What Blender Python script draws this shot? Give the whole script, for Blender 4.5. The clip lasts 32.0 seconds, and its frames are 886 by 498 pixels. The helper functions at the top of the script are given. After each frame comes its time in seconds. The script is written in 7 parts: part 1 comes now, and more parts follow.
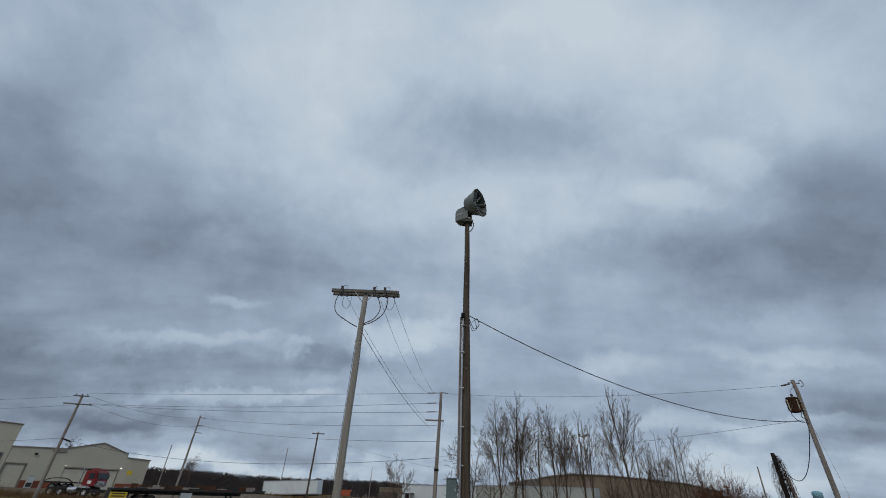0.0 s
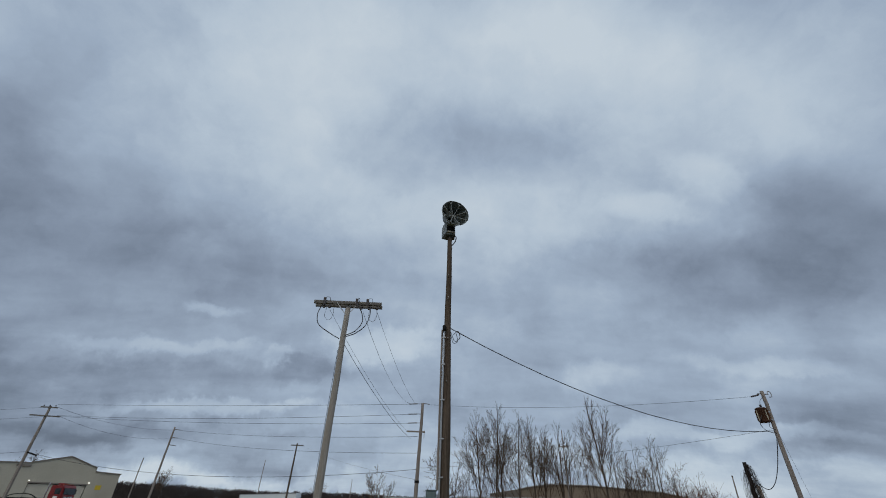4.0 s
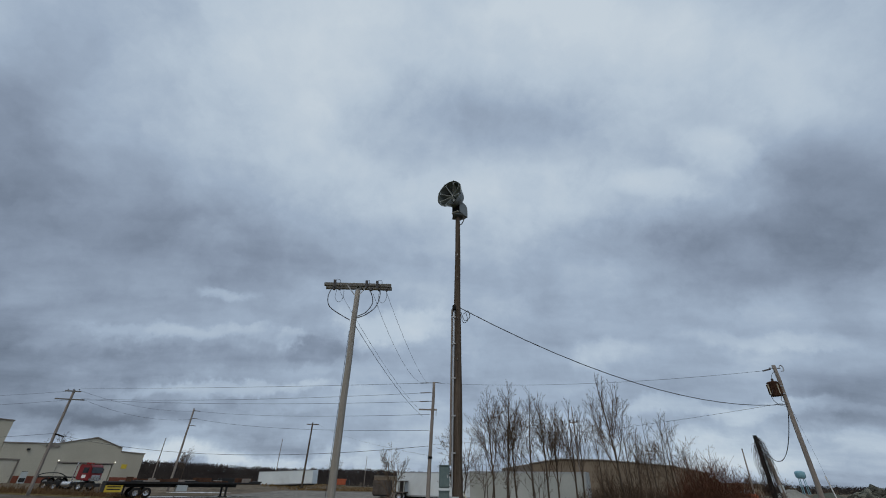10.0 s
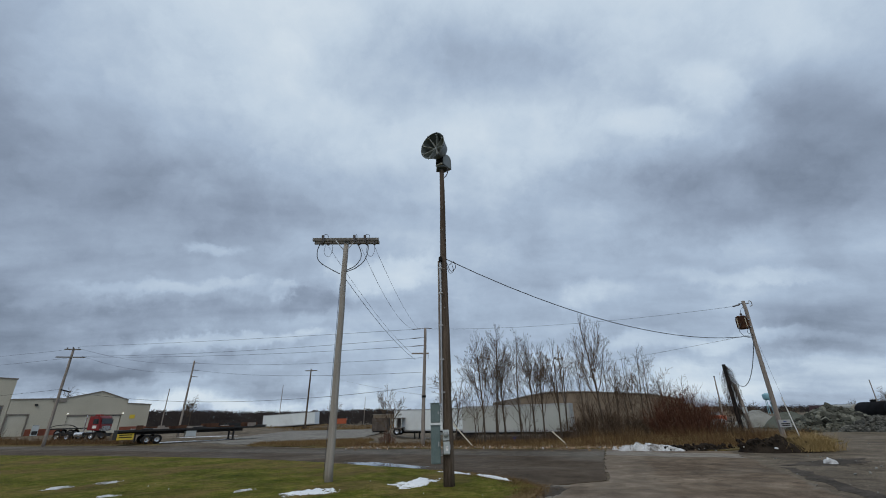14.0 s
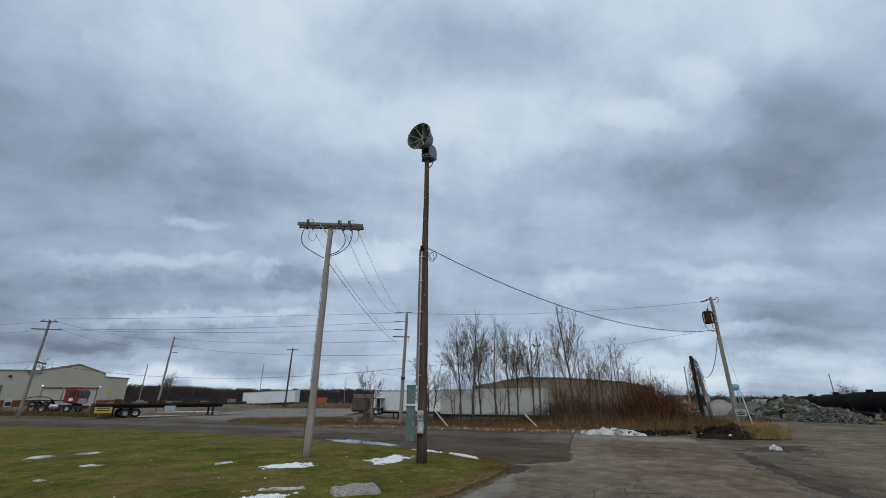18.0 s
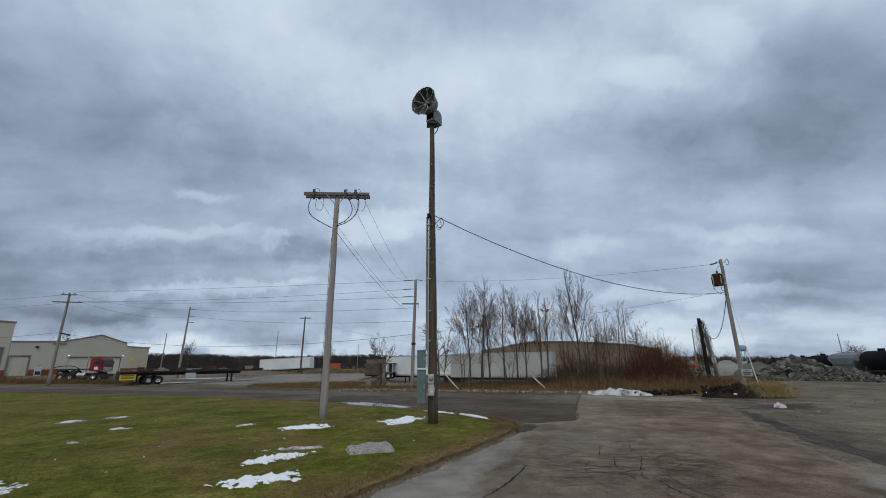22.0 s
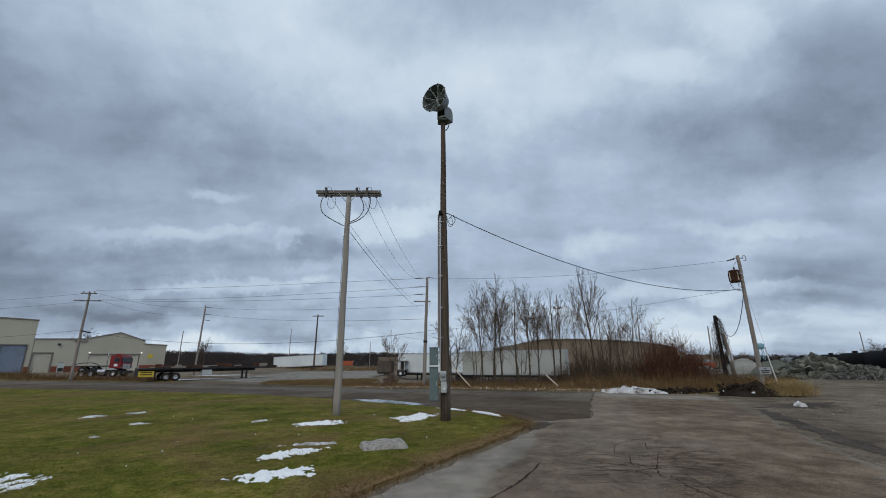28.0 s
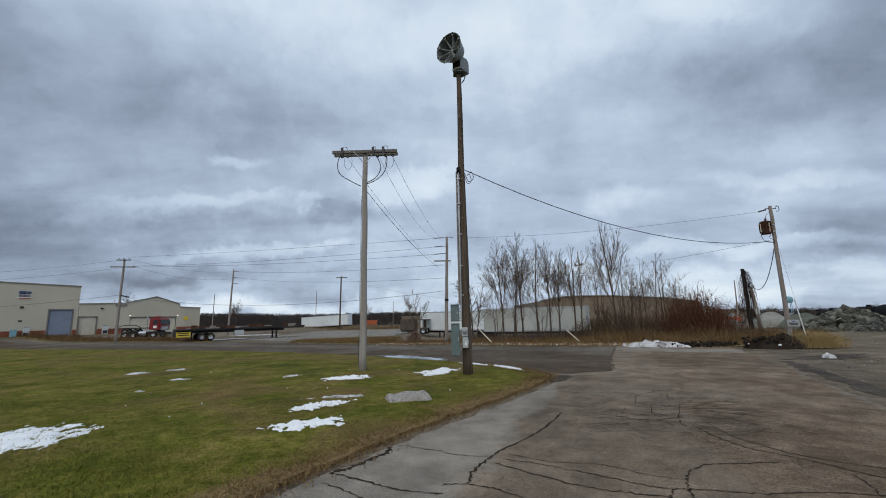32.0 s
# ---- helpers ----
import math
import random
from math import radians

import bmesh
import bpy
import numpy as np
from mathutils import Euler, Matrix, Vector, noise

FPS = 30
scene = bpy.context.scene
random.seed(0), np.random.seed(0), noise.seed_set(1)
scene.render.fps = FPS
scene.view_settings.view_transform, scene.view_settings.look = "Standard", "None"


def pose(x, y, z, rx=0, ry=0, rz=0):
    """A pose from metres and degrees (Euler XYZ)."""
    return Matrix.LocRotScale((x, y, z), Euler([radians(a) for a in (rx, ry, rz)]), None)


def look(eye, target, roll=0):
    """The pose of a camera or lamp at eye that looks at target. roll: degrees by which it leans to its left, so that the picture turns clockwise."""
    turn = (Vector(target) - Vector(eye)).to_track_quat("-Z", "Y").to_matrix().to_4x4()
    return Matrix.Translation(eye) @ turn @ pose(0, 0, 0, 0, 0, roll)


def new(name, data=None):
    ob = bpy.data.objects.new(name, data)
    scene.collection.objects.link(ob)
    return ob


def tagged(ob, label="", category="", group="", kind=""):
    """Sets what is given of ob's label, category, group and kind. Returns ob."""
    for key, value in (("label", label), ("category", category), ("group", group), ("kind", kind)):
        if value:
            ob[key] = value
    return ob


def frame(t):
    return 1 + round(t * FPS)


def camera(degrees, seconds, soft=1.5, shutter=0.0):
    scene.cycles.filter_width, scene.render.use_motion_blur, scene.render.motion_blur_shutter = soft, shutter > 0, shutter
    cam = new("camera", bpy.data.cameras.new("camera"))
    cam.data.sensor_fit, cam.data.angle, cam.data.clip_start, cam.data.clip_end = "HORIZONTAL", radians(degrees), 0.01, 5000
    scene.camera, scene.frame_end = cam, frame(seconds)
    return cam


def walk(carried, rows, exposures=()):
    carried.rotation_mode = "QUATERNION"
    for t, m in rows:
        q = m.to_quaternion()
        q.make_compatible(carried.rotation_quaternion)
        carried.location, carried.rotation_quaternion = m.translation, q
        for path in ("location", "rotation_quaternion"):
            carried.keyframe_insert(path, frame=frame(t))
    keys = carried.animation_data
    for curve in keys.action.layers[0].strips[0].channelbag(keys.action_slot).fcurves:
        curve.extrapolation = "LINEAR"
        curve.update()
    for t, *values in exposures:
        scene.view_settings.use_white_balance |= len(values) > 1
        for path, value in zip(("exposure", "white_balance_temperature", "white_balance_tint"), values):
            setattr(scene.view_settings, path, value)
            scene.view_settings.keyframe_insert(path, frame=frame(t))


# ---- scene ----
cam = camera(94.27, 32.0, 1.0)
# seconds, eye x y z, yaw, pitch, roll
PATH = [
    (0, -0.26, 1.17, 1.93, -0.78, 30.72, 2.25),
    (0.5, -0.28, 1.01, 1.89, -1.23, 30.49, 2.37),
    (1, -0.22, 0.94, 1.91, -1.67, 30.58, 2.71),
    (1.5, -0.20, 0.86, 1.91, -2.45, 31.56, 2.30),
    (2, -0.16, 0.80, 1.91, -3.16, 32.57, 1.73),
    (2.5, -0.22, 0.83, 1.92, -3.78, 32.97, 1.40),
    (4.5, -0.22, 0.86, 1.93, -2.73, 31.77, 1.88),
    (5, -0.23, 0.89, 1.91, -2.04, 31.70, 2.00),
    (5.5, -0.23, 0.91, 1.93, -1.75, 31.38, 1.74),
    (6, -0.23, 0.92, 1.93, -1.75, 30.91, 1.50),
    (6.5, -0.25, 0.90, 1.89, -1.91, 30.55, 1.47),
    (7, -0.23, 0.91, 1.93, -2.19, 30.30, 1.43),
    (7.5, -0.24, 0.89, 1.92, -2.46, 30.26, 1.24),
    (8, -0.25, 0.91, 1.93, -2.43, 30.20, 1.19),
    (8.5, -0.24, 0.93, 1.93, -2.02, 30.10, 1.27),
    (9, -0.23, 0.91, 1.92, -1.44, 30.03, 1.37),
    (9.5, -0.23, 0.92, 1.93, -1.28, 29.85, 1.28),
    (10, -0.23, 0.91, 1.92, -2.10, 29.39, 1.06),
    (10.5, -0.23, 0.92, 1.93, -3.26, 28.87, 1.40),
    (11, -0.25, 0.88, 1.92, -3.87, 28.39, 2.10),
    (11.5, -0.24, 0.88, 1.90, -3.85, 27.16, 2.26),
    (12, -0.25, 0.92, 1.89, -3.75, 25.39, 1.34),
    (12.5, -0.21, 0.93, 1.91, -3.52, 24.09, -0.13),
    (13, -0.12, 0.87, 1.91, -3.71, 23.70, -1.66),
    (13.5, -0.08, 0.72, 1.90, -4.01, 23.28, -2.25),
    (14, -0.12, 0.50, 1.93, -3.77, 22.08, -1.48),
    (14.5, -0.07, 0.31, 1.94, -2.81, 20.98, 0.08),
    (16.5, -0.01, -0.05, 1.95, -4.90, 21.81, 0.76),
    (17, -0.02, -0.06, 1.96, -4.80, 21.65, 1.33),
    (17.5, 0.01, -0.06, 1.96, -5.44, 20.95, 0.89),
    (18, 0.00, -0.03, 1.93, -5.83, 19.85, 0.01),
    (18.5, 0.01, -0.03, 1.94, -4.96, 18.71, -0.90),
    (19, 0.01, -0.05, 1.92, -3.70, 17.63, -1.46),
    (19.5, 0.00, -0.02, 1.93, -3.33, 16.43, -1.58),
    (20, 0.02, -0.01, 1.92, -3.72, 15.67, -1.67),
    (20.5, 0.04, -0.01, 1.92, -4.13, 15.46, -1.76),
    (21, 0.03, -0.03, 1.91, -4.29, 15.53, -1.55),
    (21.5, 0.02, -0.03, 1.92, -4.43, 15.50, -1.16),
    (22, 0.02, -0.03, 1.92, -4.66, 15.35, -0.72),
    (22.5, 0.02, -0.03, 1.91, -4.87, 15.11, -0.23),
    (23, 0.02, -0.03, 1.92, -4.67, 14.87, 0.42),
    (23.5, -0.00, -0.03, 1.92, -4.18, 14.76, 0.76),
    (24, -0.00, -0.01, 1.91, -3.89, 14.87, 0.47),
    (24.5, 0.01, -0.02, 1.91, -3.92, 15.09, -0.20),
    (25, 0.01, -0.01, 1.91, -4.00, 15.26, -0.74),
    (25.5, 0.02, -0.03, 1.92, -3.96, 15.24, -0.99),
    (27.5, -0.00, -0.01, 1.93, -3.22, 15.16, -0.66),
    (28, -0.00, 0.00, 1.90, -3.06, 15.08, -0.62),
    (28.5, 0.00, 0.00, 1.89, -3.52, 14.77, -0.88),
    (29, 0.02, -0.01, 1.90, -4.01, 14.50, -0.87),
    (29.5, 0.01, -0.01, 1.91, -4.15, 14.27, -0.68),
    (30, 0.01, -0.00, 1.89, -3.61, 13.55, -0.57),
    (30.5, 0.02, 0.02, 1.88, -2.07, 12.28, -0.70),
    (31, -0.00, 0.06, 1.87, -0.34, 10.79, -1.19),
    (31.5, 0.00, 0.09, 1.85, 0.35, 9.75, -1.62),
    (32, 0.02, 0.10, 1.85, -0.17, 9.59, -1.42),
]
EXPOSURES = [(0, -0.43, 6500, 10), (9, -0.42, 6500, 10), (11.5, -0.32, 6500, 10), (13, -0.22, 6500, 10), (20, -0.18, 6500, 10), (25, -0.17, 6500, 10), (29.5, -0.14, 6540, 10.5), (31, -0.04, 6600, 11), (32, 0.0, 6620, 11)]
walk(cam, [(t, pose(x, y, z, 90 + p, 0, a) @ pose(0, 0, 0, 0, 0, r)) for t, x, y, z, a, p, r in PATH], EXPOSURES)


# ---- sky, sun ----
world = bpy.data.worlds.new("overcast_sky")
scene.world = world
world.use_nodes = True
WT = world.node_tree
WT.nodes.clear()


def wn(kind, **settings):
    n = WT.nodes.new(kind)
    for key, value in settings.items():
        setattr(n, key, value)
    return n


def wmath(op, a, b=None, c=None, clamp=False):
    n = wn("ShaderNodeMath", operation=op, use_clamp=clamp)
    for k, v in enumerate((a, b, c)):
        if v is None:
            continue
        if isinstance(v, (int, float)):
            n.inputs[k].default_value = v
        else:
            WT.links.new(v, n.inputs[k])
    return n.outputs[0]


def wvec(op, a, b=None):
    n = wn("ShaderNodeVectorMath", operation=op)
    for k, v in enumerate((a, b)):
        if v is None:
            continue
        if isinstance(v, tuple):
            n.inputs[k].default_value = v
        else:
            WT.links.new(v, n.inputs[k])
    return n


def wcombine(x, y, z):
    n = wn("ShaderNodeCombineXYZ")
    for k, v in enumerate((x, y, z)):
        if isinstance(v, (int, float)):
            n.inputs[k].default_value = v
        else:
            WT.links.new(v, n.inputs[k])
    return n.outputs[0]


def wnoise(vec, scale, detail, rough, distortion=0.0):
    n = wn("ShaderNodeTexNoise")
    WT.links.new(vec, n.inputs["Vector"])
    n.inputs["Scale"].default_value = scale
    n.inputs["Detail"].default_value = detail
    n.inputs["Roughness"].default_value = rough
    n.inputs["Distortion"].default_value = distortion
    return n


# cloud masses of this sky: across, up (tangents from north), half widths, lighter or darker
MASSES = [
    (-0.55, 1.55, 0.5, 0.55, 0.26), (0.75, 1.7, 0.8, 0.5, 0.26), (0.26, 1.1, 0.36, 0.13, -0.2), (-0.42, 1.0, 0.22, 0.35, 0.16),
    (0.2, 0.76, 0.34, 0.15, 0.2), (-0.95, 0.55, 0.42, 0.18, -0.2), (-0.58, 0.53, 0.3, 0.1, -0.12), (-1.35, 1.05, 0.3, 0.5, -0.28),
    (1.4, 1.35, 0.35, 0.4, 0.08), (1.3, 0.72, 0.35, 0.2, -0.16), (-0.3, 0.55, 0.25, 0.1, -0.1), (0.7, 0.07, 0.55, 0.045, 0.22),
    (-0.5, 0.035, 0.4, 0.022, 0.36), (-1.05, 0.2, 0.42, 0.16, -0.32), (-0.85, 0.78, 0.4, 0.2, -0.14), (1.4, 0.9, 0.32, 0.2, -0.2), (1.05, 0.2, 0.35, 0.1, -0.16),
]
# banks and breaks with a firmer edge
BANKS = [
    (0.72, 0.84, 0.15, 0.06, 0.12), (0.95, 0.98, 0.16, 0.1, 0.12), (1.04, 0.61, 0.42, 0.14, -0.24), (0.62, 0.6, 0.22, 0.08, -0.13),
    (0.8, 0.49, 0.22, 0.06, -0.12), (-0.55, 0.41, 0.08, 0.018, 0.12), (-0.325, 0.29, 0.05, 0.02, 0.13), (-0.08, 0.34, 0.13, 0.05, 0.2),
    (-0.61, 0.305, 0.25, 0.02, 0.12), (-0.65, 0.237, 0.36, 0.03, -0.16), (-0.45, 0.172, 0.26, 0.018, 0.15), (-0.24, 0.26, 0.09, 0.028, -0.16),
    (0.44, 0.29, 0.12, 0.03, 0.1), (0.9, 0.33, 0.25, 0.025, 0.1), (-0.6, 0.115, 0.4, 0.02, -0.14), (0.8, 0.16, 0.4, 0.02, 0.12),
]
way = wn("ShaderNodeTexCoord").outputs["Generated"]
sep = wn("ShaderNodeSeparateXYZ")
WT.links.new(way, sep.inputs[0])
dx, dy, dz = sep.outputs
height = wmath("ADD", wmath("MAXIMUM", dz, 0.0), 0.14)
flat = wcombine(wmath("DIVIDE", dx, height), wmath("DIVIDE", dy, height), 0.0)
broad = wnoise(flat, 0.6, 5.0, 0.5, 0.0).outputs["Fac"]
tall = wcombine(dx, dy, wmath("MULTIPLY", dz, 1.25))
fine = wnoise(tall, 3.6, 8.0, 0.5, 0.0).outputs["Fac"]
ahead = wmath("MAXIMUM", dy, 0.2)
warp = wnoise(way, 5.5, 8.0, 0.62).outputs["Color"]
drift = wvec("SUBTRACT", warp, (0.5, 0.5, 0.5)).outputs[0]
uv = wcombine(wmath("DIVIDE", dx, ahead), wmath("DIVIDE", dz, ahead), 0.0)
uv = wvec("ADD", uv, wvec("MULTIPLY", drift, (0.34, 0.2, 0.0)).outputs[0]).outputs[0]
rolls = wvec("ADD", wvec("MULTIPLY", flat, (0.75, 1.25, 0.0)).outputs[0], wvec("MULTIPLY", drift, (0.5, 0.5, 0.0)).outputs[0]).outputs[0]
low = wnoise(rolls, 1.15, 9.0, 0.52, 0.0).outputs["Fac"]
total = wmath("MULTIPLY_ADD", wmath("SUBTRACT", broad, 0.5), 0.2, 0.655)
total = wmath("MULTIPLY_ADD", wmath("SUBTRACT", fine, 0.5), 0.34, total)
total = wmath("MULTIPLY_ADD", wmath("SUBTRACT", low, 0.5), 0.36, total)
for firm, masses in ((1.0, MASSES), (2.0, BANKS)):
    for u, v, su, sv, delta in masses:
        off = wvec("MULTIPLY", wvec("SUBTRACT", uv, (u, v, 0.0)).outputs[0], (1 / su, 1 / sv, 0.0)).outputs[0]
        d2 = wmath("POWER", wvec("DOT_PRODUCT", off, off).outputs["Value"], firm)
        total = wmath("MULTIPLY_ADD", wmath("EXPONENT", wmath("MULTIPLY", d2, -0.9)), (1.25 if delta > 0 else 0.72) * delta, total)
band_uv = wcombine(wmath("DIVIDE", dx, ahead), wmath("MULTIPLY", wmath("DIVIDE", dz, ahead), 4.2), 0.3)
bands = wnoise(wvec("ADD", band_uv, wvec("MULTIPLY", drift, (0.3, 0.3, 0.0)).outputs[0]).outputs[0], 2.8, 8.0, 0.55, 0.2).outputs["Fac"]
near_ground = wmath("EXPONENT", wmath("MULTIPLY", wmath("DIVIDE", dz, ahead), -3.2))
total = wmath("MULTIPLY_ADD", wmath("MULTIPLY", wmath("SUBTRACT", bands, 0.5), near_ground), 0.95, total)
billow = wnoise(wvec("ADD", way, wvec("MULTIPLY", warp, (0.14, 0.14, 0.14)).outputs[0]).outputs[0], 9.0, 9.0, 0.58).outputs["Fac"]
total = wmath("MULTIPLY_ADD", wmath("SUBTRACT", billow, 0.5), 0.3, total)
total = wmath("MULTIPLY_ADD", near_ground, -0.085, total)
total = wmath("MULTIPLY_ADD", total, 1.06, -0.09)
ramp = wn("ShaderNodeValToRGB")
WT.links.new(total, ramp.inputs[0])
stops = ramp.color_ramp.elements
stops[0].position, stops[0].color = 0.05, (0.122, 0.155, 0.21, 1)
stops[1].position, stops[1].color = 0.96, (0.77, 0.88, 0.98, 1)
for position, colour in ((0.225, (0.203, 0.255, 0.342, 1)), (0.4, (0.322, 0.40, 0.525, 1)), (0.6, (0.47, 0.585, 0.742, 1)), (0.78, (0.64, 0.765, 0.90, 1))):
    stops.new(position).color = colour
sky = wn("ShaderNodeTexSky", sky_type="NISHITA", sun_disc=False, sun_elevation=radians(38), sun_rotation=radians(200))
thin = wvec("MULTIPLY", sky.outputs[0], (0.06, 0.06, 0.06)).outputs[0]
mixed = wn("ShaderNodeMixRGB")
mixed.inputs[0].default_value = 0.93
WT.links.new(thin, mixed.inputs[1])
WT.links.new(ramp.outputs[0], mixed.inputs[2])
backing = wn("ShaderNodeBackground")
backing.inputs["Strength"].default_value = 1.0
WT.links.new(mixed.outputs[0], backing.inputs["Color"])
WT.links.new(backing.outputs[0], wn("ShaderNodeOutputWorld").inputs["Surface"])

sun = new("sun", bpy.data.lights.new("sun", "SUN"))
sun.data.energy, sun.data.angle, sun.data.color = 1.1, radians(40), (1.0, 0.9, 0.74)
sun.matrix_world = look((-12, -30, 40), (0, 10, 0))


# ---- materials ----
def material(name, rough=0.7, metal=0.0):
    m = bpy.data.materials.new(name)
    m.use_nodes = True
    b = m.node_tree.nodes["Principled BSDF"]
    b.inputs["Roughness"].default_value, b.inputs["Metallic"].default_value = rough, metal
    b.inputs["Specular IOR Level"].default_value = 0.05 if rough > 0.7 else 0.4
    return m, m.node_tree, b


def node(tree, kind, links=(), **settings):
    n = tree.nodes.new(kind)
    for key, value in settings.items():
        setattr(n, key, value)
    for slot, value in links:
        if hasattr(value, "is_output"):
            tree.links.new(value, n.inputs[slot])
        else:
            n.inputs[slot].default_value = value
    return n


def coords(tree, stretch=(1, 1, 1)):
    c = node(tree, "ShaderNodeTexCoord")
    return node(tree, "ShaderNodeMapping", [("Vector", c.outputs["Object"]), ("Scale", stretch)]).outputs[0]


def noise_of(tree, vec, scale, detail=5.0, rough=0.6, distortion=0.0):
    return node(tree, "ShaderNodeTexNoise", [("Vector", vec), ("Scale", scale), ("Detail", detail), ("Roughness", rough), ("Distortion", distortion)]).outputs["Fac"]


def ramp_of(tree, fac, stops):
    n = node(tree, "ShaderNodeValToRGB", [(0, fac)])
    e = n.color_ramp.elements
    e[0].position, e[0].color = stops[0][0], (*stops[0][1], 1)
    e[1].position, e[1].color = stops[-1][0], (*stops[-1][1], 1)
    for p, c in stops[1:-1]:
        e.new(p).color = (*c, 1)
    return n.outputs[0]


def mix(tree, fac, a, b, blend="MIX"):
    return node(tree, "ShaderNodeMixRGB", [(0, fac), (1, a), (2, b)], blend_type=blend).outputs[0]


def bump_on(tree, b, fac, strength, distance):
    n = node(tree, "ShaderNodeBump", [("Height", fac), ("Strength", strength), ("Distance", distance)])
    tree.links.new(n.outputs[0], b.inputs["Normal"])


def surface(name, dark, light, scale=2.0, fine=30.0, rough=0.7, metal=0.0, stretch=(1, 1, 1), relief=0.2, dirt=None, dirt_at=(0.55, 0.75), island=0.0):
    """A worn surface: broad tone changes, fine grain, relief and, where given, stains."""
    m, t, b = material(name, rough, metal)
    v = coords(t, stretch)
    wide, grain = noise_of(t, v, scale), noise_of(t, v, fine, 6.0, 0.65)
    avg = node(t, "ShaderNodeMath", [(0, node(t, "ShaderNodeMath", [(0, wide), (1, grain)], operation="ADD").outputs[0]), (1, 0.5)], operation="MULTIPLY").outputs[0]
    colour = ramp_of(t, avg, [(0.36, dark), (0.64, light)])
    if dirt:
        spots = noise_of(t, v, scale * 0.7, 7.0, 0.62, 0.5)
        mask = ramp_of(t, spots, [(dirt_at[0], (0, 0, 0)), (dirt_at[1], (1, 1, 1))])
        colour = mix(t, mask, colour, (*dirt, 1))
    if island:
        r = node(t, "ShaderNodeNewGeometry").outputs["Random Per Island"]
        shade = ramp_of(t, r, [(0.0, (1 - island,) * 3), (1.0, (1.0,) * 3)])
        colour = mix(t, 1.0, colour, shade, "MULTIPLY")
    t.links.new(colour, b.inputs["Base Color"])
    if relief:
        bump_on(t, b, grain, relief, 0.02)
    return m


M = {}
M["pole_dark"] = surface("weathered_brown_pole_wood", (0.035, 0.027, 0.021), (0.17, 0.133, 0.104), 1.2, 16, 0.85, 0, (9, 9, 0.4), 0.6, (0.034, 0.026, 0.021))
M["pole_light"] = surface("silver_grey_pole_wood", (0.22, 0.2, 0.175), (0.40, 0.375, 0.34), 1.0, 14, 0.85, 0, (8, 8, 0.4), 0.35)
M["pole_grey"] = surface("grey_pole_wood", (0.17, 0.145, 0.128), (0.36, 0.32, 0.285), 1.0, 14, 0.85, 0, (8, 8, 0.4), 0.35, (0.07, 0.06, 0.05))
M["arm_wood"] = surface("grey_crossarm_wood", (0.085, 0.08, 0.073), (0.26, 0.248, 0.228), 2, 20, 0.85, 0, (0.5, 8, 8), 0.4)
M["wire"] = surface("black_wire_sheath", (0.03, 0.03, 0.033), (0.055, 0.055, 0.06), 3, 20, 0.6, relief=0)
M["black"] = surface("black_rubber", (0.012, 0.012, 0.012), (0.035, 0.034, 0.033), 4, 30, 0.75)
M["porcelain"] = surface("brown_grey_porcelain", (0.06, 0.05, 0.05), (0.13, 0.12, 0.12), 4, 20, 0.3, relief=0)
M["steel"] = surface("galvanised_steel", (0.32, 0.33, 0.34), (0.5, 0.51, 0.52), 3, 40, 0.45, 0.6, relief=0.05)
M["siren_grey"] = surface("siren_grey_green_paint", (0.15, 0.168, 0.163), (0.22, 0.24, 0.232), 1.5, 25, 0.45, 0, relief=0.05, dirt=(0.1, 0.1, 0.09))
M["siren_dark"] = surface("siren_throat_grey", (0.06, 0.076, 0.072), (0.105, 0.125, 0.12), 2, 25, 0.5, 0, relief=0.05)
M["vane"] = surface("siren_vane_light_grey", (0.3, 0.33, 0.318), (0.42, 0.45, 0.44), 3, 25, 0.5, relief=0.05)
M["cream"] = surface("cream_label_paint", (0.5, 0.46, 0.36), (0.65, 0.6, 0.48), 6, 30, 0.6, relief=0)
M["cabinet"] = surface("grey_green_cabinet_paint", (0.10, 0.145, 0.148), (0.155, 0.205, 0.205), 2, 25, 0.45, relief=0.05, dirt=(0.09, 0.11, 0.105))
M["meter"] = surface("pale_grey_meter_paint", (0.38, 0.42, 0.43), (0.52, 0.56, 0.57), 3, 30, 0.45, relief=0.03)
M["siding"] = surface("beige_metal_siding", (0.42, 0.395, 0.315), (0.52, 0.49, 0.40), 0.15, 6, 0.55, relief=0.02, dirt=(0.36, 0.33, 0.26), dirt_at=(0.5, 0.8))
M["roof_trim"] = surface("brown_roof_trim", (0.16, 0.14, 0.12), (0.26, 0.23, 0.2), 1, 12, 0.6, relief=0.02)
M["brick_red"] = surface("red_brick_base", (0.16, 0.055, 0.035), (0.27, 0.10, 0.07), 1.5, 20, 0.85, relief=0.1)
M["blue_door"] = surface("grey_blue_door_paint", (0.16, 0.20, 0.27), (0.24, 0.285, 0.36), 0.8, 12, 0.5, relief=0.03)
M["cream_door"] = surface("cream_door_paint", (0.45, 0.42, 0.34), (0.57, 0.54, 0.45), 0.8, 12, 0.55, relief=0.03)
# the shade in openings, vents and grilles, put into a near-black colour
M["gap_shade"] = surface("doorway_and_vent_shade", (0.03, 0.03, 0.03), (0.06, 0.06, 0.06), 1, 8, 0.8)
M["white_van"] = surface("white_trailer_paint", (0.60, 0.66, 0.68), (0.74, 0.78, 0.79), 0.3, 8, 0.4, relief=0.02, dirt=(0.5, 0.52, 0.52), dirt_at=(0.55, 0.85))
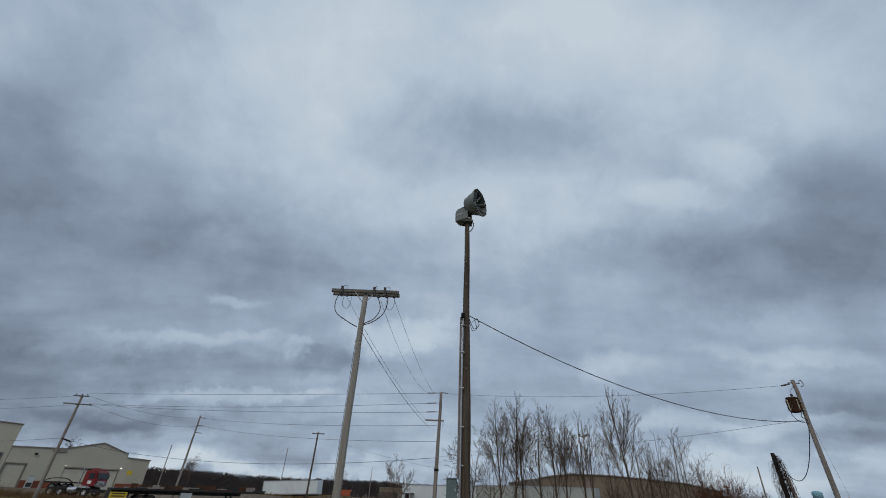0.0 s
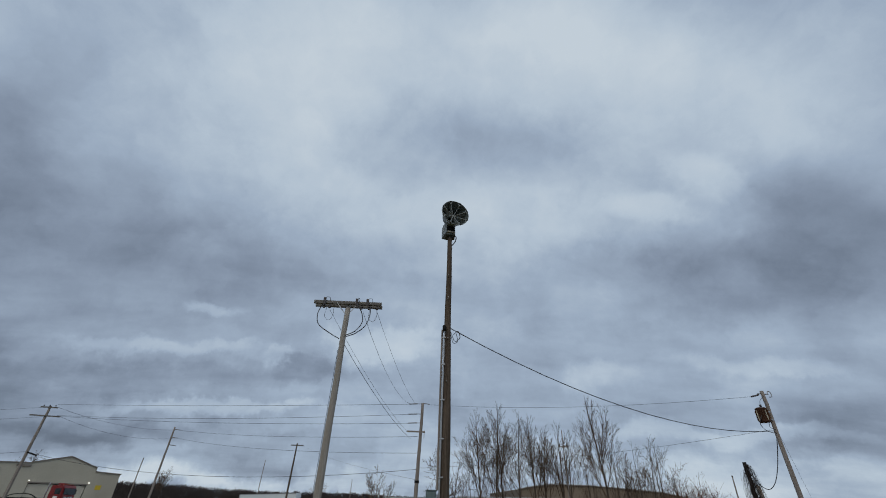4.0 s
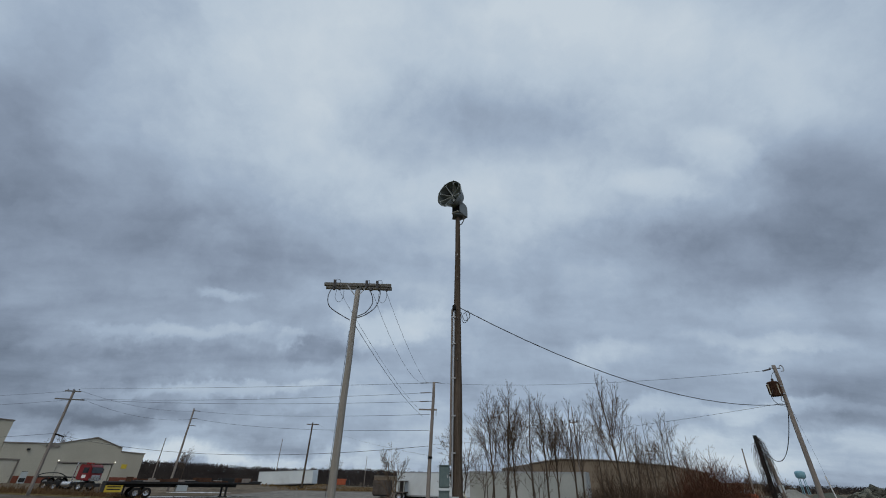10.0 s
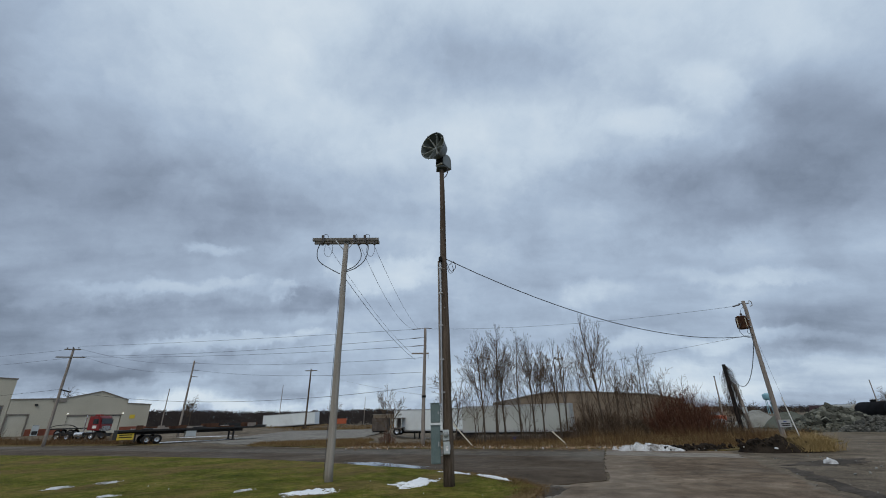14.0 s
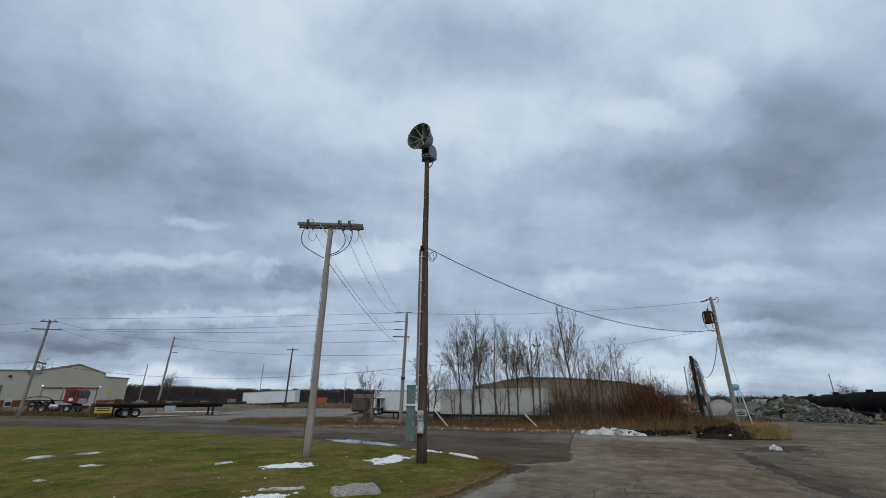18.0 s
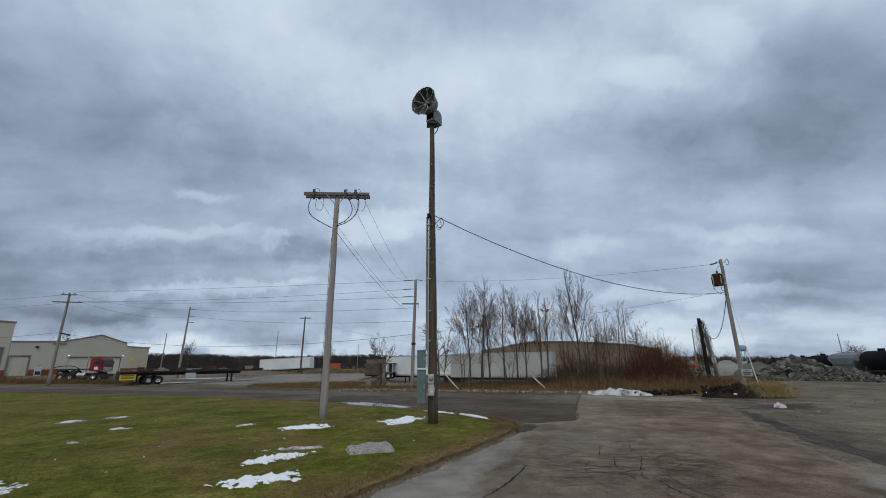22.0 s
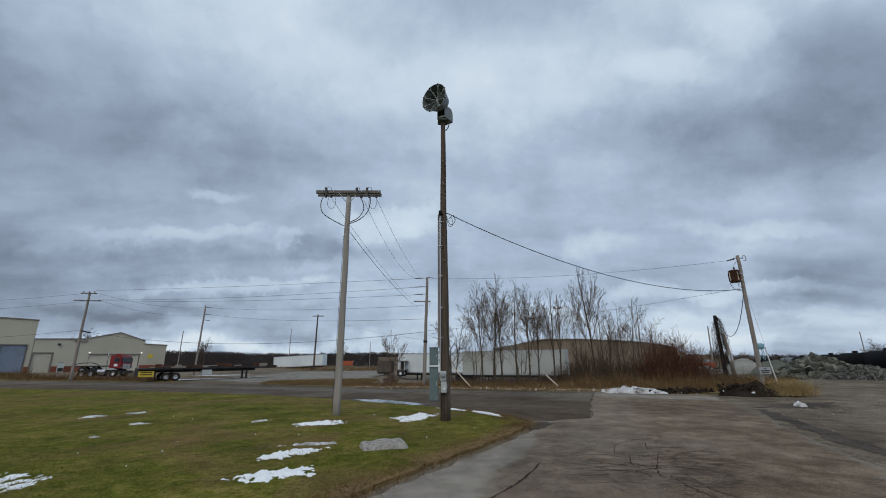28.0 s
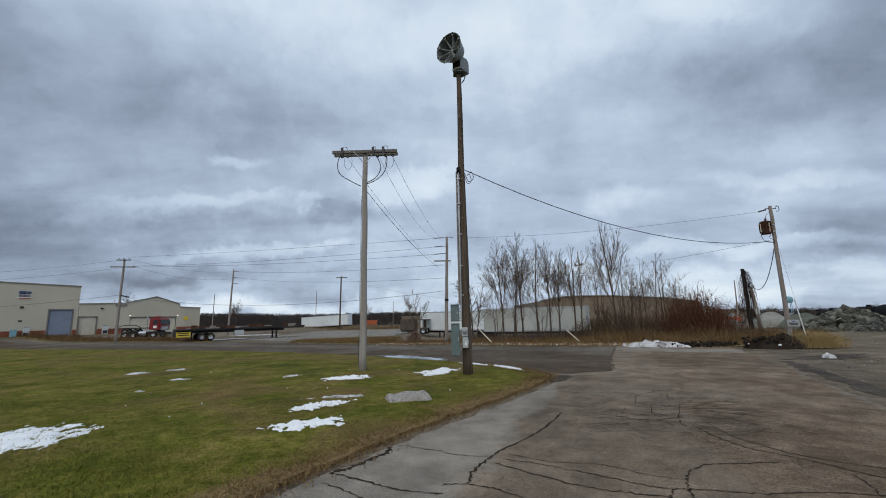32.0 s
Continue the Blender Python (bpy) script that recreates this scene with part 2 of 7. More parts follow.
M["grey_van"] = surface("dulled_grey_white_trailer_paint", (0.35, 0.375, 0.355), (0.46, 0.475, 0.45), 0.25, 7, 0.5, relief=0.03, dirt=(0.33, 0.33, 0.29), dirt_at=(0.5, 0.8))
M["rust"] = surface("rusty_steel", (0.045, 0.024, 0.017), (0.125, 0.066, 0.042), 2, 18, 0.85, relief=0.3)
M["chassis"] = surface("black_chassis_paint", (0.008, 0.008, 0.009), (0.026, 0.025, 0.024), 1, 14, 0.65, relief=0.05, dirt=(0.04, 0.035, 0.03))
M["red_paint"] = surface("red_truck_paint", (0.16, 0.012, 0.014), (0.25, 0.02, 0.022), 1, 14, 0.4, relief=0.0)
M["chrome"] = surface("bright_chrome", (0.55, 0.55, 0.56), (0.7, 0.7, 0.7), 3, 14, 0.25, 0.9, relief=0)
M["yellow"] = surface("yellow_banner", (0.55, 0.40, 0.03), (0.68, 0.5, 0.05), 3, 14, 0.6, relief=0)
M["orange"] = surface("orange_machine_paint", (0.30, 0.06, 0.025), (0.40, 0.095, 0.035), 1, 14, 0.6, relief=0)
M["teal"] = surface("pale_teal_tank_paint", (0.17, 0.34, 0.41), (0.23, 0.42, 0.49), 1, 14, 0.6, relief=0)
M["brown_wall"] = surface("tan_brown_metal_wall", (0.15, 0.116, 0.08), (0.23, 0.182, 0.132), 0.12, 4, 0.7, relief=0.02)
M["tank_black"] = surface("black_tank_paint", (0.006, 0.006, 0.007), (0.018, 0.018, 0.019), 0.6, 10, 0.9, relief=0.02)
M["bark"] = surface("grey_brown_bark", (0.055, 0.043, 0.034), (0.14, 0.113, 0.09), 3, 20, 0.9, 0, (3, 3, 0.8), 0.4)
M["twig"] = surface("brown_twigs", (0.085, 0.059, 0.041), (0.19, 0.138, 0.1), 2, 12, 0.9, relief=0, island=0.4)
M["undergrowth"] = surface("dark_brown_undergrowth_twigs", (0.08, 0.057, 0.04), (0.185, 0.132, 0.094), 2, 12, 0.9, relief=0, island=0.5)
M["twig_red"] = surface("russet_brush_twigs", (0.1, 0.046, 0.03), (0.2, 0.098, 0.064), 2, 12, 0.9, relief=0, island=0.5)
M["far_wood"] = surface("far_bare_woods", (0.038, 0.034, 0.035), (0.082, 0.07, 0.065), 0.05, 0.6, 0.95, relief=0, island=0.5)
M["leaf"] = surface("fallen_tan_leaves", (0.26, 0.15, 0.07), (0.62, 0.47, 0.32), 3, 20, 0.9, relief=0, island=0.6)
M["dry_grass"] = surface("dry_tan_weeds", (0.18, 0.112, 0.05), (0.34, 0.232, 0.115), 0.5, 6, 0.9, relief=0, island=0.6)
M["brown_weed"] = surface("brown_dead_weeds", (0.115, 0.066, 0.034), (0.24, 0.148, 0.078), 0.5, 6, 0.9, relief=0, island=0.6)
M["straw"] = surface("pale_straw_grass", (0.42, 0.3, 0.135), (0.6, 0.455, 0.225), 0.6, 6, 0.9, relief=0, island=0.5)
M["blade"] = surface("olive_lawn_blades", (0.11, 0.138, 0.016), (0.28, 0.245, 0.075), 0.25, 3, 0.8, relief=0, island=0.35)
M["snow"] = surface("old_snow", (0.72, 0.75, 0.78), (0.88, 0.9, 0.92), 2, 25, 0.6, relief=0.25)
M["dirty_snow"] = surface("dirty_snow", (0.36, 0.36, 0.355), (0.74, 0.755, 0.77), 2.2, 12, 0.7, relief=0.5, dirt=(0.13, 0.115, 0.10), dirt_at=(0.52, 0.64))
M["concrete"] = surface("speckled_concrete", (0.13, 0.115, 0.10), (0.52, 0.50, 0.46), 14, 38, 0.9, relief=1.0, dirt=(0.22, 0.15, 0.11), dirt_at=(0.58, 0.7))
M["rock"] = surface("grey_rubble_rock", (0.06, 0.064, 0.05), (0.3, 0.3, 0.25), 1.5, 12, 0.9, relief=0.4, island=0.9)
# dark base colour, painted as shade in the gaps between piled stones
M["stone_gap_shade"] = surface("rubble_gap_shade", (0.035, 0.036, 0.03), (0.085, 0.086, 0.072), 1.5, 14, 0.95, relief=0.6)
M["tarp"] = surface("dull_grey_tarpaulin", (0.2, 0.215, 0.21), (0.3, 0.315, 0.305), 1.2, 14, 0.7, relief=0.3)
M["vine"] = surface("dark_dead_vine", (0.035, 0.026, 0.023), (0.095, 0.072, 0.062), 3, 14, 0.9, relief=0, island=0.4)
M["weathered"] = surface("weathered_brown_grey_steel", (0.07, 0.058, 0.05), (0.14, 0.12, 0.105), 1, 10, 0.85, relief=0.1)
M["gravel_pile"] = surface("grey_gravel", (0.19, 0.19, 0.17), (0.32, 0.318, 0.29), 0.8, 30, 0.95, relief=0.5)
M["maroon"] = surface("maroon_wagon_paint", (0.055, 0.018, 0.02), (0.10, 0.032, 0.032), 0.6, 8, 0.7, relief=0.03)
M["tan_wagon"] = surface("dusty_grey_wagon_paint", (0.30, 0.29, 0.255), (0.42, 0.405, 0.36), 0.4, 8, 0.6, relief=0.03, dirt=(0.2, 0.18, 0.15))
M["silver_wagon"] = surface("silver_grey_wagon_paint", (0.13, 0.14, 0.146), (0.21, 0.224, 0.23), 0.4, 8, 0.6, relief=0.03, dirt=(0.16, 0.16, 0.16))
M["green_gravel"] = surface("grey_green_gravel", (0.085, 0.092, 0.075), (0.15, 0.158, 0.132), 0.8, 30, 0.95, relief=0.5)
M["pale_rock"] = surface("pale_broken_stone", (0.085, 0.085, 0.074), (0.28, 0.275, 0.245), 1.5, 14, 0.92, relief=0.4, island=0.8)
M["crack"] = surface("crumbled_dark_crack", (0.024, 0.019, 0.015), (0.06, 0.048, 0.038), 3, 25, 0.95, relief=0.5)
M["board"] = surface("dulled_white_board", (0.3, 0.31, 0.32), (0.4, 0.41, 0.42), 3, 12, 0.6, relief=0)
M["soil"] = surface("dark_wet_soil", (0.012, 0.0095, 0.008), (0.05, 0.039, 0.03), 3, 25, 0.9, relief=0.9)
M["water"], _t, _b = material("puddle_water", 0.04)
_b.inputs["Base Color"].default_value = (0.03, 0.032, 0.035, 1)
M["glass"], _t, _b = material("dark_glass", 0.06)
_b.inputs["Base Color"].default_value = (0.015, 0.02, 0.024, 1)
M["meter_glass"], _t, _b = material("meter_glass", 0.1)
_b.inputs["Base Color"].default_value = (0.25, 0.27, 0.27, 1)
M["lamp_glow"], _t, _b = material("lit_wall_lamp", 0.4)
_b.inputs["Emission Color"].default_value = (1, 0.95, 0.85, 1)
_b.inputs["Emission Strength"].default_value = 1.6
M["sign_blue"] = surface("sign_navy", (0.03, 0.05, 0.14), (0.05, 0.08, 0.2), 2, 10, 0.5, relief=0)
M["sign_red"] = surface("sign_red", (0.45, 0.05, 0.05), (0.55, 0.08, 0.07), 2, 10, 0.5, relief=0)
M["white"] = surface("white_paint", (0.7, 0.7, 0.69), (0.82, 0.82, 0.81), 2, 12, 0.5, relief=0)
M["blue_drum"] = surface("blue_plastic", (0.03, 0.06, 0.28), (0.05, 0.09, 0.38), 2, 12, 0.5, relief=0)


def ground_material(name, stops, scale, fine, rough, relief, patch=None, patch_scale=0.1, patch_at=(0.5, 0.65), cracks=0.0, wet=0.0, worn=(), turns=None, net=None):
    m, t, b = material(name, rough)
    c = node(t, "ShaderNodeTexCoord").outputs["Object"]
    wide, mid, grain = noise_of(t, c, scale, 6, 0.6, 0.4), noise_of(t, c, scale * 7, 5, 0.6), noise_of(t, c, fine, 4, 0.7)
    a = node(t, "ShaderNodeMath", [(0, mid), (1, grain)], operation="ADD").outputs[0]
    s = node(t, "ShaderNodeMath", [(0, a), (1, wide)], operation="ADD").outputs[0]
    s = node(t, "ShaderNodeMath", [(0, s), (1, 1 / 3)], operation="MULTIPLY").outputs[0]
    colour = ramp_of(t, s, stops)
    if patch:
        mask = ramp_of(t, noise_of(t, c, patch_scale, 7, 0.6, 0.8), [(patch_at[0], (0, 0, 0)), (patch_at[1], (1, 1, 1))])
        colour = mix(t, mask, colour, (*patch, 1))
    mottle = ramp_of(t, noise_of(t, c, 0.9, 5, 0.65, 0.6), [(0.34, (0.74,) * 3), (0.66, (1.24,) * 3)])
    colour = mix(t, 1.0, colour, mottle, "MULTIPLY")
    grit = ramp_of(t, noise_of(t, c, fine * 0.4, 6, 0.75), [(0.36, (0.55,) * 3), (0.64, (1.45,) * 3)])
    colour = mix(t, 1.0, colour, grit, "MULTIPLY")
    if cracks:
        bend = node(t, "ShaderNodeVectorMath", [(0, c), (1, node(t, "ShaderNodeTexNoise", [("Vector", c), ("Scale", 1.3), ("Detail", 4.0)]).outputs["Color"])], operation="ADD").outputs[0]
        flatv = node(t, "ShaderNodeMapping", [("Vector", bend), ("Scale", (0.8, 1.9, 0.0)), ("Rotation", (0, 0, 0.25))]).outputs[0]
        cell = node(t, "ShaderNodeTexVoronoi", [("Vector", flatv), ("Scale", cracks)], feature="DISTANCE_TO_EDGE").outputs["Distance"]
        line = ramp_of(t, cell, [(0.005, (0.7,) * 3), (0.02, (0, 0, 0))])
        where = ramp_of(t, noise_of(t, c, 0.16, 3, 0.5), [(0.48, (0, 0, 0)), (0.6, (1, 1, 1))])
        line = mix(t, 1.0, line, where, "MULTIPLY")
        colour = mix(t, line, colour, (0.02, 0.017, 0.014, 1))
    if net:
        cx, cy, reach = net
        bend = node(t, "ShaderNodeVectorMath", [(0, c), (1, node(t, "ShaderNodeVectorMath", [(0, node(t, "ShaderNodeTexNoise", [("Vector", c), ("Scale", 2.2), ("Detail", 4.0)]).outputs["Color"]), (1, (0.35, 0.35, 0.0))], operation="MULTIPLY").outputs[0])], operation="ADD").outputs[0]
        flatv = node(t, "ShaderNodeMapping", [("Vector", bend), ("Scale", (1.0, 2.7, 0.0)), ("Rotation", (0, 0, 0.2))]).outputs[0]
        cell = node(t, "ShaderNodeTexVoronoi", [("Vector", flatv), ("Scale", 1.55)], feature="DISTANCE_TO_EDGE").outputs["Distance"]
        line = ramp_of(t, cell, [(0.02, (0.5,) * 3), (0.06, (0, 0, 0))])
        away = node(t, "ShaderNodeVectorMath", [(0, bend), (1, (cx, cy, 0.0))], operation="DISTANCE").outputs["Value"]
        away = node(t, "ShaderNodeMath", [(0, noise_of(t, c, 0.9, 4, 0.6)), (1, 2.4), (2, away)], operation="MULTIPLY_ADD").outputs[0]
        where = ramp_of(t, node(t, "ShaderNodeMath", [(0, away), (1, 0.1)], operation="MULTIPLY").outputs[0], [(0.1 * (reach + 0.6), (1, 1, 1)), (0.1 * (reach + 1.6), (0, 0, 0))])
        colour = mix(t, mix(t, 1.0, line, where, "MULTIPLY"), colour, (0.028, 0.023, 0.018, 1))
    if turns:
        cx, cy, strength = turns
        sx = node(t, "ShaderNodeSeparateXYZ", [(0, node(t, "ShaderNodeVectorMath", [(0, c), (1, (cx, cy, 0.0))], operation="SUBTRACT").outputs[0])])
        ang = node(t, "ShaderNodeMath", [(0, sx.outputs[1]), (1, sx.outputs[0])], operation="ARCTAN2").outputs[0]
        rad = node(t, "ShaderNodeVectorMath", [(0, c), (1, (cx, cy, 0.0))], operation="DISTANCE").outputs["Value"]
        rad = node(t, "ShaderNodeMath", [(0, wide), (1, 0.9), (2, rad)], operation="MULTIPLY_ADD").outputs[0]
        polar = node(t, "ShaderNodeCombineXYZ", [(0, rad), (1, node(t, "ShaderNodeMath", [(0, ang), (1, 1.6)], operation="MULTIPLY").outputs[0])]).outputs[0]
        streak = noise_of(t, polar, 3.4, 7, 0.66)
        colour = mix(t, 1.0, colour, ramp_of(t, streak, [(0.38, (1 - strength,) * 3), (0.5, (1, 1, 1)), (0.62, (1 + strength * 1.2,) * 3)]), "MULTIPLY")
    for (ax, ay), (bx, by), lo, hi, tint, amount in worn:
        far = math.hypot(bx - ax, by - ay)
        nx, ny = (by - ay) / far, -(bx - ax) / far
        d = node(t, "ShaderNodeVectorMath", [(0, c), (1, (nx, ny, 0.0))], operation="DOT_PRODUCT").outputs["Value"]
        d = node(t, "ShaderNodeMath", [(0, d), (1, ax * nx + ay * ny + lo)], operation="SUBTRACT").outputs[0]
        frayed = node(t, "ShaderNodeMath", [(0, noise_of(t, c, 0.7, 7, 0.65)), (1, 0.5)], operation="SUBTRACT").outputs[0]
        d = node(t, "ShaderNodeMath", [(0, frayed), (1, 1.6), (2, d)], operation="MULTIPLY_ADD").outputs[0]
        rim = min(0.35, 0.22 / (hi - lo))
        mask = ramp_of(t, node(t, "ShaderNodeMath", [(0, d), (1, 1 / (hi - lo))], operation="MULTIPLY").outputs[0], [(0.0, (0, 0, 0)), (rim, (amount,) * 3), (1 - rim, (amount,) * 3), (1.0, (0, 0, 0))])
        pale = mix(t, 1.0, ramp_of(t, s, [(0.4, (0.45,) * 3), (0.6, (1.15,) * 3)]), (*tint, 1), "MULTIPLY")
        pale = mix(t, 1.0, pale, ramp_of(t, noise_of(t, c, 55, 3, 0.8), [(0.38, (0.5,) * 3), (0.62, (1.35,) * 3)]), "MULTIPLY")
        colour = mix(t, mask, colour, pale)
    t.links.new(colour, b.inputs["Base Color"])
    if wet:
        r = ramp_of(t, noise_of(t, c, 0.13, 4, 0.5), [(0.45, (rough,) * 3), (0.62, (wet,) * 3)])
        t.links.new(r, b.inputs["Roughness"])
    bump_on(t, b, s, relief, 0.03)
    return m


M["lawn"] = ground_material("olive_lawn", [(0.39, (0.04, 0.048, 0.006)), (0.46, (0.076, 0.088, 0.01)), (0.53, (0.132, 0.12, 0.021)), (0.61, (0.22, 0.168, 0.06))], 0.5, 45, 0.95, 1.0, (0.16, 0.105, 0.045), 0.28, (0.47, 0.67), worn=[((-2.2, 4.6), (3.0, 12.5), -0.6, 0.4, (0.28, 0.19, 0.1), 0.85)])
M["old_asphalt"] = ground_material("cracked_old_asphalt", [(0.38, (0.088, 0.062, 0.041)), (0.5, (0.158, 0.118, 0.083)), (0.62, (0.262, 0.208, 0.154))], 0.22, 90, 0.88, 0.6, (0.2, 0.166, 0.13), 0.3, (0.53, 0.75), 0.9, 0.0, [
    ((1.1, 6.6), (3.7, 12.45), -6.0, -0.1, (0.345, 0.315, 0.27), 0.8), ((1.1, 6.6), (3.7, 12.45), -0.4, 2.6, (0.28, 0.235, 0.185), 0.32), ((9.6, 23.0), (14.3, 19.6), -1.3, 1.0, (0.31, 0.28, 0.24), 0.85), ((13.2, 16.4), (8.4, 7.6), -0.9, 0.6, (0.29, 0.26, 0.22), 0.8)], (3.5, 6.0, 0.12), (4.1, 8.9, 2.3))
M["new_asphalt"] = ground_material("dark_asphalt", [(0.38, (0.056, 0.041, 0.028)), (0.62, (0.118, 0.091, 0.066))], 0.3, 110, 0.86, 0.3, (0.14, 0.118, 0.094), 0.15, (0.5, 0.7), 0.0, 0.62, [((-5.2, 32.2), (-39.9, 49.8), -3.5, -0.6, (0.2, 0.185, 0.16), 0.5)])
M["ground"] = ground_material("grey_brown_dirt_lot", [(0.36, (0.074, 0.058, 0.042)), (0.5, (0.156, 0.127, 0.094)), (0.64, (0.25, 0.211, 0.163))], 0.12, 40, 0.92, 0.7, (0.105, 0.084, 0.055), 0.06, (0.5, 0.65), worn=[((14.05, 17.8), (9.06, 8.2), -1.3, -0.1, (0.1, 0.083, 0.066), 0.35)], turns=(3.5, 6.0, 0.10))
M["dirt_dark"] = ground_material("dark_damp_dirt", [(0.36, (0.04, 0.034, 0.028)), (0.64, (0.115, 0.097, 0.08))], 0.4, 40, 0.9, 0.9)
M["gravel_lot"] = ground_material("pale_gravel_lot", [(0.36, (0.13, 0.118, 0.1)), (0.64, (0.31, 0.29, 0.255))], 0.2, 40, 0.92, 0.7)
M["verge"] = ground_material("weedy_verge", [(0.36, (0.085, 0.064, 0.026)), (0.64, (0.21, 0.165, 0.075))], 0.5, 30, 0.95, 0.9)


# ---- mesh helpers ----
def part(name, bm, mat, parent=None, label=""):
    """One mesh object from a bmesh or from (verts, faces)."""
    me = bpy.data.meshes.new(name)
    if isinstance(bm, tuple):
        me.from_pydata([tuple(v) for v in bm[0]], [], bm[1])
    else:
        bm.to_mesh(me)
        bm.free()
    me.materials.append(M[mat] if isinstance(mat, str) else mat)
    ob = new(name, me)
    if parent is not None:
        ob.parent = parent
    if label:
        ob["label"] = label
    return ob


def thing(name, label, category, x=0.0, y=0.0, z=0.0, turn=0.0, group="", kind=""):
    """An Empty at the base of a thing, to carry its parts."""
    e = new(name)
    e.empty_display_size = 0.2
    e.matrix_basis = pose(x, y, z, 0, 0, turn)
    return tagged(e, label, category, group, kind)


def smooth(ob):
    for p in ob.data.polygons:
        p.use_smooth = True
    return ob


def box(bm, x0, x1, y0, y1, z0, z1, bevel=0.0, turn=None):
    got = bmesh.ops.create_cube(bm, size=1.0)["verts"]
    m = Matrix.Translation(((x0 + x1) / 2, (y0 + y1) / 2, (z0 + z1) / 2)) @ Matrix.Diagonal((x1 - x0, y1 - y0, z1 - z0, 1))
    bmesh.ops.transform(bm, matrix=m if turn is None else turn @ m, verts=got)
    if bevel:
        edges = list({e for v in got for e in v.link_edges})
        bmesh.ops.bevel(bm, geom=edges, offset=bevel, segments=2, affect="EDGES", profile=0.6)
    return bm


def boxes(*rows, bevel=0.0):
    bm = bmesh.new()
    for r in rows:
        box(bm, *r, bevel=bevel)
    return bm


def rod(bm, a, b, r0, r1=None, n=10):
    """A tapered round bar from a to b."""
    a, b = Vector(a), Vector(b)
    r1 = r0 if r1 is None else r1
    m = Matrix.Translation((a + b) / 2) @ (b - a).to_track_quat("Z", "Y").to_matrix().to_4x4()
    bmesh.ops.create_cone(bm, cap_ends=True, segments=n, radius1=r0, radius2=r1, depth=(b - a).length, matrix=m)
    return bm


def rods(*rows, n=10):
    bm = bmesh.new()
    for a, b, r0, *r1 in rows:
        rod(bm, a, b, r0, r1[0] if r1 else None, n)
    return bm


def tubes(lines, n=5):
    """Round tubes along polylines of (point, radius), as (verts, faces)."""
    verts, faces = [], []
    for line in lines:
        base = len(verts)
        for k, (p, r) in enumerate(line):
            p = Vector(p)
            q = Vector(line[min(k + 1, len(line) - 1)][0]) - Vector(line[max(k - 1, 0)][0])
            q = q.normalized() if q.length > 1e-9 else Vector((0, 0, 1))
            s = q.cross(Vector((0.31, 0.95, 0.05)) if abs(q.z) > 0.7 else Vector((0, 0, 1))).normalized()
            u = q.cross(s)
            for j in range(n):
                a = 2 * math.pi * j / n
                verts.append(p + s * (r * math.cos(a)) + u * (r * math.sin(a)))
        for k in range(len(line) - 1):
            for j in range(n):
                i, i2 = base + k * n + j, base + k * n + (j + 1) % n
                faces.append((i, i2, i2 + n, i + n))
        faces.append(tuple(base + j for j in range(n))[::-1])
        faces.append(tuple(base + (len(line) - 1) * n + j for j in range(n)))
    return verts, faces


def hang(a, b, sag, r, steps=14):
    """A hanging line between two points."""
    a, b = Vector(a), Vector(b)
    return [(a.lerp(b, k / steps) - Vector((0, 0, 4 * sag * (k / steps) * (1 - k / steps))), r) for k in range(steps + 1)]


def curve_through(points, r, steps=8):
    """A smooth line through points (Catmull-Rom)."""
    p = [Vector(q) for q in points]
    p = [p[0] * 2 - p[1]] + p + [p[-1] * 2 - p[-2]]
    out = []
    for k in range(1, len(p) - 2):
        for s in range(steps):
            t = s / steps
            a, b, c, d = p[k - 1 : k + 3]
            out.append((0.5 * (2 * b + (c - a) * t + (2 * a - 5 * b + 4 * c - d) * t * t + (3 * b - a - 3 * c + d) * t**3), r))
    return out + [(p[-2], r)]


def lathe(profile, n=24, axis="Z"):
    """A turned solid from (radius, height) pairs, as (verts, faces)."""
    verts, faces = [], []
    for r, h in profile:
        for j in range(n):
            a = 2 * math.pi * j / n
            c, s = r * math.cos(a), r * math.sin(a)
            verts.append((c, s, h) if axis == "Z" else (h, c, s) if axis == "X" else (s, h, c))
    for k in range(len(profile) - 1):
        for j in range(n):
            i, i2 = k * n + j, k * n + (j + 1) % n
            faces.append((i, i2, i2 + n, i + n))
    return verts, faces


def ease(a, b, v):
    t = min(1.0, max(0.0, (v - a) / (b - a)))
    return t * t * (3 - 2 * t)


TRACK_U, TRACK_N, TRACK_OFF = (0.5075, 0.8616), (0.8616, -0.5075), 32.0


def rail_height(s):
    return -1.4 - 0.02 * min(110.0, max(-45.0, s - 95.0))


def land(x, y):
    """The height of the ground: level round the junction, a low yard behind the bank, a rise by the sheds."""
    low = -1.05 * ease(34, 43, y) * ease(-4.2, -1.2, x) * (1 - ease(30, 40, x))
    q = (x + 57.8) * 0.7071 - (y - 66.0) * 0.7071
    rise = 0.72 * (1 - ease(3, 13, q)) * (1 - ease(-32, -24, x)) * ease(30, 44, y)
    far = -0.9 * ease(85, 130, y) * (1 - ease(34, 43, y) * ease(-4.2, -1.2, x) * (1 - ease(30, 40, x))) * (1 - ease(30, 60, x))
    cutting = ease(13, 27, x * TRACK_N[0] + y * TRACK_N[1]) * (rail_height(x * TRACK_U[0] + y * TRACK_U[1]) - 0.1)
    return low + rise + far + cutting


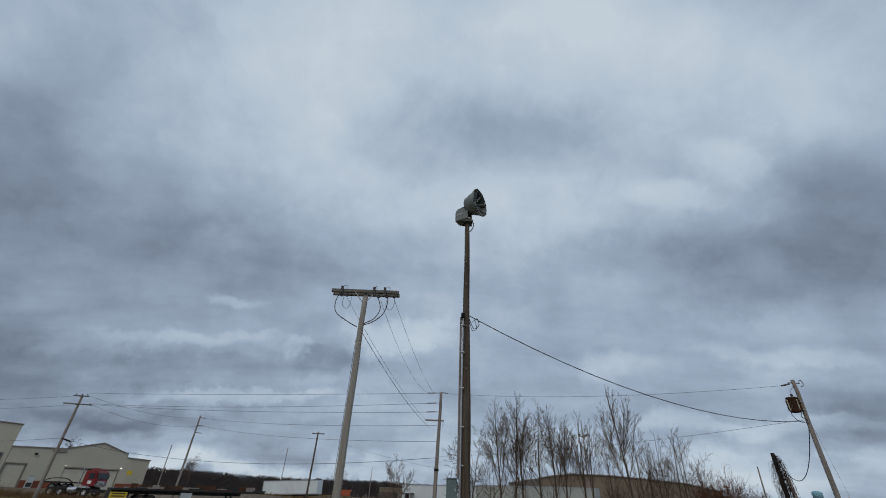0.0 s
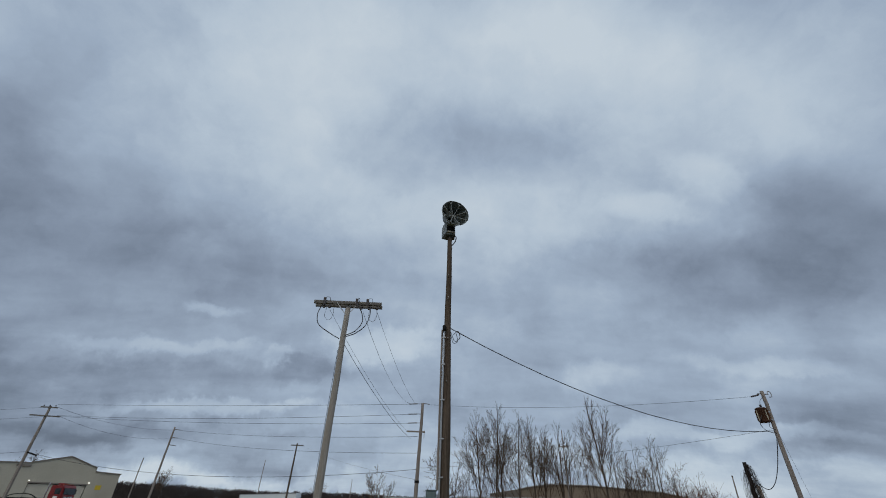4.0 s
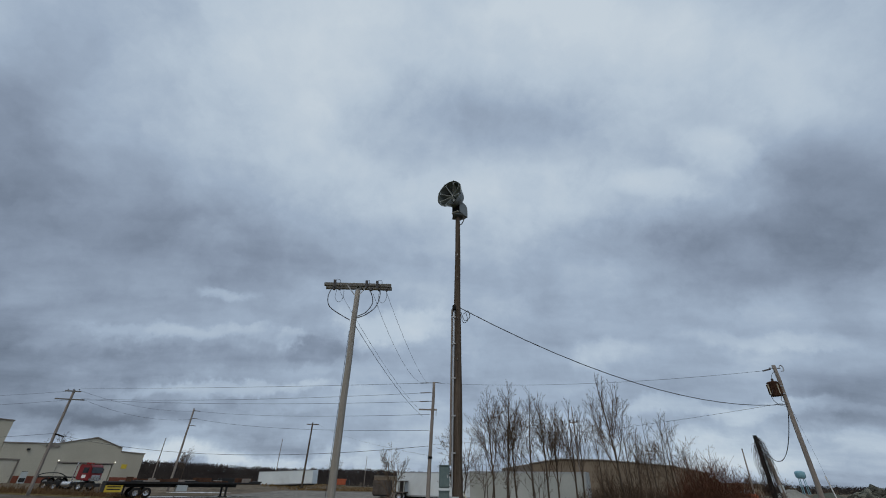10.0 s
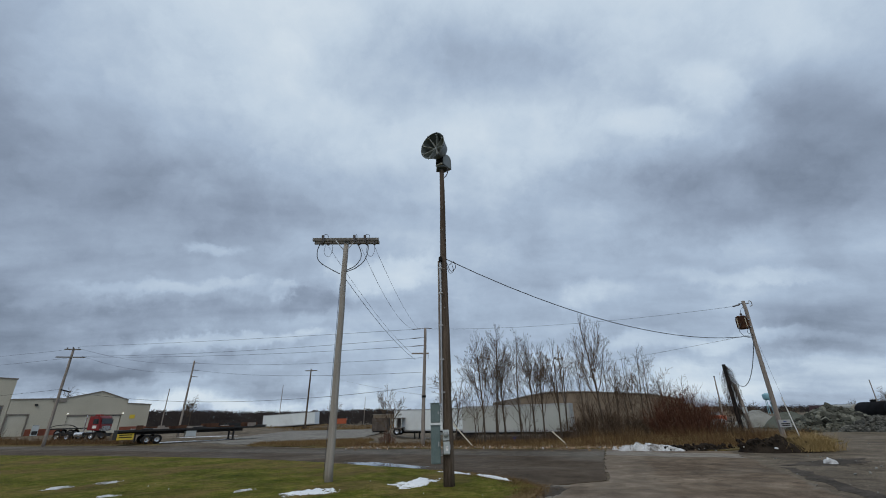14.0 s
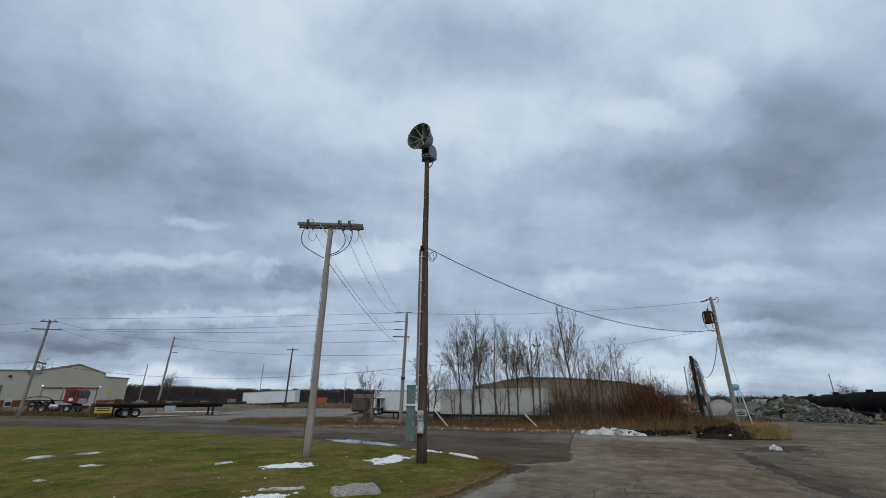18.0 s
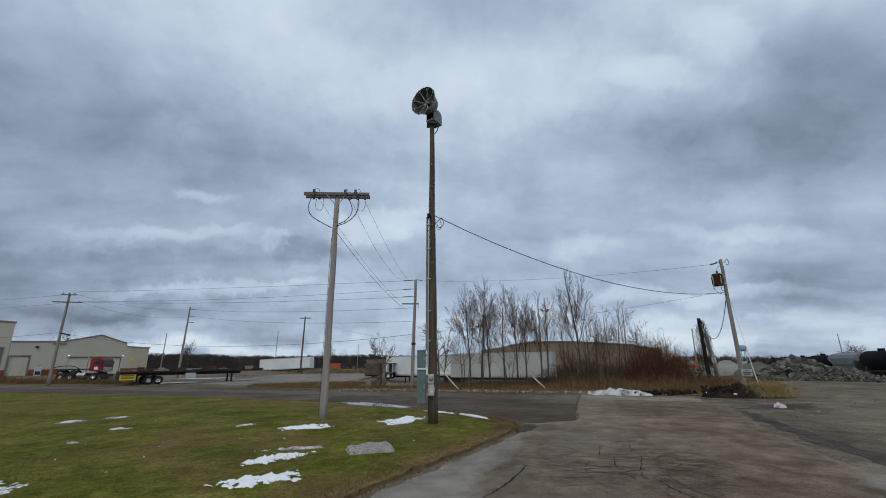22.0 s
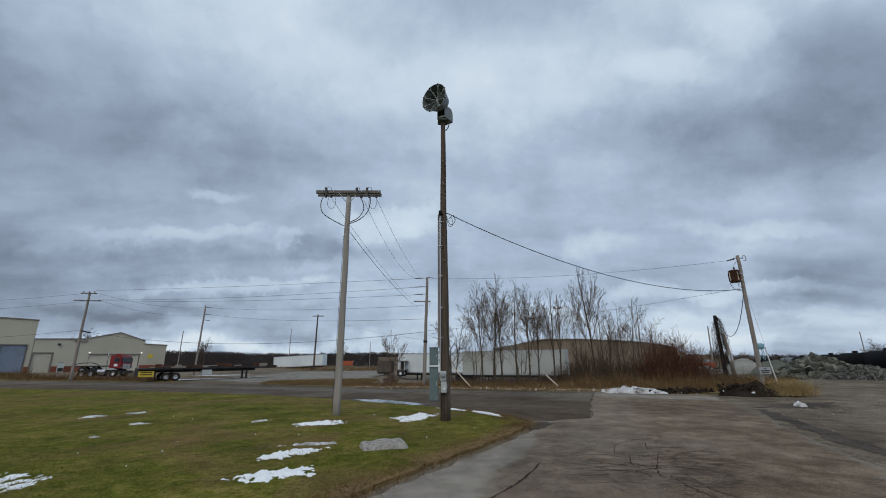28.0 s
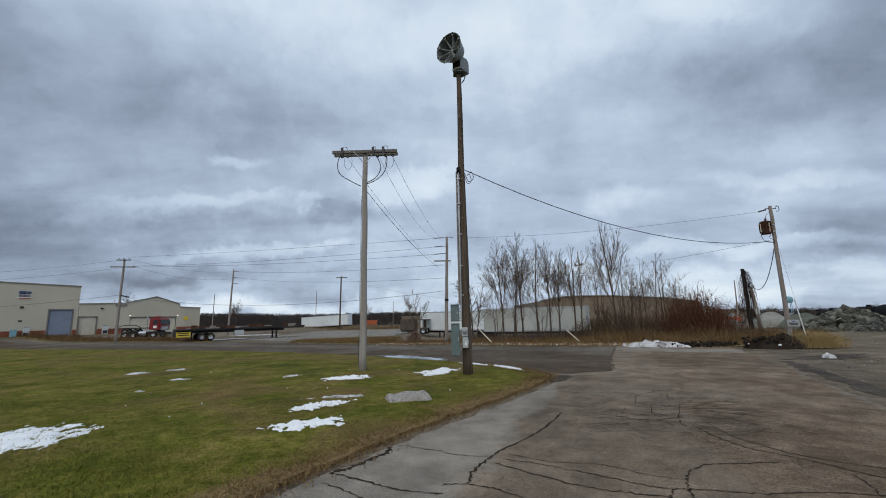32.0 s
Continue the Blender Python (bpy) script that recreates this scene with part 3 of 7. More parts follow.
def sheet(name, outline, z, mat, label, category, cuts=0, wobble=0.0, thick=0.06, seed=0):
    """A slab of ground surface with its own edge, laid over the ground."""
    rnd = random.Random(seed)
    pts = []
    for k, (x, y) in enumerate(outline):
        x2, y2 = outline[(k + 1) % len(outline)]
        n = max(1, int(math.hypot(x2 - x, y2 - y) / 0.35)) if cuts else 1
        n = min(n, cuts or 1)
        for j in range(n):
            w = wobble if 0 < j or cuts else 0
            pts.append((x + (x2 - x) * j / n + rnd.uniform(-w, w), y + (y2 - y) * j / n + rnd.uniform(-w, w)))
    bm = bmesh.new()
    vs = [bm.verts.new((x, y, z + land(x, y))) for x, y in pts]
    f = bm.faces.new(vs)
    low = bmesh.ops.extrude_face_region(bm, geom=[f])["geom"]
    bmesh.ops.translate(bm, vec=(0, 0, -thick), verts=[g for g in low if isinstance(g, bmesh.types.BMVert)])
    bmesh.ops.recalc_face_normals(bm, faces=bm.faces)
    bmesh.ops.triangulate(bm, faces=[g for g in bm.faces if len(g.verts) > 4])
    ob = part(name, bm, mat)
    return tagged(ob, label, category, kind="structure")


# ---- ground ----
def spread(lo, hi, n, near):
    t = np.linspace(-1, 1, n)
    s = np.sinh(t * 4.2) / np.sinh(4.2)
    return np.where(s < 0, near + s * (near - lo), near + s * (hi - near))


gx, gy = spread(-2400, 2400, 150, 0), spread(-700, 4300, 170, 36)
verts = [(x, y, land(x, y) - 0.05) for y in gy for x in gx]
faces = [(j * 150 + i, j * 150 + i + 1, (j + 1) * 150 + i + 1, (j + 1) * 150 + i) for j in range(169) for i in range(149)]
tagged(smooth(part("ground", (verts, faces), "ground")), "grey-brown dirt and gravel ground with weedy patches", "ground", kind="structure")

LAWN = [(-5.5, -4.0), (-3.0, 3.2), (-2.18, 4.9), (-1.64, 5.74), (-0.94, 6.9), (0.14, 8.5), (1.54, 10.4), (2.83, 12.4), (3.28, 13.4), (2.95, 14.9), (2.2, 16.3), (0.81, 18.0), (-2.4, 20.8), (-5.9, 23.7), (-10.1, 26.6), (-20.7, 31.9), (-35.7, 38.0), (-48, 42.0), (-75, 50), (-75, -4)]
sheet("lawn", LAWN, 0.02, "lawn", "mown olive-green lawn with dead brown patches", "lawn", 30, 0.07, 0.07, 1)
CROSS = [(3.3, 13.8), (5.62, 14.5), (6.6, 16.9), (7.9, 20.1), (10.4, 25.6), (7.5, 26.5), (0.6, 29.6), (-5.2, 32.7), (-11, 36.4), (-18, 40.6), (-25.4, 44.5), (-39.9, 50.3), (-60, 57.5), (-80, 64), (-84, 53), (-48, 41.4), (-35.7, 37.4), (-20.7, 31.2), (-10.1, 26.0), (-5.9, 23.2), (-2.4, 20.3), (0.81, 17.4), (2.2, 15.6)]
sheet("cross_road", CROSS, -0.012, "new_asphalt", "dark damp asphalt cross road with a straight patched seam", "road", 8, 0.03, 0.05, 2)
MAIN = [(-7.5, -22), (-5.2, -4.0), (-2.9, 3.2), (-1.6, 5.4), (-0.6, 7.0), (0.5, 8.5), (1.9, 10.4), (3.2, 12.4), (3.4, 13.76), (5.66, 14.42), (6.66, 16.85), (7.96, 20.05), (10.46, 25.55), (15.1, 22.1), (13.4, 18.4), (11.95, 15.7), (10.2, 11.9), (8.4, 8.3), (7.2, 3), (6.5, -22)]
sheet("main_road", MAIN, -0.018, "old_asphalt", "cracked brown-grey old asphalt road", "road", 40, 0.09, 0.05, 3)
sheet("verge", [(10.6, 25.8), (7.5, 26.8), (0.6, 29.9), (-5.2, 33.0), (-9, 35.2), (-7, 37.6), (-1, 36.5), (8, 35), (20, 36), (30, 34), (25, 26), (19.5, 22.5), (15.4, 22.7)], 0.0, "verge", "brown weedy verge with litter and dead leaves", "verge", 24, 0.2, 0.06, 6)
sheet("mud_track", [(13.1, 16.0), (12.5, 14.7), (11.3, 12.2), (10.15, 9.5), (9.2, 7.0), (8.5, 4.6), (8.1, 4.7), (8.7, 7.2), (9.65, 9.8), (10.8, 12.4), (12.1, 15.0), (12.8, 16.2)], -0.042, "dirt_dark", "dark muddy wheel track along the road edge", "mud", 20, 0.12, 0.03, 9)
sheet("gravel_drive", [(-17, 42.6), (-12.0, 43.6), (-8.0, 45.6), (-6.0, 52), (-5.5, 62), (-5.5, 82), (-23.9, 84), (-23.9, 60), (-23.5, 50)], -0.01, "gravel_lot", "pale grey gravel drive between the lots", "drive", 20, 0.25, 0.05, 10)
sheet("shed_verge", [(-25, 46.0), (-40, 51.6), (-60, 58.6), (-84, 66.5), (-86, 72), (-60, 62.5), (-46, 60.5), (-36, 55.5), (-27, 49.0)], 0.0, "verge", "brown weedy verge before the sheds", "verge", 16, 0.25, 0.06, 7)
ISLAND = [(-14.5, 39.6), (-9, 36.3), (-6.6, 37.9), (-4.4, 37.4), (-4.3, 43.8), (-8, 45), (-14.5, 43.2)]
sheet("grass_island", ISLAND, 0.02, "verge", "dry grass island beside the gravel drive", "grass", 12, 0.25, 0.05, 8)


def blob(name, cx, cy, rx, ry, turn, mat, label, category, seed, top=0.03, z=0.02, jag=0.45, n=110, group=""):
    """A thin patch with a ragged outline, thickest in the middle."""
    rnd = random.Random(seed)
    ph = [(rnd.uniform(0, 6.3), rnd.uniform(0.4, 1.0) / k**0.25, k) for k in (2, 3, 5, 7, 9, 12, 16, 21, 27, 33)]
    norm = sum(a for _, a, _ in ph)
    verts, faces = [(cx, cy, z + top)], []
    ct, st = math.cos(radians(turn)), math.sin(radians(turn))
    rings = (0.3, 0.6, 0.85, 0.97, 1.0)
    for ring in rings:
        for j in range(n):
            a = 2 * math.pi * j / n
            k = 1 + jag * 3.2 * sum(b * math.sin(c * a + p) for p, b, c in ph) / norm * (0.4 + 0.6 * ring)
            k = max(0.15, k)
            x, y = rx * k * ring * math.cos(a), ry * k * ring * math.sin(a)
            h = top * (1 - ring**3) * (0.75 + 0.5 * rnd.random()) if ring < 1 else -0.03
            verts.append((cx + x * ct - y * st, cy + x * st + y * ct, z + h))
    faces += [(0, 1 + j, 1 + (j + 1) % n) for j in range(n)]
    for r in range(len(rings) - 1):
        for j in range(n):
            i, i2 = 1 + r * n + j, 1 + r * n + (j + 1) % n
            faces.append((i, i + n, i2 + n, i2))
    return tagged(smooth(part(name, (verts, faces), mat)), label, category, group)


def snow(name, cx, cy, rx, ry, turn, mat, label, category, seed, top=0.035, z=0.03, ragged=1.0, group="", n=96):
    """Melting snow: a thin sheet whose ragged rim dips under the grass."""
    ct, st, verts = math.cos(radians(turn)), math.sin(radians(turn)), []
    deep = 1.5 if top < 0.032 else 1.0
    off = Vector((seed * 5.7, seed * 2.3, 0.5))
    for j in range(n + 1):
        for i in range(n + 1):
            u, v = (2 * i / n - 1) * 1.5, (2 * j / n - 1) * 1.5
            p = Vector((u * rx * 1.25, v * ry * 1.25, 0)) * (3.4 * max(1.0, 0.7 / rx) if top < 0.1 else 1.5) + off
            f = (0.33 if ragged > 1 else 0.6) - 0.75 * (u * u + v * v) + ragged * (0.6 * noise.fractal(p, 0.6, 2.1, 5) + 0.2 * noise.noise(p * 3.7) + 0.14 * noise.noise(p * 9))
            x, y = rx * u, ry * v * deep
            if top > 0.1:
                h = top * (max(-0.3, min(0.85, 1.3 * f) + 0.3 * f * noise.noise(p * 2.2)) * (1.1 - 0.4 * u) + 0.05 * noise.noise(p * 5))
            else:
                h = top * max(-1.2, min(1.0, f * 2.4))
            verts.append((cx + x * ct - y * st, cy + x * st + y * ct, z + h))
    faces = []
    for j in range(n):
        for i in range(n):
            q = (j * (n + 1) + i, j * (n + 1) + i + 1, (j + 1) * (n + 1) + i + 1, (j + 1) * (n + 1) + i)
            if max(verts[k][2] for k in q) > z - top * 0.6:
                faces.append(q)
    return tagged(part(name, (verts, faces), mat), label, category, group)


SNOW = "thin ragged patch of old snow on the lawn"
for k, (x, y, rx, ry, a) in enumerate(((-3.15, 14.0, 0.8, 0.32, 28), (-0.2, 15.1, 1.05, 0.38, 60), (-2.75, 9.7, 0.8, 0.24, 46), (-2.45, 8.0, 0.82, 0.25, 22), (-7.25, 7.3, 1.2, 0.75, 20), (-11.95, 16.7, 0.42, 0.2, 65), (-11.05, 17.7, 0.4, 0.2, 65), (-5.25, 14.75, 0.36, 0.07, 50), (-2.6, 10.6, 0.75, 0.07, 6), (-8.6, 12.2, 0.12, 0.05, 15), (-9.0, 14.6, 0.3, 0.08, 25))):
    snow("snow_patch", x, y, rx, ry, a, "snow" if k < 5 else "dirty_snow", SNOW, "snow", 20 + k, 0.028, 0.032, 1.15, "snow patches on the lawn")
snow("snow_ridge", 2.3, 15.6, 1.0, 0.1, -62, "snow", "narrow ridge of snow along the road edge", "snow", 40, 0.06, 0.02, 0.5, "snow ridges")
snow("snow_ridge", 1.2, 17.1, 1.0, 0.1, -48, "snow", "narrow ridge of snow along the road edge", "snow", 41, 0.05, 0.02, 0.5, "snow ridges")
snow("snow_pile", 11.95, 24.1, 1.75, 0.75, -27, "dirty_snow", "ploughed pile of dirty melting snow", "snow pile", 43, 0.32, 0.0, 0.9, "", 80)
for x, y, rx, ry, a, s in ((-27.5, 52.3, 2.6, 0.5, 40, 51), (-22.5, 54.5, 3.0, 0.45, 38, 52), (-30.5, 67.5, 3.2, 0.8, 20, 53)):
    snow("snow_streak", x, y, rx, ry, a, "dirty_snow", "long thin streak of old snow on the lot", "snow", s, 0.03, land(x, y) - 0.02, 0.8, "snow streaks on the lot", 60)
snow("snow_lump", 15.1, 16.7, 0.28, 0.26, 0, "dirty_snow", "small lump of melting snow on the dirt", "snow", 44, 0.24, -0.04, 0.8, "", 40)
blob("dirt_patch", 15.4, 17.0, 1.7, 0.8, 20, "dirt_dark", "damp dark dirt round the melting snow", "dirt", 45, 0.008, -0.044, 0.3)
blob("broken_asphalt", 3.5, 13.1, 0.9, 0.35, 62, "dirt_dark", "crumbled dark asphalt at the tip of the lawn", "asphalt", 46, 0.012, -0.02, 0.16)
blob("puddle", -1.6, 21.0, 2.5, 0.6, -41, "water", "shallow still puddle along the road edge", "puddle", 42, 0.004, -0.008, 0.22)


def heap(name, cx, cy, rx, ry, h, mat, label, category, seed, turn=0.0, rough=0.3, n=34, flat=1.4):
    """A heap with an uneven crest, standing on the ground."""
    verts, faces = [], []
    off = Vector((seed * 7.3, seed * 3.1, 0))
    ct, st = math.cos(radians(turn)), math.sin(radians(turn))
    for j in range(n + 1):
        for i in range(n + 1):
            u, v = 2 * i / n - 1, 2 * j / n - 1
            d = math.hypot(u, v)
            k = max(0.0, 1 - d**flat) ** 0.8
            b = noise.fractal(Vector((u * 2.2, v * 2.2, 0)) + off, 0.9, 2.2, 5)
            x, y = cx + rx * u * ct - ry * v * st, cy + rx * u * st + ry * v * ct
            verts.append((x, y, land(x, y) - 0.08 + h * k * (1 + rough * b) + (0.06 * h * b if d < 0.95 else 0)))
    faces = [(j * (n + 1) + i, j * (n + 1) + i + 1, (j + 1) * (n + 1) + i + 1, (j + 1) * (n + 1) + i) for j in range(n) for i in range(n)]
    return tagged(part(name, (verts, faces), mat), label, category)


heap("soil_mound", 17.3, 21.6, 1.85, 1.0, 0.5, "soil", "low mound of dark wet soil beside the road", "soil mound", 5, -12, 0.8, 60, 2.8)
heap("soil_mound", 14.4, 23.7, 1.7, 0.6, 0.22, "soil", "low mound of dark wet soil beside the road", "soil mound", 6, -20, 1.0, 44, 2.5)


def stones(rows, seed, mat, name, label, category, sub=1, kind=""):
    """Many broken stones in one mesh."""
    rnd = random.Random(seed)
    tmp = bmesh.new()
    bmesh.ops.create_cube(tmp, size=1.5)
    bmesh.ops.bevel(tmp, geom=list(tmp.edges), offset=0.25, segments=1, affect="EDGES")
    bmesh.ops.triangulate(tmp, faces=tmp.faces)
    base, tri = np.array([v.co[:] for v in tmp.verts]), [[v.index for v in f.verts] for f in tmp.faces]
    tmp.free()
    verts, faces = [], []
    rng = np.random.default_rng(seed)
    for x, y, z, s in rows:
        q = base * (1 + rng.uniform(-0.18, 0.18, (len(base), 1))) * rng.uniform(0.45, 1.3, 3) * s
        r = np.array(Euler([rnd.uniform(0, 6.3) for _ in range(3)]).to_matrix())
        o = len(verts)
        verts += (q @ r.T + (x, y, z)).tolist()
        faces += [[a + o for a in f] for f in tri]
    return tagged(part(name, (verts, faces), mat), label, category, kind=kind)


slab = bmesh.new()
bmesh.ops.create_grid(slab, x_segments=16, y_segments=10, size=0.5)
for v in slab.verts:
    e = 1 - max(abs(v.co.x), abs(v.co.y)) / 0.5
    w = noise.noise(Vector((v.co.x * 3, v.co.y * 3, 4))) * 0.05
    v.co = Vector((v.co.x * 1.05 * (1 + w), v.co.y * 0.72 * (1 + w * 2), (0.10 + 0.03 * noise.noise(v.co * 4) if e > 0.12 else 0.0) + (0.03 * noise.noise(v.co * 9) if e > 0.05 else 0) - 0.02))
concrete = part("concrete_block", slab, "concrete")
concrete.matrix_basis = pose(-0.85, 10.15, 0.03, 4, -2, 14)
tagged(concrete, "worn speckled concrete slab sunk in the lawn", "concrete slab")

# ---- poles and lines ----
TP = (-3.05, 16.0)  # the short pole with the crossarm
SP = (0.78, 14.2)  # the siren's pole
PC, PA, PB, PD, PR = (0.2, 32.5), (-39.0, 50.0), (-36.0, 70.0), (-23.6, 95.0), (18.05, 22.0)


def pole_mesh(h, r0, r1, lean=(0.0, 0.0), n=16, seed=0):
    rnd = random.Random(seed)
    line = []
    for k in range(13):
        t = k / 12
        line.append(((lean[0] * t + 0.012 * rnd.uniform(-1, 1), lean[1] * t + 0.012 * rnd.uniform(-1, 1), -0.25 + (h + 0.25) * t), r0 + (r1 - r0) * t))
    return tubes([line], n)


def insulator(n=12):
    return lathe([(0.0, 0.0), (0.02, 0.0), (0.02, 0.05), (0.06, 0.06), (0.065, 0.09), (0.035, 0.10), (0.055, 0.12), (0.055, 0.15), (0.03, 0.17), (0.0, 0.18)], n)


t_pole = thing("utility_pole", "silver-grey wooden utility pole with a double crossarm", "utility pole", TP[0], TP[1], 0)
smooth(part("pole", pole_mesh(8.76, 0.14, 0.098, (0.0, 0.25), 16, 2), "pole_light", t_pole))
ARM = -1
AR = Matrix.Translation((0, 0.25, 8.68)) @ Matrix.Rotation(radians(ARM), 4, "Z")
for side in (-0.155, 0.155):
    part("crossarm", box(bmesh.new(), -1.33, 1.33, side - 0.05, side + 0.05, -0.06, 0.07, 0.012, AR), "arm_wood", t_pole)
for sx in (-1, 1):
    a, b = AR @ Vector((sx * 0.42, -0.21, -0.02)), AR @ Vector((sx * 0.08, -0.13, -0.42))
    part("brace", rods((a, b, 0.018), n=6), "steel", t_pole)
for k, x in enumerate((-1.28, -0.92, -0.6, 0.3, 0.53, 0.9, 1.25)):
    part("bolt", rods((AR @ Vector((x, -0.24, 0.0)), AR @ Vector((x, 0.24, 0.0)), 0.012), n=6), "steel", t_pole)
T_HANG = (-0.92, -0.7, 0.55, 0.86, 1.16)
for x in T_HANG:
    ins = part("insulator", insulator(), "porcelain", t_pole)
    ins.matrix_basis = AR @ pose(x, -0.15, -0.07, 180, 0, 0)
for x in (-0.9, 0.36, 0.78):
    ins = part("cutout", boxes((-0.05, 0.05, -0.04, 0.04, -0.14, 0.14), bevel=0.012), "porcelain", t_pole)
    ins.matrix_basis = AR @ pose(x, -0.25, 0.02, 12, 0, 0)
for x, w in ((-0.8, 0.2), (0.42, 0.06), (0.88, 0.17)):
    loop = [AR @ Vector((x - w / 2, -0.2, 0.1)), AR @ Vector((x - w * 0.3, -0.22, 0.2)), AR @ Vector((x + w * 0.4, -0.2, 0.18)), AR @ Vector((x + w / 2, -0.15, 0.0))]
    part("jumper", tubes([curve_through(loop, 0.009)], 5), "wire", t_pole)
for pts in ([(-0.98, -0.2, -0.1), (-1.08, -0.25, -0.55), (-0.98, -0.2, -0.95), (-0.5, -0.15, -1.27), (-0.14, -0.1, -1.45)], [(0.4, -0.2, -0.1), (0.6, -0.25, -0.42), (0.66, -0.2, -0.78), (0.45, -0.15, -1.12), (0.1, -0.1, -1.3)], [(0.9, -0.2, -0.12), (0.93, -0.25, -0.5), (0.8, -0.2, -0.92), (0.46, -0.15, -1.22), (0.1, -0.1, -1.36)]):
    part("jumper", tubes([curve_through([AR @ Vector(p) for p in pts], 0.018)], 6), "wire", t_pole, "thick black cable")
for x in (-0.68, 1.02):
    part("jumper", tubes([curve_through([AR @ Vector((x - 0.14, -0.1, -0.2)), AR @ Vector((x - 0.16, -0.1, -0.55)), AR @ Vector((x + 0.02, -0.1, -0.72)), AR @ Vector((x + 0.15, -0.1, -0.5)), AR @ Vector((x + 0.14, -0.1, -0.2))], 0.008)], 5), "wire", t_pole)
part("ground_wire", tubes([[((-0.16, -0.04, 0.1), 0.008), ((-0.12, 0.16, 6.8), 0.008)]], 5), "wire", t_pole)

siren_pole = thing("siren_pole", "tall weathered brown wooden pole with conduit", "wooden pole", SP[0], SP[1], 0)
smooth(part("pole", pole_mesh(10.85, 0.17, 0.086, (0.03, 0.08), 18, 5), "pole_dark", siren_pole))
part("conduit", tubes([[((-0.155, -0.13, 1.75), 0.024), ((-0.135, -0.115, 4.2), 0.024), ((-0.10, -0.085, 7.0), 0.024)]], 8), "steel", siren_pole, "thin galvanised conduit")
part("conduit", tubes([[((-0.2, 0.02, 2.3), 0.034), ((-0.165, 0.04, 7.05), 0.034)]], 8), "pole_grey", siren_pole, "dark grey conduit")
part("weatherhead", boxes((-0.17, -0.05, -0.2, -0.05, 6.98, 7.14), bevel=0.03), "black", siren_pole)
for z in (2.6, 3.6, 4.7, 5.8, 6.7):
    part("strap", boxes((-0.19, -0.06, -0.165, -0.11, z, z + 0.035)), "steel", siren_pole)
for z in (6.7, 8.2, 9.1, 5.3):
    part("bolt", rods(((0.0, -0.2, z), (0.0, 0.2, z), 0.012), n=6), "steel", siren_pole)
for pts, r in (([(0.12, -0.05, 6.95), (0.25, -0.1, 6.62), (0.42, -0.1, 6.75), (0.36, -0.08, 6.98), (0.2, -0.05, 6.86)], 0.012), ([(0.12, -0.05, 6.85), (0.2, -0.12, 6.55), (0.34, -0.12, 6.62), (0.3, -0.08, 6.9)], 0.01), ([(-0.1, -0.1, 7.06), (-0.16, -0.12, 6.86), (-0.2, -0.1, 6.78)], 0.012)):
    part("cable_loop", tubes([curve_through(pts, r)], 5), "wire", siren_pole)

for nm, z0, z1, lab in (("control_cabinet", 0.62, 1.66, "tall grey-green steel control cabinet on the pole"), ("battery_cabinet", 1.74, 2.29, "small grey-green steel cabinet above the tall one")):
    cab = thing(nm, lab, "cabinet", SP[0] - 0.36, SP[1] + 0.02, z0)
    h = z1 - z0
    part("body", boxes((-0.15, 0.13, -0.2, 0.2, 0, h), bevel=0.015), "cabinet", cab)
    part("door", boxes((-0.13, 0.11, -0.222, -0.203, 0.03, h - 0.03), bevel=0.006), "cabinet", cab)
    part("latch", boxes((0.06, 0.09, -0.245, -0.224, h * 0.45, h * 0.58), bevel=0.005), "steel", cab)
    part("roof_lip", boxes((-0.165, 0.145, -0.235, 0.21, h, h + 0.015)), "cabinet", cab)
    for s in (0.2, 0.75):
        part("bracket", boxes((0.13, 0.2, -0.03, 0.03, h * s, h * s + h * 0.06)), "steel", cab)
part("pipe", rods(((0.02, -0.15, 0.98), (0.02, -0.15, 1.06), 0.03), n=8), "steel", bpy.data.objects["control_cabinet"])
meter = thing("meter_box", "pale grey electric meter box with a round glass meter", "electric meter", SP[0] - 0.07, SP[1] - 0.2, 1.25)
part("box", boxes((-0.095, 0.095, -0.09, 0.03, 0, 0.29), bevel=0.012), "meter", meter)
mg = smooth(part("meter_dial", lathe([(0.0, 0.09), (0.05, 0.085), (0.078, 0.06), (0.082, 0.0)], 20), "meter_glass", meter, "domed glass meter"))
mg.matrix_basis = pose(0, -0.09, 0.16, 90, 0, 0)
switch = thing("disconnect_box", "pale grey switch box below the meter", "switch box", SP[0] - 0.06, SP[1] - 0.2, 0.88)
part("box", boxes((-0.09, 0.09, -0.11, 0.03, 0, 0.34), bevel=0.01), "meter", switch)
part("cover", boxes((-0.075, 0.075, -0.125, -0.112, 0.03, 0.3), bevel=0.005), "meter", switch)
part("label_plate", boxes((-0.02, 0.045, -0.13, -0.127, 0.1, 0.22)), "white", switch, "small white notice with dark bars")
part("notice_bar", boxes((-0.012, 0.038, -0.133, -0.1305, 0.19, 0.2), (-0.012, 0.038, -0.133, -0.1305, 0.165, 0.172)), "sign_blue", switch)
part("lever", boxes((0.09, 0.115, -0.08, -0.05, 0.12, 0.26), bevel=0.006), "steel", switch)

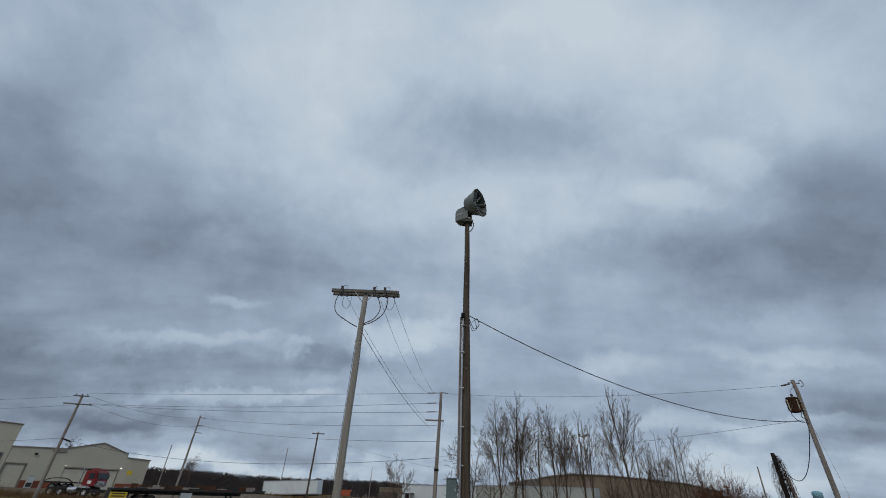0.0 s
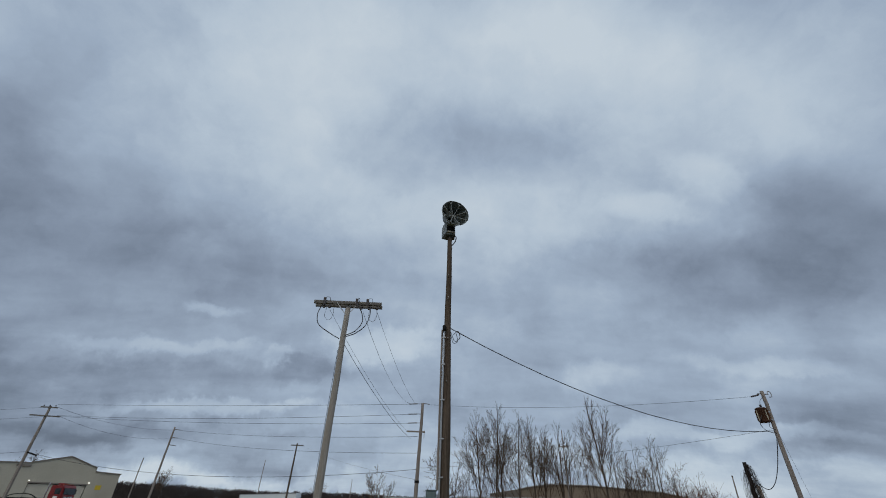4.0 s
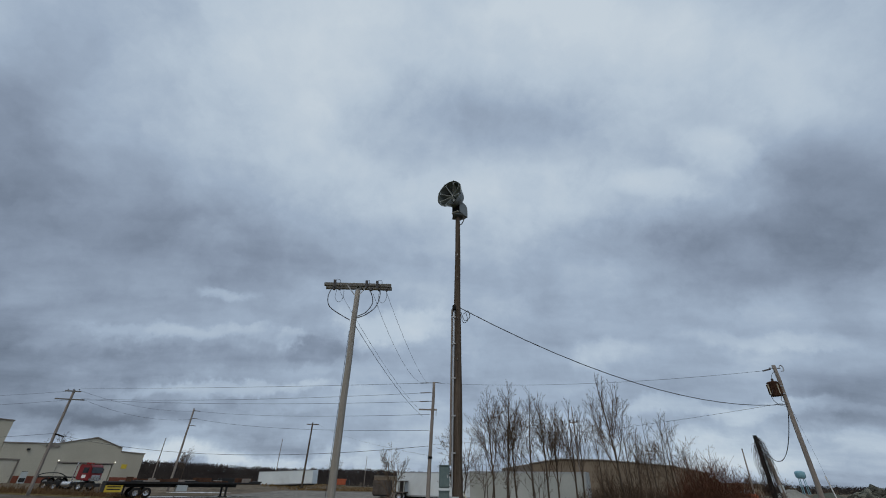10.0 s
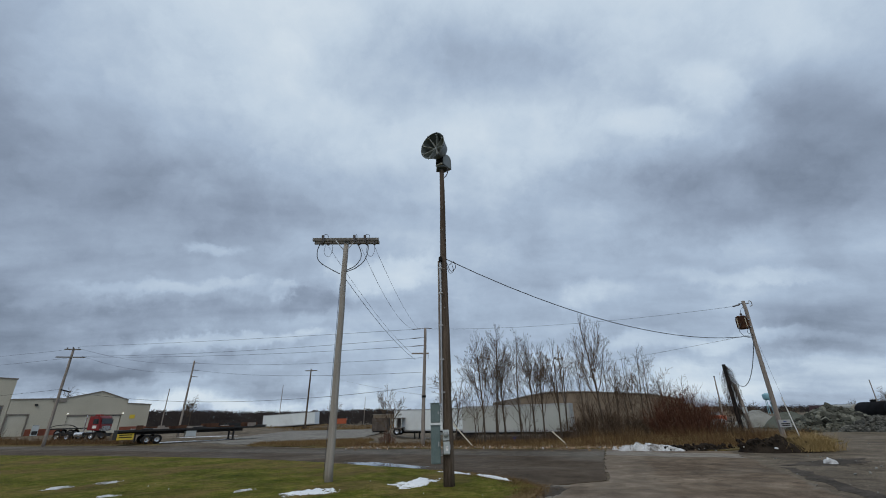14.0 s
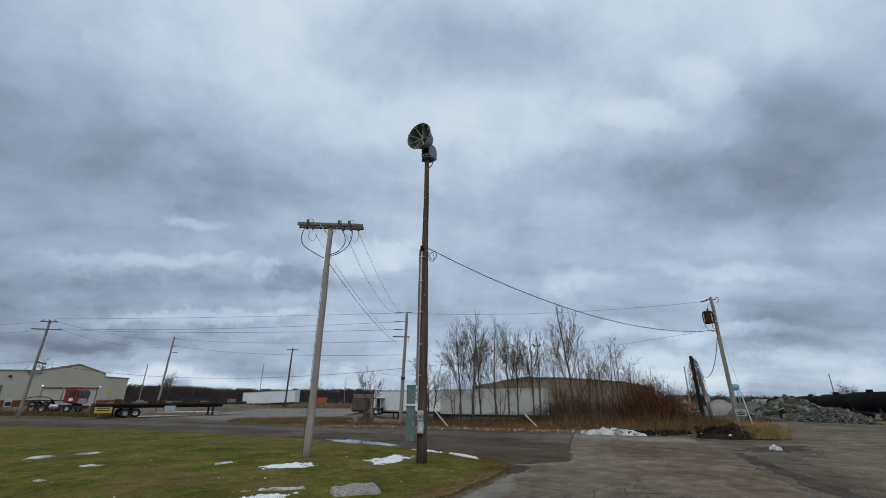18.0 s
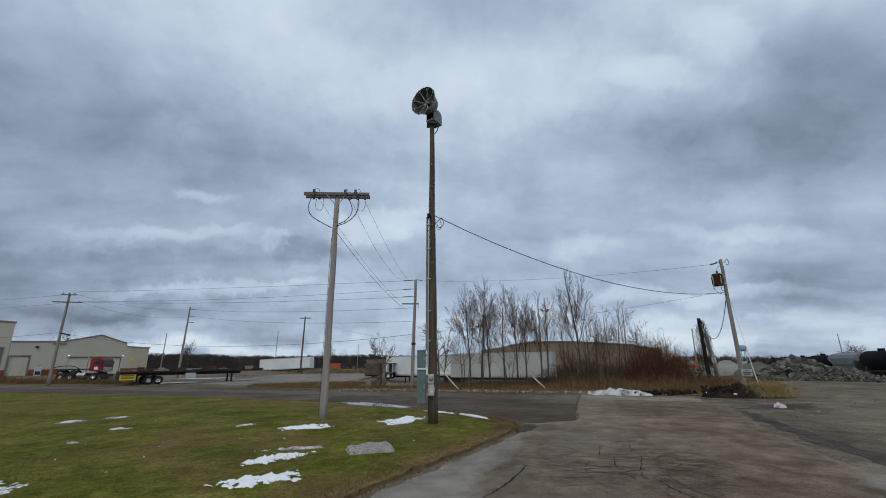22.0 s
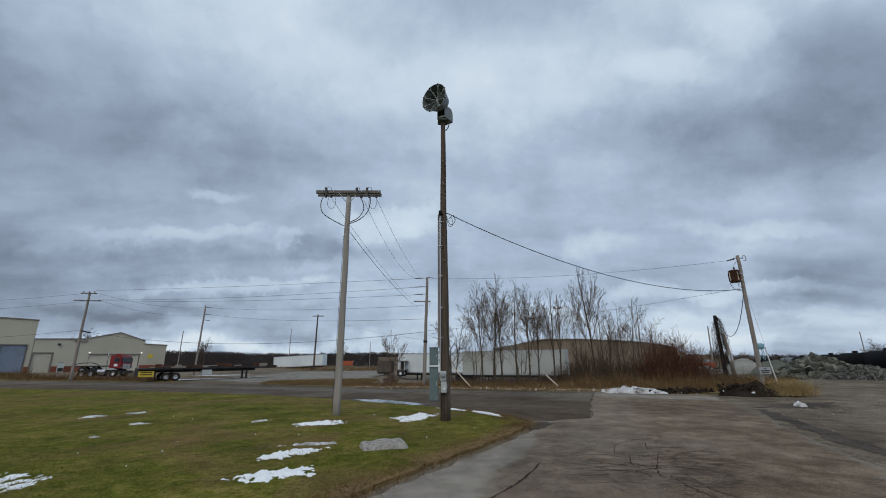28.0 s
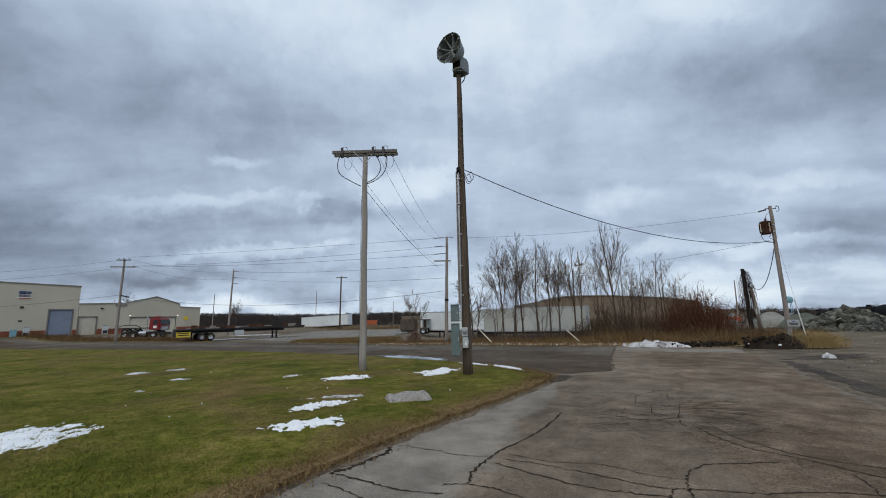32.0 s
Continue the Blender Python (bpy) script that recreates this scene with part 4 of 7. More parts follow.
# ---- siren ----
siren = thing("siren", "grey-green rotating warning siren with a round ribbed horn", "siren", SP[0] + 0.03, SP[1] + 0.08, 10.83)
part("mount_plate", boxes((-0.2, 0.2, -0.2, 0.2, 0.08, 0.12), (-0.05, 0.05, -0.05, 0.05, -0.1, 0.09), bevel=0.01), "siren_dark", siren)
for x in (-0.06, 0.06):
    part("mount_leg", rods(((x, 0, -0.12), (x, 0, 0.13), 0.022), n=8), "siren_dark", siren)
part("feed_cable", tubes([curve_through([(0.12, -0.05, 0.16), (0.24, -0.1, 0.02), (0.2, -0.1, -0.2), (0.1, -0.08, -0.34)], 0.02)], 7), "wire", siren)


def housing():
    """The arched motor cover; the horn looks along +x."""
    bm = bmesh.new()
    prof = [(-0.43, 0.2), (0.12, 0.2), (0.12, 0.7), (-0.2, 0.78), (-0.32, 0.76), (-0.40, 0.69), (-0.43, 0.58)]
    a = [bm.verts.new((x, -0.19, z)) for x, z in prof]
    b = [bm.verts.new((x, 0.19, z)) for x, z in prof]
    bm.faces.new(a), bm.faces.new(b[::-1])
    for k in range(len(prof)):
        bm.faces.new((a[k], b[k], b[(k + 1) % len(prof)], a[(k + 1) % len(prof)]))
    bmesh.ops.recalc_face_normals(bm, faces=bm.faces)
    bmesh.ops.bevel(bm, geom=list(bm.edges), offset=0.025, segments=2, affect="EDGES", profile=0.5)
    return bm


rotor = part("rotor_housing", housing(), "siren_grey", siren)
HZ = 0.88
horn = smooth(part("horn", lathe([(0.0, 0.06), (0.3, 0.06), (0.335, 0.09), (0.40, 0.26), (0.475, 0.45), (0.548, 0.6), (0.565, 0.61), (0.565, 0.635), (0.546, 0.638), (0.544, 0.62)], 40, "X"), "siren_grey", rotor))
horn.matrix_basis = pose(-0.06, 0, HZ)
inner = smooth(part("horn_throat", lathe([(0.544, 0.632), (0.455, 0.44), (0.385, 0.26), (0.32, 0.1), (0.0, 0.09)], 40, "X"), "siren_dark", rotor, "dark inside of the horn"))
inner.matrix_basis = pose(-0.06, 0, HZ)
for k in range(8):
    a = math.pi / 8 + k * math.pi / 4
    c, s = math.cos(a), math.sin(a)
    bm = bmesh.new()
    for w in (-0.006, 0.006):
        for x, r in ((0.40, 0.0), (0.62, 0.52), (0.44, 0.42), (0.3, 0.3), (0.12, 0.05)):
            bm.verts.new((x, c * r - s * w, s * r + c * w))
    v = list(bm.verts)
    bm.faces.new(v[:5]), bm.faces.new(v[5:][::-1])
    for j in range(5):
        bm.faces.new((v[j], v[(j + 1) % 5], v[5 + (j + 1) % 5], v[5 + j]))
    part("vane", bm, "vane", rotor).matrix_basis = pose(-0.06, 0, HZ)
    part("rim_bolt", rods(((0.6, c * 0.553, s * 0.553), (0.645, c * 0.553, s * 0.553), 0.024), n=8), "black", rotor).matrix_basis = pose(-0.06, 0, HZ)
for k in range(8):
    a0 = math.pi / 8 + k * math.pi / 4
    arc = [(a0 + math.pi / 4 * j / 8, 0.545 - 0.085 * (2 * j / 8 - 1) ** 4) for j in range(9)]
    part("rim_lobe", tubes([[((0.6, r * math.cos(a), r * math.sin(a)), 0.011) for a, r in arc]], 5), "vane", rotor).matrix_basis = pose(-0.06, 0, HZ)
smooth(part("hub", lathe([(0.0, 0.42), (0.035, 0.42), (0.06, 0.36), (0.06, 0.3), (0.0, 0.3)], 14, "X"), "vane", rotor)).matrix_basis = pose(-0.06, 0, HZ)
part("neck", boxes((-0.2, 0.14, -0.13, 0.13, 0.6, 0.85), bevel=0.03), "siren_dark", rotor)
part("rating_plate", boxes((0.122, 0.2, -0.14, 0.14, 0.19, 0.24), bevel=0.01), "cream", rotor, "cream plate")
part("front_panel", boxes((0.1205, 0.1215, -0.17, 0.17, 0.3, 0.62)), "black", rotor)
part("turntable", rods(((0, 0, 0.12), (0, 0, 0.17), 0.17), n=20), "siren_dark", rotor)
part("side_bar", boxes((-0.32, -0.10, -0.2, -0.1925, 0.44, 0.5)), "vane", rotor, "plain pale maker's mark")

# ---- other poles ----
side_pole = thing("utility_pole", "grey wooden utility pole with a short side arm beside the road", "utility pole", PC[0], PC[1], 0)
smooth(part("pole", pole_mesh(8.3, 0.15, 0.1, (0.25, 0.0), 12, 7), "pole_grey", side_pole))
part("side_arm", boxes((-0.8, 0.5, -0.05, 0.05, 6.32, 6.42), bevel=0.01), "pole_grey", side_pole)
part("arm_bracket", rods(((0.45, 0, 5.95), (0.45, 0, 6.45), 0.025), n=6), "steel", side_pole)
for z in (8.25, 7.55, 6.95):
    part("insulator", rods(((0.16, 0, z), (-0.12, 0, z), 0.02), ((-0.1, 0, z), (-0.75, 0, z - 0.04), 0.035), n=8), "porcelain", side_pole)
part("insulator", rods(((0.25, 0, 8.3), (0.75, 0.0, 8.25), 0.03), n=8), "porcelain", side_pole)
part("band", rods(((0.1, 0, 3.2), (0.1, 0, 3.35), 0.16), n=12), "black", side_pole)

sawmark = thing("utility_pole", "grey wooden utility pole with two crossarms before the sheds", "utility pole", PA[0], PA[1], land(*PA))
smooth(part("pole", pole_mesh(10.0, 0.16, 0.11, (0.1, 0.0), 12, 8), "pole_grey", sawmark))
for z, w in ((9.85, 0.75), (9.0, 1.35)):
    part("crossarm", box(bmesh.new(), -w, w, -0.06, 0.06, -0.06, 0.06, 0.01, Matrix.Translation((0.1, -0.12, z)) @ Matrix.Rotation(radians(14), 4, "Z")), "arm_wood", sawmark)
for x in (-0.6, 0.0, 0.6):
    part("insulator", insulator(8), "porcelain", sawmark).matrix_basis = pose(0.1 + x, -0.12, 9.92)
part("cable_sleeve", rods(((0.15, -0.1, 5.55), (1.1, 0.0, 5.3), 0.07), n=8), "black", sawmark)
pole_b = thing("utility_pole", "grey wooden utility pole with stacked side insulators", "utility pole", PB[0], PB[1], land(*PB))
smooth(part("pole", pole_mesh(11.0, 0.17, 0.11, (0.35, 0.0), 12, 9), "pole_grey", pole_b))
for z in (10.7, 9.6, 8.6):
    part("side_arm", rods(((0.3, 0, z), (1.3, 0, z - 0.08), 0.05), n=8), "porcelain", pole_b)
pole_d = thing("utility_pole", "dark wooden utility pole with a short crossarm beside the far trailer", "utility pole", PD[0], PD[1], land(*PD))
smooth(part("pole", pole_mesh(12.2, 0.2, 0.14, (0.2, 0.0), 10, 10), "pole_dark", pole_d))
part("crossarm", boxes((-1.0, 1.5, -0.08, 0.08, 11.75, 11.95)), "arm_wood", pole_d)
for x, y, h in ((-62.0, 112.0, 9.5), (-46.0, 150.0, 13.0), (-22.0, 182.0, 10.5), (49.4, 70.0, 6.9), (99, 90, 9.1)):
    far_pole = thing("utility_pole", "plain grey wooden pole far across the yard", "utility pole", x, y, land(x, y), group="far poles")
    smooth(part("pole", pole_mesh(h, 0.13, 0.09, (0.2, 0), 8, int(h * 10)), "pole_grey", far_pole))
    part("cap", rods(((0.2, 0, h), (0.2, 0, h + 0.12), 0.1), n=8), "black", far_pole)
mast = thing("light_mast", "slim dark steel floodlight mast behind the trees", "light mast", 20.2, 60.5, land(20.2, 60.5))
part("mast", rods(((0, 0, -0.3), (0, 0, 12.2), 0.11, 0.06), n=8), "pole_grey", mast)
part("crossbar", boxes((-0.6, 0.6, -0.06, 0.06, 10.1, 10.25), (-0.06, 0.06, -0.6, 0.6, 10.1, 10.25)), "pole_grey", mast)
for x in (-0.55, 0.45):
    part("floodlight", boxes((x - 0.08, x + 0.12, -0.15, 0.15, 10.26, 10.45), bevel=0.03), "chassis", mast)

right_pole = thing("utility_pole", "grey wooden utility pole carrying a transformer", "utility pole", PR[0], PR[1], 0)
smooth(part("pole", pole_mesh(7.5, 0.118, 0.085, (0.05, 0.0), 14, 12), "pole_grey", right_pole))
part("top_bracket", rods(((-0.25, 0, 7.35), (0.35, 0, 7.35), 0.025), ((-0.2, 0, 7.3), (-0.6, 0.05, 7.2), 0.04), n=6), "porcelain", right_pole)
part("top_loop", tubes([curve_through([(0.3, 0, 7.35), (0.38, 0, 7.5), (0.5, 0, 7.45), (0.5, 0, 7.25), (0.36, 0, 7.2)], 0.025)], 6), "steel", right_pole)
can = thing("transformer", "rust-stained grey pole transformer can with bushings", "transformer", PR[0] - 0.42, PR[1] - 0.05, 5.93)
smooth(part("tank", lathe([(0.0, 0.0), (0.23, 0.0), (0.25, 0.03), (0.25, 0.62), (0.26, 0.63), (0.26, 0.66), (0.2, 0.7), (0.0, 0.71)], 20), "rust", can))
for k in range(12):
    a = k * math.pi / 6
    part("cooling_fin", box(bmesh.new(), 0.24, 0.29, -0.012, 0.012, 0.08, 0.56, 0, Matrix.Rotation(a, 4, "Z")), "cream" if k % 3 == 0 else "rust", can)
part("bushing", insulator(10), "porcelain", can).matrix_basis = pose(0.02, -0.05, 0.69)
for z in (0.1, 0.48):
    part("bracket", boxes((0.2, 0.45, -0.05, 0.05, z, z + 0.06)), "steel", can)
for pts, r in (([(-0.2, -0.15, 0.3), (-0.42, -0.15, -0.1), (-0.15, -0.1, -0.42), (0.4, 0, -0.5)], 0.014), ([(0.1, -0.25, 0.1), (-0.1, -0.3, -0.25), (0.2, -0.2, -0.35), (0.4, 0, -0.33)], 0.014), ([(0.02, -0.05, 0.85), (0.1, -0.05, 1.05), (0.4, 0, 1.3)], 0.01)):
    part("lead", tubes([curve_through(pts, r)], 5), "wire", can)
guy = thing("guy_wire", "guy wire with a white plastic guard", "guy wire", PR[0], PR[1], 0)
part("wire", tubes([[((0.12, -0.05, 5.2), 0.0045), ((0.75, -0.2, 0.0), 0.0045)]], 5), "wire", guy)
part("guard", tubes([[((0.42, -0.13, 2.4), 0.026), ((0.75, -0.2, 0.0), 0.026)]], 8), "white", guy, "white plastic guard")
board = thing("notice_board", "small white notice board with unreadable lines on the pole", "sign", PR[0] + 0.12, PR[1] - 0.2, 0.98)
part("panel", boxes((-0.31, 0.31, -0.015, 0.015, 0.02, 0.36), bevel=0.006), "board", board)
for k, (w, z) in enumerate(((0.08, 0.29), (0.24, 0.19), (0.2, 0.11))):
    part("text_bar", boxes((-w, w, -0.021, -0.0175, z - 0.03, z + 0.02)), "sign_blue" if k == 0 else "chassis", board)

stump = thing("broken_pole", "short dark broken pole hung with dead vines", "broken pole", 22.75, 31.0, 0)
smooth(part("pole", pole_mesh(5.0, 0.17, 0.12, (0.0, 0.1), 12, 14), "black", stump))
smooth(part("pole", tubes([[((0.62, -0.15, -0.2), 0.15), ((0.28, -0.1, 3.6), 0.12)]], 10), "pole_grey", stump, "shorter grey post"))
rnd = random.Random(77)
vines = []
for k in range(230):
    z0 = 4.9 - 3.6 * rnd.random() ** 1.5
    side = -1 if rnd.random() < 0.45 else 1
    o, l = side * rnd.uniform(0.1, 0.75) * (1.15 - 0.1 * z0), rnd.uniform(0.6, 2.4)
    y0 = rnd.uniform(-0.3, 0.3)
    vines.append(curve_through([(0.0, y0 * 0.4, z0), (o * 0.6, y0, z0 - l * 0.12), (o + rnd.uniform(-0.1, 0.1), y0, max(0.05, z0 - l * 0.6)), (o * 0.9 + rnd.uniform(-0.15, 0.15), y0, max(0.03, z0 - l))], rnd.uniform(0.004, 0.008), 4))
part("vine_tangle", tubes(vines, 4), "vine", stump, "dead hanging vines")
part("plate", boxes((0.25, 0.6, -0.24, -0.22, 1.6, 2.0)), "meter", stump, "small pale plate")

# lines between the poles
TA = Matrix.Translation((TP[0], TP[1], 0)) @ AR
LINES = (
    ("service_cable", "thick black cable drooping between two poles", (SP[0] + 0.1, SP[1] + 0.03, 7.12), (PR[0] - 0.1, PR[1], 5.55), 1.0, 0.016),
    ("power_line", "", TA @ Vector((1.16, 0, -0.25)), (PC[0] - 0.3, PC[1], 8.25), 0.35, 0.007),
    ("power_line", "", TA @ Vector((0.62, 0, -0.3)), (PC[0] - 0.6, PC[1], 8.22), 0.75, 0.007),
    ("power_line", "", TA @ Vector((-0.7, 0, -0.25)), (PC[0] - 0.8, PC[1], 6.4), 0.35, 0.007),
    ("power_line", "", (TP[0] + 0.1, TP[1] + 0.2, 7.0), (PC[0] - 0.5, PC[1], 5.9), 0.3, 0.011),
    ("power_line", "", (PC[0] - 0.75, PC[1], 8.2), (PA[0] + 0.7, PA[1], 10.2 + land(*PA)), 0.12, 0.012),
    ("power_line", "", (PC[0] - 0.75, PC[1], 7.5), (PA[0] + 1.2, PA[1], 9.1 + land(*PA)), 0.3, 0.012),
    ("power_line", "", (PC[0] - 0.75, PC[1], 6.9), (PA[0] + 0.3, PA[1], 9.05 + land(*PA)), 0.3, 0.012),
    ("power_line", "", (PC[0], PC[1], 6.05), (PB[0] + 1.2, PB[1], 10.6), 0.35, 0.013),
    ("power_line", "", (PC[0], PC[1], 5.0), (PB[0] + 1.2, PB[1], 9.5), 0.5, 0.013),
    ("telephone_line", "", (PC[0], PC[1], 4.0), (PA[0] + 0.9, PA[1], 5.4 + land(*PA)), 1.1, 0.015),
    ("power_line", "", (PA[0] + 0.7, PA[1], 9.95 + land(*PA)), (PB[0] + 1.2, PB[1], 10.65), 0.7, 0.012),
    ("power_line", "", (PA[0] + 1.2, PA[1], 9.1 + land(*PA)), (PB[0] + 1.2, PB[1], 9.55), 0.9, 0.012),
    ("telephone_line", "", (PA[0], PA[1], 5.6 + land(*PA)), (-75, 48, 4.2), 0.6, 0.014),
    ("power_line", "", (PA[0], PA[1], 9.9 + land(*PA)), (-95, 60, 10.5), 1.0, 0.012),
    ("power_line", "", (PA[0] + 0.5, PA[1], 9.0 + land(*PA)), (-95, 62, 9.6), 1.0, 0.012),
    ("power_line", "", (PC[0] + 0.75, PC[1], 8.22), (PR[0] - 0.6, PR[1] + 0.05, 7.2), 0.35, 0.008),
    ("power_line", "", (PC[0] + 0.3, PC[1], 4.1), (PR[0] - 0.2, PR[1], 5.6), 0.3, 0.007),
    ("power_line", "", (PD[0] + 1.2, PD[1], 11.9 + land(*PD)), (PC[0], PC[1] + 0.1, 3.4), 0.5, 0.007),
    ("service_cable", "black cable looping down to a broken pole", (PR[0] - 0.05, PR[1], 5.3), (22.75, 31.0, 4.65), 1.75, 0.02),
)
for nm, lab, a, b, sag, r in LINES:
    tagged(part(nm, tubes([hang(a, b, sag, r)], 5), "wire"), lab or "thin dark overhead line between poles", "cable", "overhead lines")
for a, b in (((2.3, 31.6, 1.4), (3.5, 30.2, 0.0)), ((9.1, 31.0, 0.75), (9.55, 29.6, 0.0))):
    tagged(part("guy_guard", rods((a, b, 0.04), n=8), "cream"), "pale slanting guy-wire guard in the weeds", "guy guard", "guy guards")

# ---- sheds ----
SHED = Matrix.Translation((-57.8, 66.0, 0.0)) @ Matrix.Rotation(radians(45), 4, "Z")  # x along the front, y into the sheds


def slab_with_holes(x0, x1, z0, top, holes, thick=0.25):
    """A wall in panels round its openings. top(x) gives the eaves; holes are (x0, x1, z1)."""
    bm = bmesh.new()
    cuts = sorted({x0, x1, *(h[0] for h in holes), *(h[1] for h in holes), *[x for x in (6.09, 6.11, 10.2, 13.86, 13.88, *[x0 + (x1 - x0) * k / 12 for k in range(13)]) if x0 <= x <= x1]})
    for a, b in zip(cuts, cuts[1:]):
        low = z0
        for h in holes:
            if a >= h[0] - 1e-6 and b <= h[1] + 1e-6:
                low = h[2]
        ring = [(a, low), (b, low), (b, top(b)), (a, top(a))]
        f = [bm.verts.new((x, 0.0, z)) for x, z in ring]
        k = [bm.verts.new((x, thick, z)) for x, z in ring]
        bm.faces.new(f), bm.faces.new(k[::-1])
        for j in range(4):
            bm.faces.new((f[j], k[j], k[(j + 1) % 4], f[(j + 1) % 4]))
    bmesh.ops.remove_doubles(bm, verts=bm.verts, dist=0.001)
    bmesh.ops.recalc_face_normals(bm, faces=bm.faces)
    return bm


def ribs(x0, x1, z0, top, holes, step=0.9):
    bm = bmesh.new()
    x = x0 + step / 2
    while x < x1:
        low = z0
        for h in holes:
            if h[0] - 0.05 < x < h[1] + 0.05:
                low = h[2] + 0.15
        if top(x) - 0.2 > low:
            box(bm, x - 0.02, x + 0.02, -0.007, -0.002, low, top(x) - 0.12)
        x += step
    return bm


def roll_door(parent, x0, x1, z0, z1, mat, rows):
    d = part("roller_door", boxes((x0 + 0.05, x1 - 0.05, 0.14, 0.2, z0, z1 - 0.02)), mat, parent)
    for k in range(1, rows):
        z = z0 + (z1 - z0) * k / rows
        part("slat", boxes((x0 + 0.06, x1 - 0.06, 0.115, 0.138, z - 0.03, z + 0.03)), mat, d)
    part("door_frame", boxes((x0 - 0.14, x0, -0.05, 0.13, z0, z1 + 0.14), (x1, x1 + 0.14, -0.05, 0.13, z0, z1 + 0.14), (x0, x1, -0.05, 0.13, z1, z1 + 0.14)), "roof_trim", parent)
    return d


def shed(name, label, x0, x1, top, holes, depth, ridge):
    e = thing(name, label, "industrial shed")
    e.matrix_basis = SHED
    part("front_wall", slab_with_holes(x0, x1, 0.3, top, holes), "siding", e)
    part("siding_ribs", ribs(x0, x1, 1.7, top, holes), "siding", e)
    part("side_wall", boxes((x1 - 0.25, x1, 0.26, depth, 0.3, top(x1))), "siding", e)
    part("side_wall", boxes((x0, x0 + 0.25, 0.26, depth, 0.3, top(x0))), "siding", e)
    part("rear_wall", boxes((x0, x1, depth, depth + 0.25, 0.3, min(top(x0), top(x1)))), "siding", e)
    xs = [x0 - 0.1] + sorted([x for x in (6.09, 6.11, 10.2, 13.86, 13.88) if x0 < x < x1] + [x0 + (x1 - x0) * k / 12 for k in range(1, 12)]) + [x1 + 0.1]
    v = [(x, y, top(min(max(x, x0), x1)) + dz) for dz in (0.0, 0.14) for y in (-0.12, depth + 0.3) for x in xs]
    n = len(xs)
    f = []
    for k in range(n - 1):
        f += [(k, k + 1, n + k + 1, n + k), (2 * n + k, 3 * n + k, 3 * n + k + 1, 2 * n + k + 1), (k, 2 * n + k, 2 * n + k + 1, k + 1), (n + k, n + k + 1, 3 * n + k + 1, 3 * n + k)]
    f += [(0, n, 3 * n, 2 * n), (n - 1, 3 * n - 1, 4 * n - 1, 2 * n - 1)]
    part("roof", (v, f), "roof_trim", e)
    return e


def low_top(x):
    if x < 6.1:
        return 5.5 + 0.03 * x
    if x <= 10.2:
        return 5.78 + (x - 6.1) * 0.255
    if x <= 13.87:
        return 6.83 - (x - 10.2) * 0.345
    return 5.05 - (x - 13.87) * 0.05


tall = shed("tall_shed", "tall beige metal-clad warehouse with a blue-grey roller door", -26.0, -0.05, lambda x: 8.28 - 0.035 * x * (1 if x > -12 else 12 / -x), [(-3.4, -0.68, 4.62), (-17.0, -13.5, 4.62)], 26, 0)
roll_door(tall, -3.4, -0.68, 0.6, 4.62, "blue_door", 8)
roll_door(tall, -17.0, -13.5, 0.6, 4.62, "blue_door", 8)
low = shed("low_shed", "low beige metal-clad shed with a gabled bay and loading doors", 0.0, 17.2, low_top, [(0.15, 2.3, 3.48), (6.65, 13.4, 3.28)], 22, 0)
roll_door(low, 0.15, 2.3, 0.6, 3.48, "cream_door", 5)
part("door_leaf", boxes((6.7, 9.1, 0.12, 0.2, 0.6, 3.2)), "cream_door", low)
part("door_leaf", boxes((9.15, 10.4, 0.15, 0.23, 0.6, 3.2)), "cream_door", low)
part("door_leaf", boxes((11.9, 13.3, 0.12, 0.2, 0.6, 3.2)), "cream_door", low)
part("door_header", boxes((6.55, 13.5, -0.06, 0.1, 3.28, 3.45)), "roof_trim", low)
# added dark panel stands for the shade inside the open bay
part("bay_shade_panel", boxes((6.6, 13.45, 3.0, 3.2, 0.4, 3.4)), "gap_shade", low)
part("eaves_trim", boxes((4.5, 6.1, -0.16, -0.02, 5.25, 5.5)), "roof_trim", low)
for x in (6.63, 13.58):
    part("wall_lamp", boxes((x - 0.07, x + 0.07, -0.18, -0.03, 3.52, 3.65), bevel=0.03), "lamp_glow", low, "lit wall lamp")
part("wall_lamp", boxes((2.65, 3.0, -0.3, -0.03, 4.7, 4.95), bevel=0.04), "chassis", low, "dark wall lamp")
part("wall_notice", boxes((14.55, 15.3, -0.045, -0.03, 2.75, 3.35)), "yellow", low, "yellow notice")
for e, a, b in ((tall, -13.5, -3.55), (tall, -0.55, -0.06), (low, 2.45, 6.5), (low, 13.55, 17.2)):
    part("brick_plinth", boxes((a, b, -0.06, -0.004, 0.3, 1.55)), "brick_red", e)
mark = thing("wall_sign", "faded company sign of plain blue and red bars on the warehouse", "sign")
mark.matrix_basis = SHED @ Matrix.Translation((-6.2, -0.06, 6.1))
for r in ((-0.7, 0.05, 0.9, 1.3), (0.1, 0.6, 0.95, 1.25)):
    part("emblem", boxes((r[0], r[1], -0.04, 0.0, r[2], r[3]), bevel=0.05), "sign_blue", mark)
part("bar", boxes((-0.7, 0.5, -0.04, 0.0, 0.5, 0.66)), "sign_blue", mark)
part("bar", boxes((-0.7, 0.5, -0.04, 0.0, 0.2, 0.28)), "sign_red", mark)
part("bar", boxes((-0.85, 0.6, -0.03, 0.0, 0.3, 0.4)), "white", mark)
for x, z0, z1 in ((-6.4, 4.85, 5.15), (-6.4, 2.9, 3.1)):
    part("wall_vent", boxes((x - 0.2, x + 0.2, -0.1, -0.03, z0, z1)), "gap_shade", tall)
